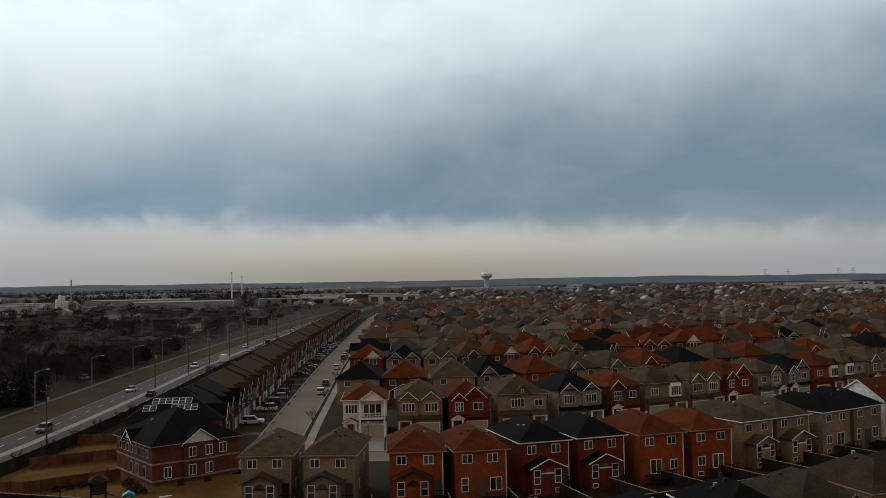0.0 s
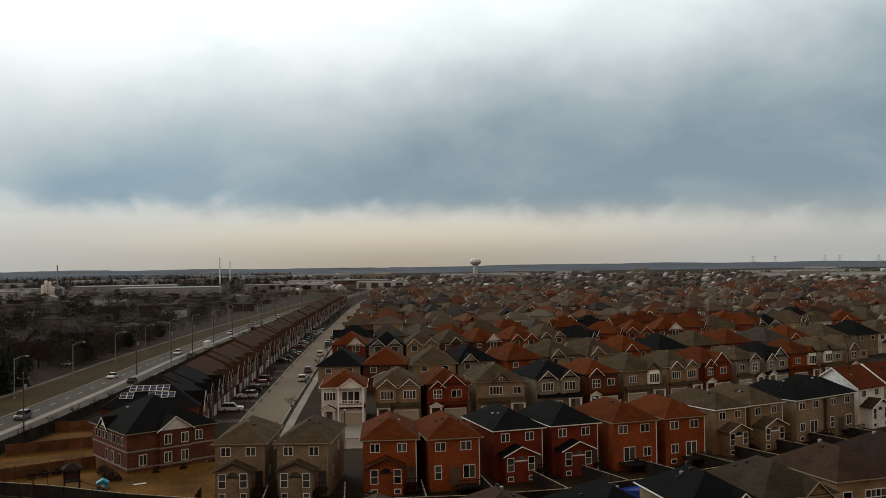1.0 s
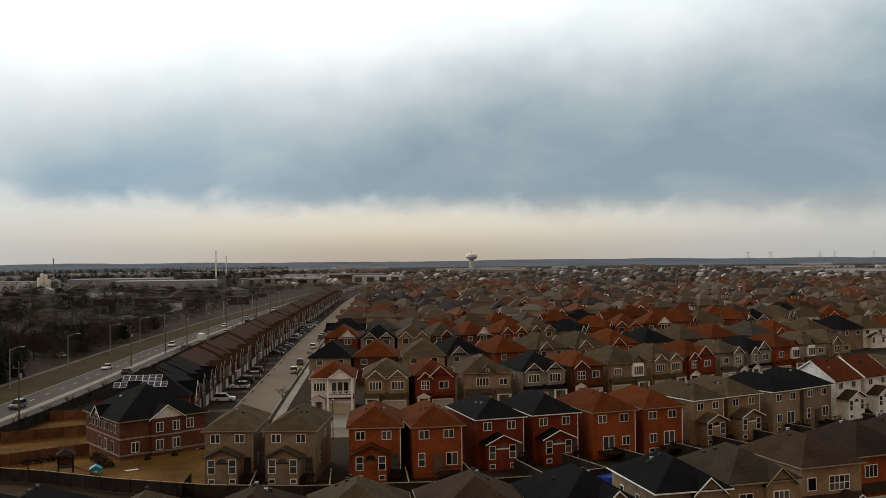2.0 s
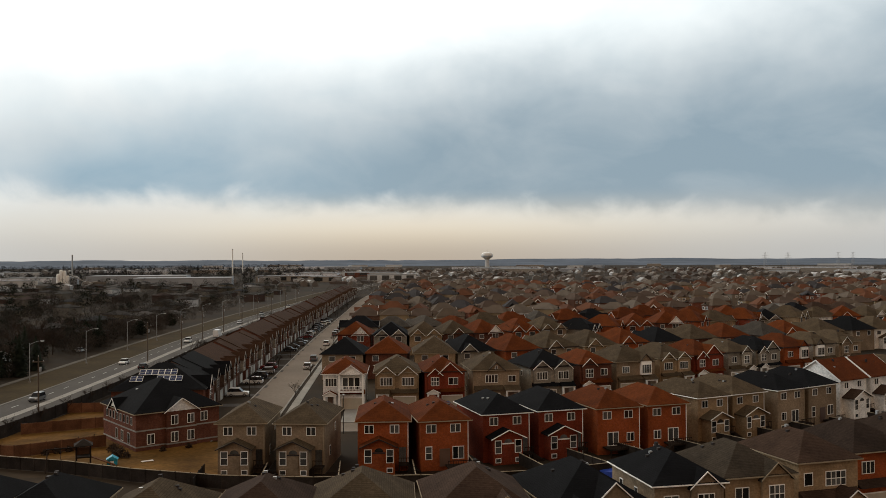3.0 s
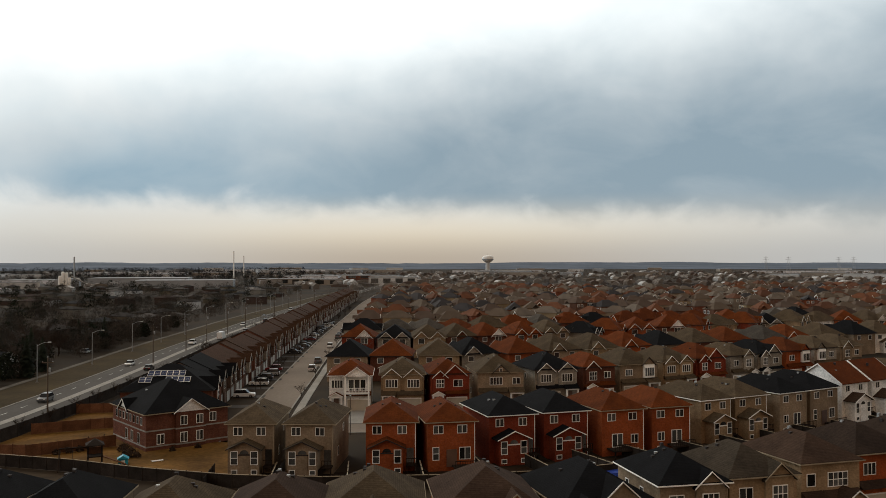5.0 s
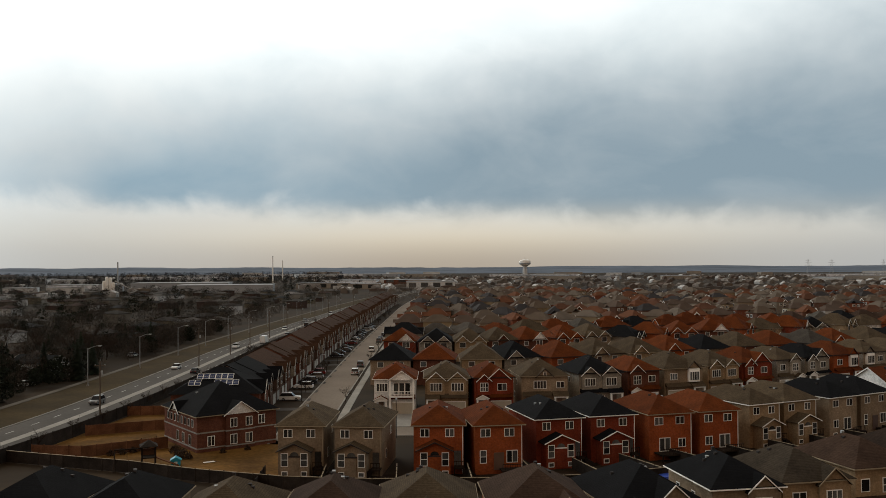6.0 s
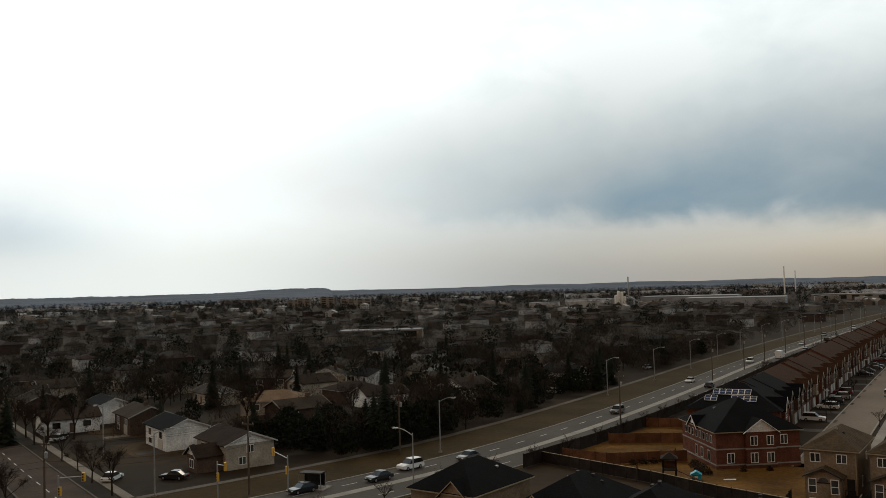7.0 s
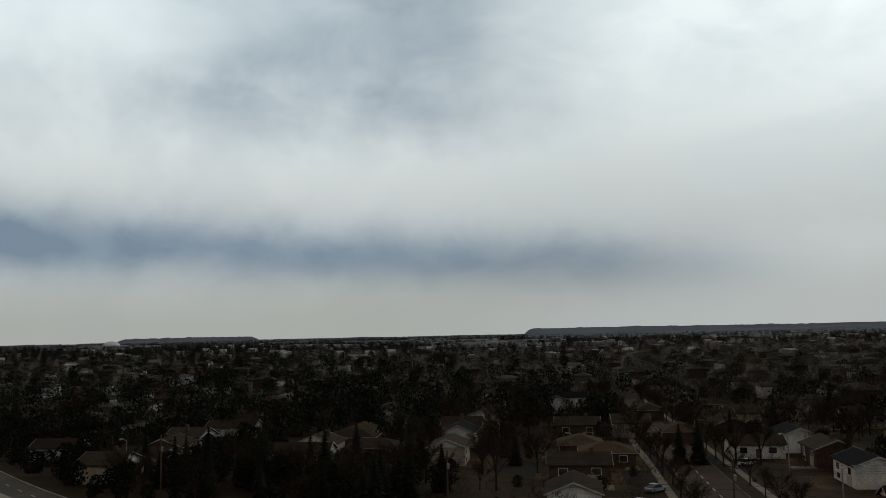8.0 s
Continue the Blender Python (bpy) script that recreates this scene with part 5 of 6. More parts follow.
def clear_of_roads(x, y, gap=15.0):
    p = Vector((x, y, 0))
    return all((p - q).length > gap + (7 if line is MAIN else 0) for line in (MAIN, SIDE) for q, _ in line)


for k in range(-14, 22):
    off = k * 36.0 + (19 if k % 2 else 14)
    for i in range(0, 60):
        p = ORIG + DIRV * (i * 17.0 + rng.uniform(-3, 3)) + NORM * (off + rng.uniform(-3, 3))
        if p.x > -100 or not clear_of_roads(p.x, p.y, 15) or (p.x > -158 and 40 < p.y < 132) or (p.x > -137 and p.y < 330) or (p.x > -200 and p.y < 56):
            continue
        if any((p.x - x) ** 2 + (p.y - y) ** 2 < 14 ** 2 for x, y in TAKEN):
            continue
        r = math.hypot(p.x, p.y)
        turn = -24 + rng.choice((0, 180, 90, 90)) + rng.uniform(-6, 6)
        if r < 300 and p.y > -60:
            SPOTS.append((p.x, p.y, turn, rng.randrange(10)))
        elif r < 1100 and p.y > -350 and rng.random() < (0.75 if r < 420 else 0.5):
            OLD_FAR.append((p.x, p.y, turn, rng.randrange(7)))
        TAKEN.append((p.x, p.y))
for x, y, turn, j in SPOTS:
    if j not in old_first:
        old_first.add(j)
        OLD[j].matrix_basis = at(x, y, turn)
    else:
        copy_thing(OLD[j], at(x, y, turn))
# the house at the crossing, with a gabled wing and porch on its street side
crossing = bungalow(13, 9.0, 4.2, "oldcream", "oldbrown", "side", "pale brick corner house with brown roof and porch wing", 408)
crossing.matrix_basis = at(-119, 116, -22)
cf = face_of("front", 13, 9.0)
part("wing", Geo(cf).box(0.5, 5.2, -4.6, 0.02, 0, 2.9), WALL["oldbrick"], crossing)
gabled(crossing, cf, 2.85, 4.7, 2.9, 1.5, 0.05, 4.6, ROOF["oldbrown"], WALL["oldwhite"], OLD_TRIM, 0.5, "wing")
for x in (-2.2, 0.1):
    part("porch_column", Geo(cf).box(x - 0.12, x + 0.12, -3.2, -2.96, 0, 2.6), TRIM, crossing)
skirt_roof(crossing, cf, -1.0, 3.0, 3.5, 2.6, ROOF["oldbrown"], 0.9)
window(crossing, cf @ pose(0, -4.6, 0), 2.85, 0.8, 1.6, 1.3, 2)
window(crossing, face_of("right", 13, 9.0), 0.0, 2.7, 1.2, 1.2, 2)
window(crossing, face_of("right", 13, 9.0), -1.5, 0.8, 1.2, 1.2, 2)
OLD_ROOF = islands("old_far_shingles", [(0.025, 0.020, 0.017), (0.020, 0.020, 0.021), (0.038, 0.035, 0.031), (0.032, 0.018, 0.013), (0.081, 0.073, 0.066), (0.025, 0.021, 0.017)])
OLD_WALL = islands("old_far_walling", [(0.145, 0.128, 0.106), (0.442, 0.433, 0.416), (0.060, 0.038, 0.030), (0.136, 0.111, 0.076), (0.170, 0.153, 0.128), (0.102, 0.085, 0.068)])
joined("far_old_house_walls", OLD_FAR, lambda j: (12, 8.5, 3.0 + (j % 3), 1.6), OLD_WALL, "pale walls of many far older houses", "houses", True)
joined("far_old_house_roofs", OLD_FAR, lambda j: (12, 8.5, 3.0 + (j % 3), 1.7), OLD_ROOF, "low roofs of many far older houses", "roofs", False)

# lawns round the older houses, with their driveways
SUBLAWN = plain("suburban_lawn", (0.058, 0.038, 0.018), 0.95, vary=0.35, scale=0.15, grain=1.2, depth=0.04)
for i, (x, y, turn, j) in enumerate(SPOTS[:40]):
    mm = at(x, y, turn)
    if clear_of_roads(x, y, 17):
        tagged(part("lawn", Geo(mm).box(-9.0, 9.0, -10.5, 10.5, -0.1, 0.02 + 0.002 * (i % 5)), SUBLAWN), "patchy brown winter lawn round an older house", "lawn", kind="structure")
    tagged(part("driveway", Geo(mm).box(3.4, 6.4, -9.5, -4.2, 0.0, 0.05), WALK if i % 3 else DRIVE), "worn driveway before an older house", "driveway", kind="structure")

# trees: along the side street, the dark conifers by the main road, and scattered through the gardens
for s_ in range(26, 330, 12):
    p, dd = along(SIDE, s_)
    r = Vector((dd.y, -dd.x, 0))
    for o in (-7.3, 7.3):
        q = p + r * (o + rng.uniform(-0.4, 0.4))
        plant("tree", q.x, q.y, rng, rng.choice((0, 1, 3, 4)))
for x, y, j, sz in [(-113, 132, 0, 0.6), (-109, 137, 0, 0.7), (-105, 141, 2, 0.8), (-110, 150, 1, 0.6),
                    (-101, 198, 1, 1.0), (-104, 203, 0, 1.1), (-98, 238, 1, 0.95), (-101, 243, 3, 1.1), (-106, 236, 1, 0.9), (-99, 251, 0, 1.1), (-178, 168, 1, 1.0),
                    (-142, 196, 1, 1.1), (-146, 200, 3, 1.0), (-178, 110, 1, 0.9), (-181, 107, 0, 1.0), (-150, 30, 1, 0.9),
                    (-158, 38, 0, 1.2), (-170, 25, 1, 1.1), (-180, 15, 3, 1.2), (-190, 35, 1, 1.0), (-200, 5, 1, 1.0), (-215, -8, 3, 1.1), (-235, -15, 1, 1.0)]:
    plant("fir", x, y, rng, j, sz)
count = 0
for k in range(70):
    a, r = rng.uniform(58, 103), rng.uniform(120, 215)
    x, y = -r * math.sin(radians(a)), r * math.cos(radians(a))
    if clear_of_roads(x, y, 11) and not (x > -165 and 40 < y < 130) and not any((x - u) ** 2 + (y - v) ** 2 < 12 ** 2 for u, v in TAKEN):
        plant("fir" if k % 2 else "tree", x, y, rng, None, rng.uniform(0.8, 1.1))
while count < 225:
    a, r = rng.uniform(12, 104), 95 + 300 * rng.random() ** 0.9
    x, y = -r * math.sin(radians(a)), r * math.cos(radians(a))
    if x > -98 or (x > -160 and 40 < y < 125) or not clear_of_roads(x, y, 10) or any((x - u) ** 2 + (y - v) ** 2 < 9.5 ** 2 for u, v in TAKEN):
        continue
    plant("fir" if rng.random() < 0.3 else "tree", x, y, rng)
    count += 1


def far_woods(name, spots, mat, label, lo, hi, blades=100, width=0.028, short=0.11, long=0.28):
    """Thousands of far trees in one mesh of fine blades."""
    nr = np.random.RandomState(5)
    n = len(spots)
    base = np.repeat(np.array(spots), blades, axis=0)
    tall = np.repeat(nr.uniform(lo, hi, n), blades)
    k = n * blades
    ang, rad = nr.uniform(0, 2 * np.pi, k), np.sqrt(nr.uniform(0, 1, k))
    hh = nr.uniform(0.15, 0.95, k)
    spread = tall * 0.42 * np.sin(np.clip(hh, 0.12, 0.97) * np.pi) ** 0.6
    c = np.stack([base[:, 0] + np.cos(ang) * rad * spread, base[:, 1] + np.sin(ang) * rad * spread, hh * tall], 1)
    d = nr.normal(0, 1, (k, 3))
    d[:, 2] = np.abs(d[:, 2]) + 0.4
    d *= (tall * nr.uniform(short, long, k) / np.linalg.norm(d, axis=1))[:, None]
    s_ = np.cross(d, nr.normal(0, 1, (k, 3)))
    s_ *= (width * tall * 0.35 / np.linalg.norm(s_, axis=1))[:, None]
    v = np.stack([c - s_, c + s_, c + d], 1).reshape(-1, 3)
    me = bpy.data.meshes.new(name)
    me.from_pydata(v.tolist(), [], np.arange(3 * k).reshape(-1, 3).tolist())
    me.materials.append(mat)
    return tagged(new(name, me), label, "trees", kind="stuff")


# dense dark thickets between the gardens and the main road
nr = np.random.RandomState(8)
thick, bare = [], []
BELTS = [  # x from, to, y from, to, how many evergreens, bare trees
    (-126, -98, 126, 160, 80, 8), (-122, -97, 155, 240, 60, 70), (-118, -97, 240, 420, 35, 130), (-58, -52, 200, 520, 0, 120), (-200, -160, 22, 52, 40, 20), (-320, -150, -58, 26, 330, 120), 
    (-220, -97, 240, 700, 50, 420), (-330, -205, 20, 130, 60, 120), (-250, -125, 115, 330, 50, 130), (-380, -250, 120, 300, 35, 180)]
for x0, x1, y0, y1, n_fir, n_bare in BELTS:
    for k in range(n_fir + n_bare):
        x, y = nr.uniform(x0, x1), nr.uniform(y0, y1)
        if clear_of_roads(x, y, 4.5 if y < 0 else 11.5) and not any((x - u) ** 2 + (y - v) ** 2 < 8.5 ** 2 for u, v in TAKEN):
            (thick if k < n_fir else bare).append((x, y))
far_woods("evergreen_thicket", thick, NEEDLE, "dense dark evergreen trees and hedges round gardens", 3, 6.8, 420, 0.13, 0.05, 0.12)
far_woods("bare_thicket", bare, islands("thicket_twigs", [(0.050, 0.038, 0.029), (0.038, 0.030, 0.024), (0.058, 0.042, 0.031)]), "dense bare garden trees and shrubs", 3.5, 8.5, 230, 0.020, 0.10, 0.26)

hedges, brush = [], []
for x, y, *_ in SPOTS[:40]:
    for k in range(11):
        a, r = nr.uniform(0, 2 * np.pi), nr.uniform(11.0, 17.0)
        q = (x + r * math.cos(a), y + r * math.sin(a))
        if clear_of_roads(*q, 5.5) and not any((q[0] - u) ** 2 + (q[1] - v) ** 2 < 8.5 ** 2 for u, v in TAKEN) and not (q[0] > -150 and 84 < q[1] < 112):
            (hedges if k % 4 == 0 else brush).append(q)
far_woods("garden_hedges", hedges, NEEDLE, "dark clipped evergreen hedges between older gardens", 1.6, 3.6, 300, 0.14, 0.06, 0.14)
far_woods("garden_brush", brush, BUSH, "bare dark shrubs and small trees of older gardens", 3.0, 6.5, 170, 0.022, 0.10, 0.26)

nr = np.random.RandomState(3)
spots, evergreen = [], []
while len(spots) < 7000:
    a, r = radians(nr.uniform(-2, 106)), 260 + 2300 * nr.rand() ** 1.25
    x, y = -r * math.sin(a), r * math.cos(a)
    if x > -97 or (y > 900 and x > -150 and nr.rand() < 0.6) or not clear_of_roads(x, y, 9):
        continue
    (evergreen if nr.rand() < (0.10 if a < 1.1 else 0.28 if a < 1.3 else 0.55) else spots).append((x, y))
far_woods("far_bare_woods", spots, islands("far_twigs", [(0.032, 0.028, 0.023), (0.025, 0.024, 0.021), (0.037, 0.030, 0.024), (0.026, 0.027, 0.021)]), "thousands of far bare suburban trees", 5, 10, 130, 0.021)
far_woods("far_evergreens", evergreen, NEEDLE, "far dark evergreens among the houses", 6, 11, 110, 0.13, 0.07, 0.16)
belt = []
while len(belt) < 9000:
    a, r = radians(nr.uniform(6, 108)), 1300 + 2900 * nr.rand() ** 0.9
    belt.append((-r * math.sin(a), r * math.cos(a)))
far_woods("far_tree_belt", belt, islands("far_belt_twigs", [(0.016, 0.017, 0.019), (0.021, 0.019, 0.019), (0.014, 0.016, 0.018)]), "woods and tree belts out to the horizon", 7, 12, 22, 0.17, 0.12, 0.28)
spots = []
while len(spots) < 3700:
    x, y = nr.uniform(-60, 1500), nr.uniform(830, 2600)
    if abs(x) < 0.75 * y:
        spots.append((x, y))
while len(spots) < 4500:
    y = nr.uniform(240, 860)
    x, y, _ = row(y, nr.uniform(-12, 0.62 * y), 0)
    spots.append((x, y))
while len(spots) < 4900:
    x, y = nr.uniform(-62, 90), nr.uniform(600, 1000)
    if abs(x + 18 - 0.05 * (y - 650)) > 7:
        spots.append((x, y))
# twig greys raised above bark tone, with distance haze mixed into them
far_woods("far_estate_trees", spots, islands("far_hazed_twigs", [(0.101, 0.084, 0.070), (0.081, 0.068, 0.057), (0.115, 0.097, 0.084)]), "far bare trees within and beyond the estate", 4.5, 9.0, 60, 0.020, 0.12, 0.30)
# ---- street furniture ----
def street_lamp(m, arm=2.6, h=9.6):
    ob = empty("street_lamp", m, "grey steel street lamp with a curved arm", "street lamp", "street lamps")
    part("post", Geo().bar((0, 0, 0), (0, 0, h), 0.13, 8, 0.08), METAL, ob)
    g = Geo().tube([(arm * i / 6, 0, h - 0.3 + 0.9 * math.sin(i / 6 * math.pi / 2)) for i in range(7)], 0.055, 6)
    part("arm", g, METAL, ob)
    head = part("lamp_head", Geo().prism([(arm - 0.1, h + 0.52), (arm + 0.9, h + 0.56), (arm + 0.8, h + 0.70), (arm, h + 0.68)], -0.17, 0.17), METAL, ob)
    part("lens", Geo().box(arm + 0.1, arm + 0.75, -0.13, 0.13, h + 0.46, h + 0.525), LAMPGLASS, head)
    part("base", Geo().box(-0.25, 0.25, -0.25, 0.25, 0, 0.35), CONCRETE, ob)
    return ob


def utility_pole(m, h=11.5):
    ob = empty("utility_pole", m, "tall weathered timber utility pole with crossarm", "utility pole", "utility poles")
    part("post", Geo().bar((0, 0, 0), (0, 0, h), 0.17, 8, 0.12), WOODPOLE, ob)
    part("crossarm", Geo().box(-1.1, 1.1, -0.08, 0.08, h - 1.1, h - 0.92), WOODPOLE, ob)
    for x in (-0.95, 0.0, 0.95):
        part("insulator", Geo(pose(x, 0, h - 0.92 if x else h)).lathe([(0.05, 0), (0.08, 0.1), (0.04, 0.24)], 6), METAL, ob)
    part("transformer", Geo(pose(0.36, 0, h - 2.9)).lathe([(0.2, 0), (0.22, 0.1), (0.22, 0.8), (0.12, 0.9)], 10), METAL, ob)
    return ob


lamp0 = street_lamp(at(-89.3, 138.0, 0))
for x, y, turn in [(-90.5, 226, 0), (-89.8, 303, 0), (-89.0, 373, 0), (-86, 445, 0), (-83, 520, 0), (-78, 600, 0), (-90.2, 265, 0), (-89.5, 338, 0), (-87.6, 408, 0), (-84.6, 483, 0), (-80.5, 560, 0), (-74, 650, 0), (-111, 91, 20), (-146, 109, -65), (-199.5, -11.4, -20),
                   (-73.5, 105, 180)]:
    copy_thing(lamp0, at(x, y, turn))
POLES = [(-186, -4.5), (-141, 40), (-113, 74), (-98.5, 98.0), (-95.5, 134.0), (-69.0, 177), (-73.7, 269), (-72.5, 305), (-73.0, 340), (-72.0, 375), (-70.5, 410), (-68.8, 445), (-67, 480), (-64.6, 520), (-62, 560), (-58, 610)]
pole0 = utility_pole(at(*POLES[0], 40))
for x, y in POLES[1:]:
    copy_thing(pole0, at(x, y, 5))


def wire(a, b, sag=0.8):
    g = Geo().tube([Vector(a).lerp(Vector(b), t) - Vector((0, 0, 4 * sag * t * (1 - t))) for t in np.linspace(0, 1, 9).tolist()], 0.018, 3)
    return tagged(part("cable", g, DARK_TRIM), "thin black overhead cable between poles", "cable", "overhead cables")


for (x0, y0), (x1, y1) in list(zip(POLES, POLES[1:]))[:4]:
    for dx, z in ((-0.9, 10.75), (0.9, 10.75), (0.0, 11.7), (0.15, 8.2), (0.15, 7.4)):
        wire((x0 + dx, y0, z), (x1 + dx, y1, z))


def traffic_signal(m, reach=4.5):
    ob = empty("traffic_signal", m, "steel signal pole with yellow traffic lights on its arm", "traffic light", "signals at the crossing")
    part("post", Geo().bar((0, 0, 0), (0, 0, 5.8), 0.12, 8, 0.1), METAL, ob)
    part("arm", Geo().bar((0, 0, 5.4), (reach, 0, 5.9), 0.07, 6), METAL, ob)
    for x, z in ((reach, 5.2), (0.25, 3.0)):
        box = part("signal_head", Geo().box(x - 0.22, x + 0.22, -0.2, 0.15, z, z + 1.2), YELLOW, ob)
        for i in range(3):
            part("lens", Geo(pose(x, -0.2, z + 0.22 + 0.38 * i, 90, 0, 0)).lathe([(0.13, 0), (0.13, 0.04)], 8), DARK_TRIM, box)
    return ob


sig0 = traffic_signal(at(-113.5, 76.5, 10))
for x, y, turn in [(-99.7, 92.8, -30), (-93.0, 100.5, 160)]:
    copy_thing(sig0, at(x, y, turn))
shelter = empty("bus_shelter", at(-92.5, 105.5, 12), "small glazed bus shelter on a concrete pad", "bus shelter")
part("pad", Geo().box(-2.6, 2.6, -1.6, 1.6, 0.03, 0.16), CONCRETE, shelter)
part("roof", Geo().box(-1.9, 1.9, -0.9, 0.9, 2.35, 2.5), DARK_TRIM, shelter)
for x in (-1.8, 1.8):
    for y in (-0.8, 0.8):
        part("post", Geo().box(x - 0.05, x + 0.05, y - 0.05, y + 0.05, 0.16, 2.35), METAL, shelter)
part("glass_wall", Geo().box(-1.75, 1.75, 0.78, 0.82, 0.3, 2.3), GLASS, shelter)


# ---- cars ----
def car(paint, kind="saloon"):
    """A car along x, its nose to +x."""
    L, W_, tall = {"saloon": (4.6, 1.8, 1.45), "suv": (4.7, 1.9, 1.72), "van": (6.4, 2.2, 2.8)}[kind]
    names = {"saloon": "saloon car", "suv": "estate car", "van": "delivery van"}
    ob = empty("van" if kind == "van" else "car", at(0, 0), f"{paint} {names[kind]} on the asphalt", "van" if kind == "van" else "car", "cars")
    h, b = L / 2, 0.28
    waist = {"saloon": 0.88, "suv": 1.02, "van": 1.15}[kind]
    low = [(-h, b + 0.1), (-h + 0.1, b), (h - 0.15, b), (h, b + 0.15), (h, waist - 0.22), (h - 0.25, waist - 0.08), (h * 0.42, waist), (-h + 0.15, waist), (-h, waist - 0.15)]
    part("body", Geo().prism(low, -W_ / 2, W_ / 2), PAINTS[paint], ob)
    if kind == "van":
        top = [(-h + 0.02, waist), (h * 0.62, waist), (h * 0.45, tall), (-h + 0.02, tall)]
    elif kind == "suv":
        top = [(-h + 0.12, waist), (h * 0.45, waist), (h * 0.12, tall), (-h + 0.55, tall)]
    else:
        top = [(-h + 0.35, waist), (h * 0.42, waist), (h * 0.08, tall), (-h * 0.42, tall)]
    g = Geo()
    n = 4
    ins = 0.16
    pts = [(x, -W_ / 2 + (0.03 if z <= waist else ins), z) for x, z in top] + [(x, W_ / 2 - (0.03 if z <= waist else ins), z) for x, z in top]
    g.add(pts, [(0, 1, 2, 3), (7, 6, 5, 4)] + [((i + 1) % n, i, i + n, (i + 1) % n + n) for i in range(n)])
    cab = part("cabin", g, CARGLASS if kind != "van" else PAINTS[paint], ob)
    x0, x1 = top[3][0] - 0.04, top[2][0] + 0.04
    part("roof_panel", Geo().box(x0, x1, -W_ / 2 + ins - 0.02, W_ / 2 - ins + 0.02, tall - 0.02, tall + 0.05), PAINTS[paint], ob)
    if kind == "van":
        part("windscreen", Geo().add([(h * 0.615, -0.9, waist + 0.1), (h * 0.615, 0.9, waist + 0.1), (h * 0.50, 0.85, tall - 0.45), (h * 0.50, -0.85, tall - 0.45)], [(0, 1, 2, 3)]), CARGLASS, ob)
    for x in (-h * 0.6, h * 0.62):
        for s_ in (-1, 1):
            mm = pose(x, s_ * (W_ / 2 - 0.06), 0.33, 90, 0, 0)
            wh = part("wheel", Geo(mm).lathe([(0.27, -0.11), (0.33, -0.08), (0.33, 0.08), (0.27, 0.11)], 12), TYRE, ob)
            part("rim", Geo(mm).lathe([(0.2, -0.125), (0.2, 0.125)], 8), RIM, wh)
    for s_ in (-1, 1):
        part("headlight", Geo().box(h - 0.2, h + 0.01, s_ * (W_ / 2 - 0.28) - 0.2, s_ * (W_ / 2 - 0.28) + 0.2, waist - 0.34, waist - 0.2), LAMPGLASS, ob)
        part("tail_light", Geo().box(-h - 0.01, -h + 0.12, s_ * (W_ / 2 - 0.25) - 0.18, s_ * (W_ / 2 - 0.25) + 0.18, waist - 0.3, waist - 0.12), TAILRED, ob)
    return ob


FLEET = {}


def park(paint, kind, x, y, turn):
    if (paint, kind) not in FLEET:
        FLEET[paint, kind] = car(paint, kind)
        FLEET[paint, kind].matrix_basis = at(x, y, turn, 0.035)
        return
    copy_thing(FLEET[paint, kind], at(x, y, turn, 0.035))


# on the main road: distance along it, side of the middle, colour
for y_, off, paint, kind in [(196, -3.0, "grey", "suv"), (263, -5.6, "white", "saloon"), (252, 3.0, "black", "saloon"), (330, -2.8, "white", "suv"), (352, 3.0, "white", "van"),
                             (387, 5.5, "silver", "saloon"), (424, -3.0, "white", "saloon"), (450, 3.0, "black", "suv"), (490, -5.5, "silver", "saloon"), (526, 3.0, "white", "saloon"),
                             (556, -3.0, "white", "suv"), (600, 3.0, "grey", "saloon"), (640, -3, "white", "saloon"), (122.5, -5.5, "white", "suv"), (113.5, -3.0, "black", "saloon"),
                             (134, -2.8, "grey", "saloon"), (101, -5.6, "black", "saloon")]:
    best = min(MAIN, key=lambda q: abs(q[0].y - y_))
    r = Vector((best[1].y, -best[1].x, 0))
    p = best[0] + best[1] * ((y_ - best[0].y) / max(0.2, best[1].y)) + r * off
    park(paint, kind, p.x, p.y, math.degrees(math.atan2(best[1].y, best[1].x)) + (180 if off < 0 else 0))
rng = random.Random(77)
for s_ in np.arange(40, 290, 9.5):
    p, dd = along(LANE, float(s_))
    r = Vector((dd.y, -dd.x, 0))
    a = math.degrees(math.atan2(dd.y, dd.x))
    if rng.random() < 0.7:
        q = p - r * (7.6 + rng.uniform(-1, 0.6))
        park(rng.choice(("white", "black", "silver", "grey", "black", "red")), rng.choice(("saloon", "suv")), q.x, q.y, a + 90 + rng.choice((0, 180)))
    if rng.random() < 0.12:
        q = p + r * 2.6
        park(rng.choice(("black", "grey", "white")), "suv", q.x, q.y, a)
for i, paint in ((2, "blue"), (4, "white"), (8, "silver"), (6, "black")):
    x0, x1, y0, y1, *_ = FRONTS[i]
    mm, w = set_front(x0, x1, y0, y1, D)
    q = mm @ Vector((-w * 0.1, -D / 2 - 4.5, 0))
    park(paint, "suv", q.x, q.y, math.degrees(math.atan2(y1 - y0, x1 - x0)) + 90)
for x, y, t in [(-127, 96, 115), (-118, 101, 200), (-172, 118, 112), (-140, 74, 20), (-152, 84, 110), (-106, 226, 30), (-104, 300, 80)]:
    park(rng.choice(("black", "silver", "white", "grey")), "saloon", x, y, t)

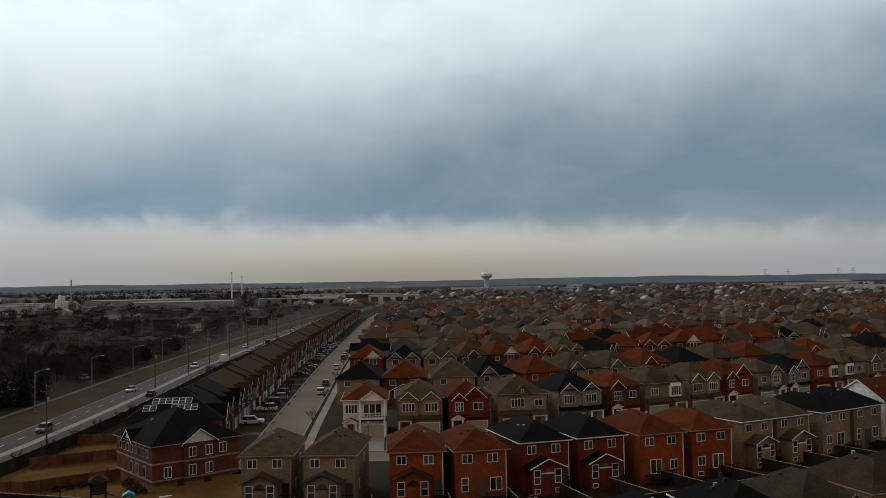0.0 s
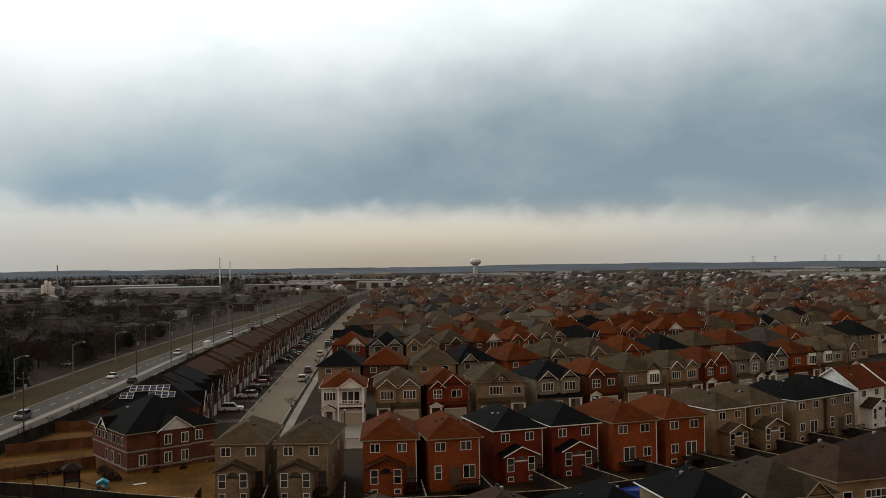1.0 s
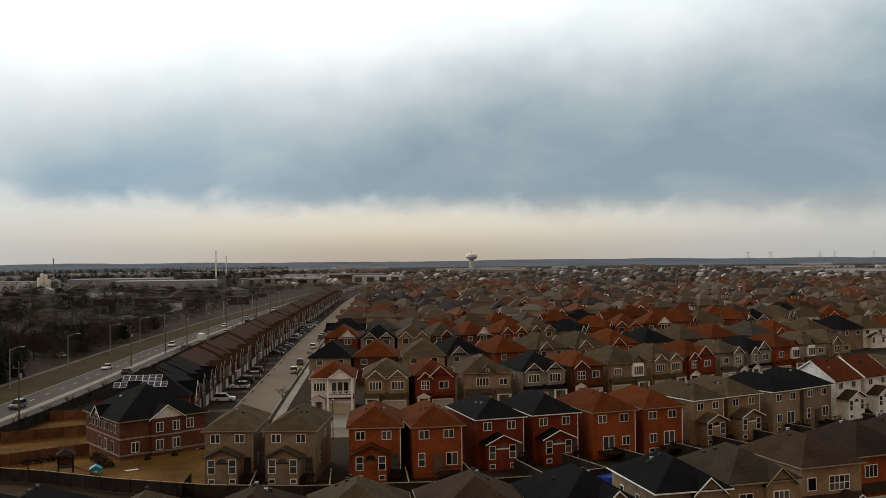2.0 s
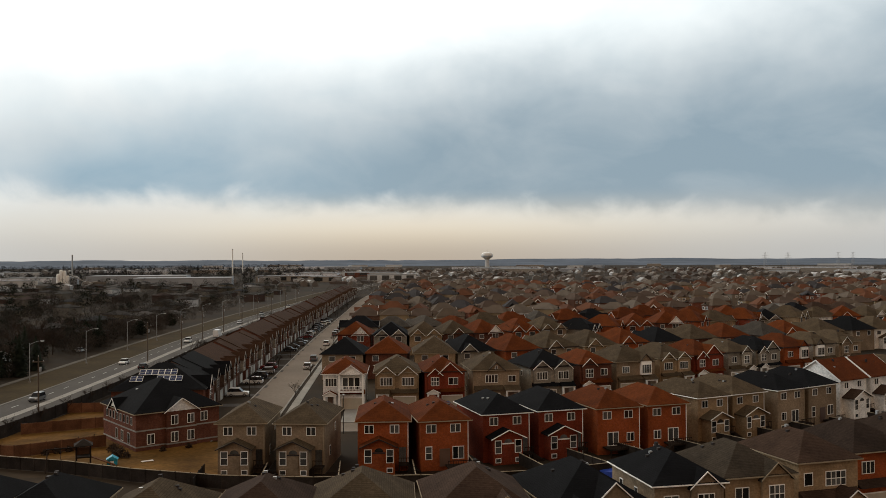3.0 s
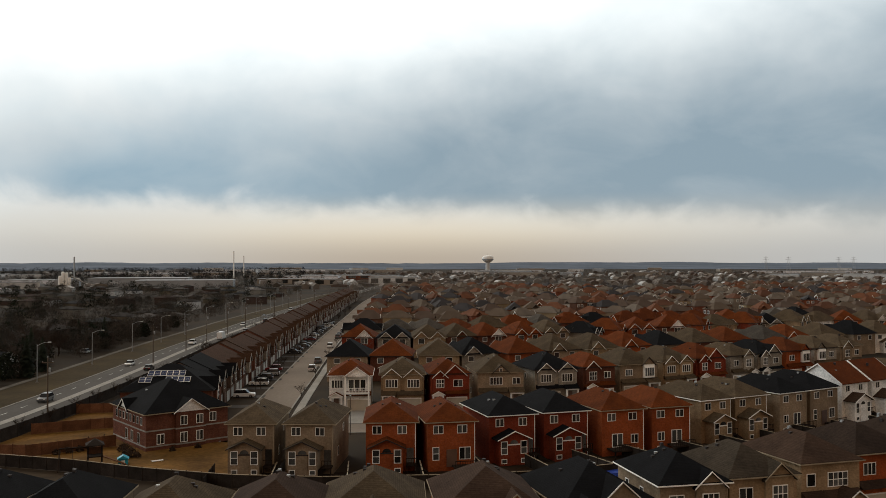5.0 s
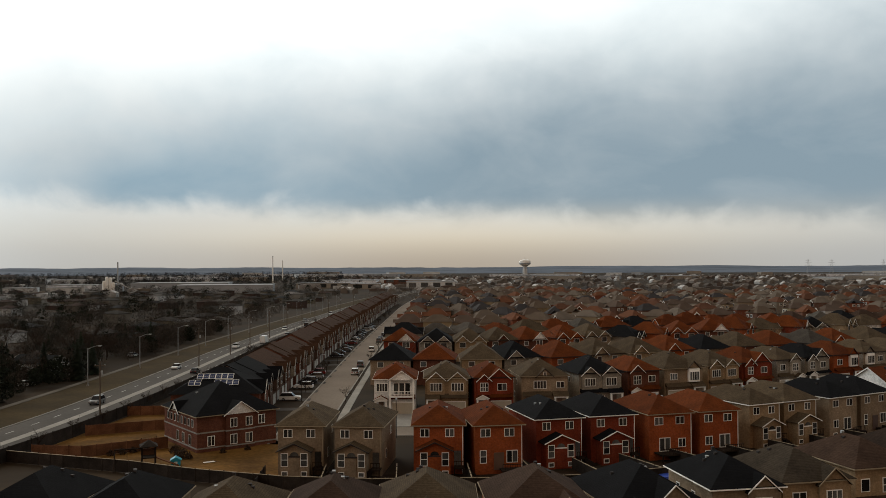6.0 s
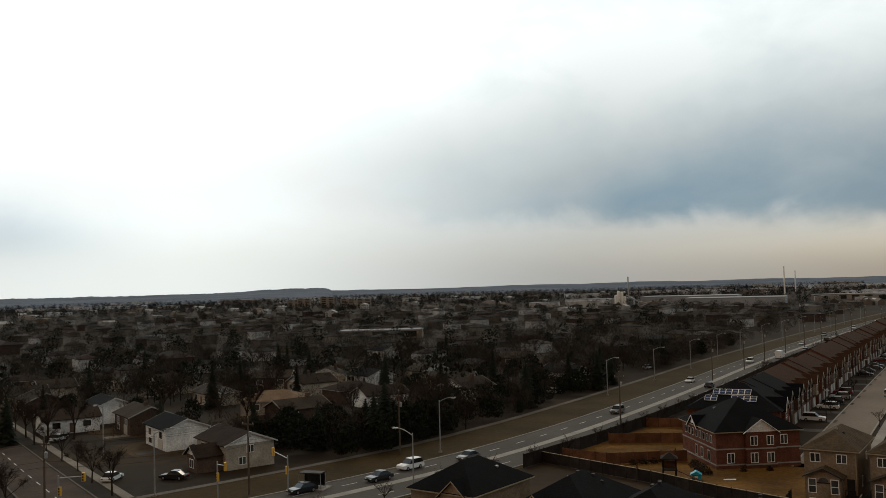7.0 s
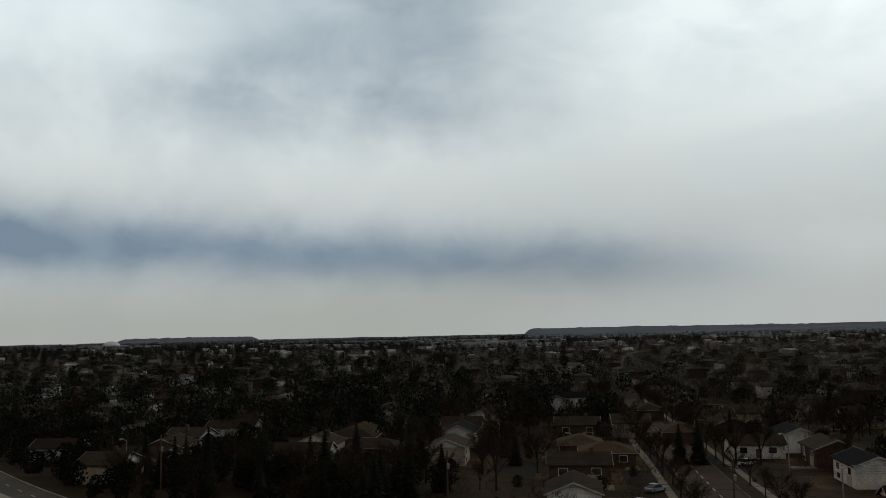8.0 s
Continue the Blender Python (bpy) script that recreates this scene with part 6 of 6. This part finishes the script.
# ---- garden things ----
play = empty("climbing_frame", at(-45.0, 132.4, 20), "brown wooden climbing frame with slide and swing beam", "play set")
for x in (-0.7, 0.7):
    for y in (-0.7, 0.7):
        part("post", Geo().box(x - 0.07, x + 0.07, y - 0.07, y + 0.07, 0, 2.5), DECK, play)
part("platform", Geo().box(-0.8, 0.8, -0.8, 0.8, 1.25, 1.37), DECK, play)
part("cabin_wall", Geo().box(-0.8, 0.8, 0.72, 0.80, 1.37, 2.1), FENCE, play)
part("roof", hip(Geo(), -0.8, 0.8, -0.8, 0.8, 2.5, 0.7, 0.15, 0.06), FENCE_DARK, play)
part("slide", Geo().add([(0.8, -0.3, 1.25), (0.8, 0.3, 1.25), (3.2, 0.3, 0.15), (3.2, -0.3, 0.15), (0.8, -0.3, 1.15), (0.8, 0.3, 1.15), (3.2, 0.3, 0.05), (3.2, -0.3, 0.05)],
                        [(0, 3, 2, 1), (4, 5, 6, 7), (0, 1, 5, 4), (1, 2, 6, 5), (2, 3, 7, 6), (3, 0, 4, 7)]), FENCE, play, "brown plastic slide")
part("swing_beam", Geo().bar((-0.8, 0, 2.3), (-3.6, 0, 2.3), 0.07, 6), DECK, play)
for s_ in (-1, 1):
    part("leg", Geo().bar((-3.5, 0, 2.3), (-3.7, s_ * 1.0, 0), 0.06, 6), DECK, play)
part("swing_seat", Geo().box(-2.5, -2.0, -0.12, 0.12, 0.5, 0.56), BLUE, play, "blue swing seat")
for y in (-0.2, ):
    part("rope", Geo().bar((-2.25, 0, 2.3), (-2.25, 0, 0.56), 0.02, 4), DARK_TRIM, play)
play.scale = (1.35, 1.35, 1.35)
toy = empty("playhouse", at(-41.6, 134.6, 15), "small cyan plastic playhouse on the lawn", "toy house")
part("wall", Geo().box(-0.7, 0.7, -0.6, 0.6, 0, 0.85), CYAN, toy)
part("roof", Geo().prism([(-0.85, 0.85), (0, 1.35), (0.85, 0.85)], -0.75, 0.75), CYAN, toy, "cyan pitched roof")
part("door", Geo().box(-0.25, 0.25, -0.63, -0.6, 0.05, 0.65), TRIM, toy)
pool = empty("covered_pool", at(29.9, 123.2, 20), "blue covered garden pool", "pool")
part("pool_wall", Geo().lathe([(2.3, 0), (2.3, 0.9), (2.2, 0.95)], 20), POOLBLUE, pool)
part("cover", Geo(pose(0, 0, 0.93)).lathe([(2.22, 0), (1.6, 0.08), (0.2, 0.12)], 20), POOLBLUE, pool)
bed = empty("raised_bed", at(-52.0, 147.7, 46), "long raised garden bed with pale timber edge", "garden bed")
part("edge", Geo().box(-4.0, 4.0, -0.55, -0.40, 0, 0.42), CONCRETE, bed, "pale timber edging board")
part("soil", Geo().box(-4.0, 4.0, -0.40, 0.6, 0, 0.34), SHADED_SOIL, bed)
for i in range(9):
    part("stake", Geo().bar((-3.6 + i * 0.9, 0.1, 0.3), (-3.6 + i * 0.9 + 0.1, 0.1, 1.1 + 0.2 * (i % 3)), 0.07, 5), BARK, bed)
sheet = empty("garden_sled", at(-37.0, 136.2, 30), "white plastic sled lying on the lawn", "sled")
part("shell", Geo().add([(-0.9, -0.35, 0.12), (0.9, -0.35, 0.12), (0.9, 0.35, 0.12), (-0.9, 0.35, 0.12), (-0.75, -0.25, 0.0), (0.75, -0.25, 0.0), (0.75, 0.25, 0.0), (-0.75, 0.25, 0.0), (-0.75, -0.25, 0.05), (0.75, -0.25, 0.05), (0.75, 0.25, 0.05), (-0.75, 0.25, 0.05)],
     [(4, 7, 6, 5), (0, 4, 5, 1), (1, 5, 6, 2), (2, 6, 7, 3), (3, 7, 4, 0), (8, 9, 10, 11), (0, 1, 9, 8), (1, 2, 10, 9), (2, 3, 11, 10), (3, 0, 8, 11)]), TRIM, sheet)
part("rope", Geo().tube([(0.9, 0, 0.1), (1.3, 0.2, 0.03), (1.6, 0.0, 0.03)], 0.03), DARK_TRIM, sheet)
for x, y, sz in [(-41.8, 139.6, 1.0), (-42.8, 141.0, 0.8), (-40.9, 139.0, 0.6), (-36.5, 143.2, 0.5), (-33.0, 145.5, 0.5), (-43.6, 142.4, 1.1), (-44.6, 144.0, 0.7), (-42.4, 138.8, 0.9), (-54.0, 141.6, 0.6), (-52.6, 142.8, 0.7), (-51.2, 144.0, 0.6), (-49.8, 145.2, 0.7)]:
    g = Geo()
    rr = random.Random(int(x * 10))
    for k in range(130):
        a, el = rr.uniform(0, 6.28), rr.uniform(0, 1.4)
        c = Vector((math.cos(a) * math.cos(el), math.sin(a) * math.cos(el), math.sin(el) * 1.3)) * sz * rr.uniform(0.6, 1.1)
        d = Vector((rr.gauss(0, 1), rr.gauss(0, 1), rr.gauss(0.3, 1))).normalized() * 0.35
        n_ = d.cross(Vector((rr.gauss(0, 1), rr.gauss(0, 1), rr.gauss(0, 1)))).normalized() * 0.1
        g.add([c - n_, c + n_, c + d], [(0, 1, 2)])
    ob = empty("shrub", at(x, y), "dark leafless garden shrub by the house", "shrub", "shrubs")
    part("crown", g, BUSH, ob)
    part("stem", Geo().bar((0, 0, 0), (0, 0, sz * 0.7), 0.05, 5), BARK, ob)

# ---- the far plain ----
def block(name, x, y, turn, w, d, h, mat, label, category="building", bands=0, bandmat=None):
    ob = empty(name, at(x, y, turn), label, category, "far buildings")
    part("wall", Geo().box(-w / 2, w / 2, -d / 2, d / 2, 0, h), mat, ob)
    part("roof", Geo().box(-w / 2 - 0.3, w / 2 + 0.3, -d / 2 - 0.3, d / 2 + 0.3, h, h + 0.6), FAR_GREY, ob)
    n = max(2, int(w / 14))
    for k in range(bands):
        for i in range(n):
            x0 = -w / 2 + w * (i + 0.2) / n
            part("window", Geo().box(x0, x0 + w * 0.6 / n, -d / 2 - 0.06, -d / 2 + 0.05, 1.2 + h * k / bands, 0.6 + h * (k + 0.8) / bands), GLASS, ob)
    return ob


FAR_GREY = plain("far_roof_membrane", (0.30, 0.31, 0.32), 0.9, vary=0.15, scale=0.02)
PALE = plain("pale_cladding", (0.52, 0.52, 0.51), 0.8, vary=0.12, scale=0.02)
SAND = plain("sand_cladding", (0.25, 0.215, 0.175), 0.85, vary=0.15, scale=0.03)
block("warehouse", -8, 1228, 0, 66, 40, 9, PALE, "long white flat-roofed store", bands=1)
block("shop", -150, 1250, 0, 90, 30, 7, SAND, "sand-coloured strip of shops", bands=1)
block("shop", -95, 1190, 0, 40, 20, 7, SAND, "sand-coloured strip of shops", bands=1)
block("shop", -60, 1330, 0, 36, 20, 10, WALL["brown"], "brown brick commercial building", bands=2)
block("warehouse", -250, 1060, 8, 110, 60, 9, FAR_GREY, "low grey warehouse with a pale roof")
block("warehouse", -330, 1160, 8, 120, 60, 10, FAR_GREY, "low grey warehouse with a pale roof")
block("school", -319, 445, 30, 50, 18, 5, SAND, "long low sand-coloured school with flat roof", bands=1)
block("warehouse", -420, 1010, 18, 40, 20, 8, PALE, "low white works building")
block("warehouse", -480, 1030, 18, 36, 24, 7, PALE, "low white works building")
rng = random.Random(5)
for i in range(90):
    a = rng.uniform(-31, 100)
    r = rng.uniform(1450, 3600)
    x, y = -r * math.sin(radians(a)), r * math.cos(radians(a))
    block("far_building", x, y, rng.uniform(-20, 20) + a, rng.uniform(30, 130), 40, rng.uniform(5, 9), rng.choice((PALE, FAR_GREY, SAND, PALE)), "far low pale industrial building")
for x, y, turn, w in [(-656, 2239, -5, 270), (-363, 2958, -6, 415), (276, 2504, -5, 247), (1042, 2190, -5, 287), (-149, 1553, -4, 94), (-1850, 1350, 52, 250), (-2019, 307, 22, 346), (-503, 1259, -4, 79)]:
    block("greenhouse_range", x, y, turn, w, 40, 6, SNOW, "long low white greenhouse range on the plain")
for x, y, h in [(-1025, 1208, 16), (-960, 1192, 19), (-900, 1170, 15), (-860, 1160, 15), (-1080, 1245, 14)]:
    block("apartment_building", x, y, 38, 24, 16, h, SAND, "far sand-coloured apartment slab", bands=6)

g = Geo()
for i in range(620):
    a, r = radians(rng.uniform(-31, 8)), rng.uniform(950, 2500)
    g.m = at(-r * math.sin(a), r * math.cos(a), rng.uniform(-30, 30))
    w, h = rng.choice((7, 8, 9, 10, 12, 20)), rng.uniform(3.5, 5.5)
    g.prism([(-w / 2, 0), (w / 2, 0), (w / 2, h - 1.0), (0, h + (1.6 if w < 15 else 0.2)), (-w / 2, h - 1.0)], -6, 6)
tagged(part("far_clutter", g, islands("far_mixed_walls", [(0.138, 0.112, 0.091), (0.190, 0.164, 0.143), (0.432, 0.423, 0.406), (0.095, 0.069, 0.056), (0.147, 0.130, 0.112), (0.078, 0.065, 0.056)])),
       "many far small buildings of the town", "buildings", kind="stuff")
g = Geo()
for i in range(260):
    a, r = radians(rng.uniform(8, 102)), rng.uniform(900, 2600)
    g.m = at(-r * math.sin(a), r * math.cos(a), rng.uniform(-30, 30))
    w, h = rng.choice((9, 10, 12, 16, 30)), rng.uniform(4, 7.5)
    g.prism([(-w / 2, 0), (w / 2, 0), (w / 2, h - 1.0), (0, h + (1.6 if w < 15 else 0.2)), (-w / 2, h - 1.0)], -6, 6)
tagged(part("far_clutter", g, islands("far_pale_walls", [(0.255, 0.238, 0.221), (0.357, 0.348, 0.332), (0.153, 0.128, 0.102), (0.085, 0.072, 0.060), (0.425, 0.425, 0.416)])),
       "many far pale buildings among the trees", "buildings", kind="stuff")
tower = empty("water_tower", at(282, 2800), "white mushroom-shaped municipal water tower", "water tower")
part("shaft", Geo().lathe([(9, 0), (7.5, 3), (7.0, 26), (8.5, 30)], 24), PALE, tower)
part("tank", Geo().lathe([(8, 29), (16, 34), (18, 38), (18, 44), (15, 48), (6, 50.5), (0.5, 51)], 28), TRIM, tower, "white bulbous tank with a darker belt")
part("belt", Geo().lathe([(18.15, 35.8), (18.3, 38), (18.3, 39.2)], 28), FAR_GREY, tower)
part("mast", Geo().bar((0, 0, 51), (0, 0, 58), 0.4, 6), METAL, tower)
for x, y, h, r0 in [(-312, 1700, 50, 1.2), (-300, 1740, 42, 1.0)]:
    mast = empty("flue_stack", at(x, y), "slender pale industrial stack", "chimney")
    part("stack", Geo().lathe([(r0 * 1.15, 0), (r0, h * 0.5), (r0 * 0.85, h)], 12), TRIM, mast)
    part("rim", Geo().lathe([(r0 * 0.95, h - 0.5), (r0 * 1.1, h + 0.6)], 12), METAL, mast)
works = empty("concrete_works", at(-398, 1085, 12), "grey concrete works with silos and a dark chimney", "works")
for i, (x, h) in enumerate(((-7, 13), (-3.5, 18), (0.5, 17), (4, 11))):
    part("silo", Geo(pose(x, 0, 0)).lathe([(1.9, 0), (1.9, h), (1.1, h + 1.3)], 14), TRIM, works)
part("hall", Geo().prism([(-14, 0), (14, 0), (14, 9), (0, 12), (-14, 9)], 3, 20), FAR_GREY, works)
part("chimney", Geo(pose(9, 0, 0)).lathe([(1.0, 0), (0.8, 36), (0.8, 37)], 12), METAL, works, "tall dark steel chimney")
part("conveyor", Geo().bar((6, -2, 14), (28, -8, 2), 0.8, 4), METAL, works)
dome = empty("air_dome", at(-3090, -190, 90), "white inflated sports dome", "sports dome")
part("dome", Geo().lathe([(29, 0), (28, 7), (24.5, 13), (16, 18), (7, 20.5), (0.5, 21)], 28), SNOW, dome)
part("hall", Geo().box(-30, 60, -75, -50, 0, 8), PALE, dome)
for i, x in enumerate((905, 980, 1130, 1190, 1320)):
    pyl = empty("pylon", at(x, 2150 + 40 * i), "far lattice power pylon", "pylon", "pylons")
    for sx in (-1, 1):
        for sy in (-1, 1):
            part("leg", Geo().bar((sx * 4, sy * 4, 0), (sx * 0.8, sy * 0.8, 42), 0.22, 4, 0.15), METAL, pyl)
    for z, ww in ((28, 9), (34, 8), (40, 6)):
        part("crossarm", Geo().box(-ww, ww, -0.25, 0.25, z, z + 0.4), METAL, pyl)


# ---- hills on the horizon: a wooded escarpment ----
# woodland on the hills, its base colour turned blue-grey to paint in haze
HILL = plain("far_hazed_hills", (0.100, 0.118, 0.148), 1.0, vary=0.25, scale=0.004, grain=0.03)


def ridge(name, radius, a0, a1, heights, label, deep=350):
    """A long hill round the horizon, from one bearing to another, with its crest heights."""
    n = 160
    pts, faces = [], []
    for i in range(n + 1):
        t = i / n
        a = radians(a0 + (a1 - a0) * t)
        u = t * (len(heights) - 1)
        k = min(int(u), len(heights) - 2)
        h = heights[k] + (heights[k + 1] - heights[k]) * (u - k)
        h += 5 * noise.noise(Vector((t * 19, radius * 0.01, 0))) + 2.5 * noise.noise(Vector((t * 90, 3, 0)))
        edge = min(t, 1 - t) * abs(a1 - a0) / 0.45
        h *= 0.35 + 0.65 * min(1.0, edge) ** 0.6
        for r, z in ((radius - deep, -1), (radius - deep * 0.3, h * 0.6), (radius, h), (radius + 200, h * 0.9)):
            pts.append((-r * math.sin(a), r * math.cos(a), z))
        if i:
            for j in range(3):
                q = (i - 1) * 4 + j
                faces.append((q, q + 4, q + 5, q + 1))
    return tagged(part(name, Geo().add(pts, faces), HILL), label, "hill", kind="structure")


ridge("hill_ahead", 4550, -34, 46, [20, 22, 25, 28, 26, 26, 26, 27, 28, 29, 29, 28], "long low wooded rise on the horizon, painted blue-grey with haze", 900)
ridge("hill_left", 4300, 38.3, 67.9, [40, 44, 43, 33, 30, 31, 30, 31, 31, 33, 33, 34, 34, 34, 32], "wooded escarpment with a steep end, haze painted blue-grey", 1500)
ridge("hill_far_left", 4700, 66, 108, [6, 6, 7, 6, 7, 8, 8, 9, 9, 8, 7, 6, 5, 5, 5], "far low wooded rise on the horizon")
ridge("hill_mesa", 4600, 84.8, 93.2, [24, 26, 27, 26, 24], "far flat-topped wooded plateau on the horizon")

# ---- small things along the lane and the street ----
def lane_post(m):
    ob = empty("lane_lamp", m, "slim dark street lamp post beside the lane", "street lamp", "lane lamps")
    part("post", Geo().bar((0, 0, 0), (0, 0, 6.6), 0.09, 6, 0.06), DARK_TRIM, ob)
    part("lamp_head", Geo().box(-0.2, 0.75, -0.14, 0.14, 6.55, 6.75), METAL, ob)
    return ob


post0 = lane_post(at(-9.0, 155.0, 90))
for s_ in range(48, 420, 38):
    p, dd = along(LANE, s_)
    r = Vector((dd.y, -dd.x, 0))
    q = p - r * 5.2
    copy_thing(post0, at(q.x, q.y, 0))
for x in (32, 66, 100):
    q = row(161.0, x, -6.0)
    copy_thing(post0, at(q[0], q[1], q[2] + 90))
SMALL = bare_tree(340, 4.2, 1.5, 160)
SMALL.matrix_basis = at(-22.0, 196.0)
rng = random.Random(12)
for s_ in range(62, 420, 21):
    p, dd = along(LANE, s_)
    r = Vector((dd.y, -dd.x, 0))
    q = p + r * (4.8 if s_ % 2 else -6.2)
    copy_thing(SMALL, at(q.x, q.y, rng.uniform(0, 360)))
for s_ in range(270, 520, 11):
    p, dd = along(MAIN, s_)
    r = Vector((dd.y, -dd.x, 0))
    q = p + r * 9.6
    copy_thing(SMALL, at(q.x, q.y, rng.uniform(0, 360)))
fence([(-22.4, 152.0), (-22.6, 176.0)], 1.6, FENCE_DARK, "dark board fence beside the lane's pavement")
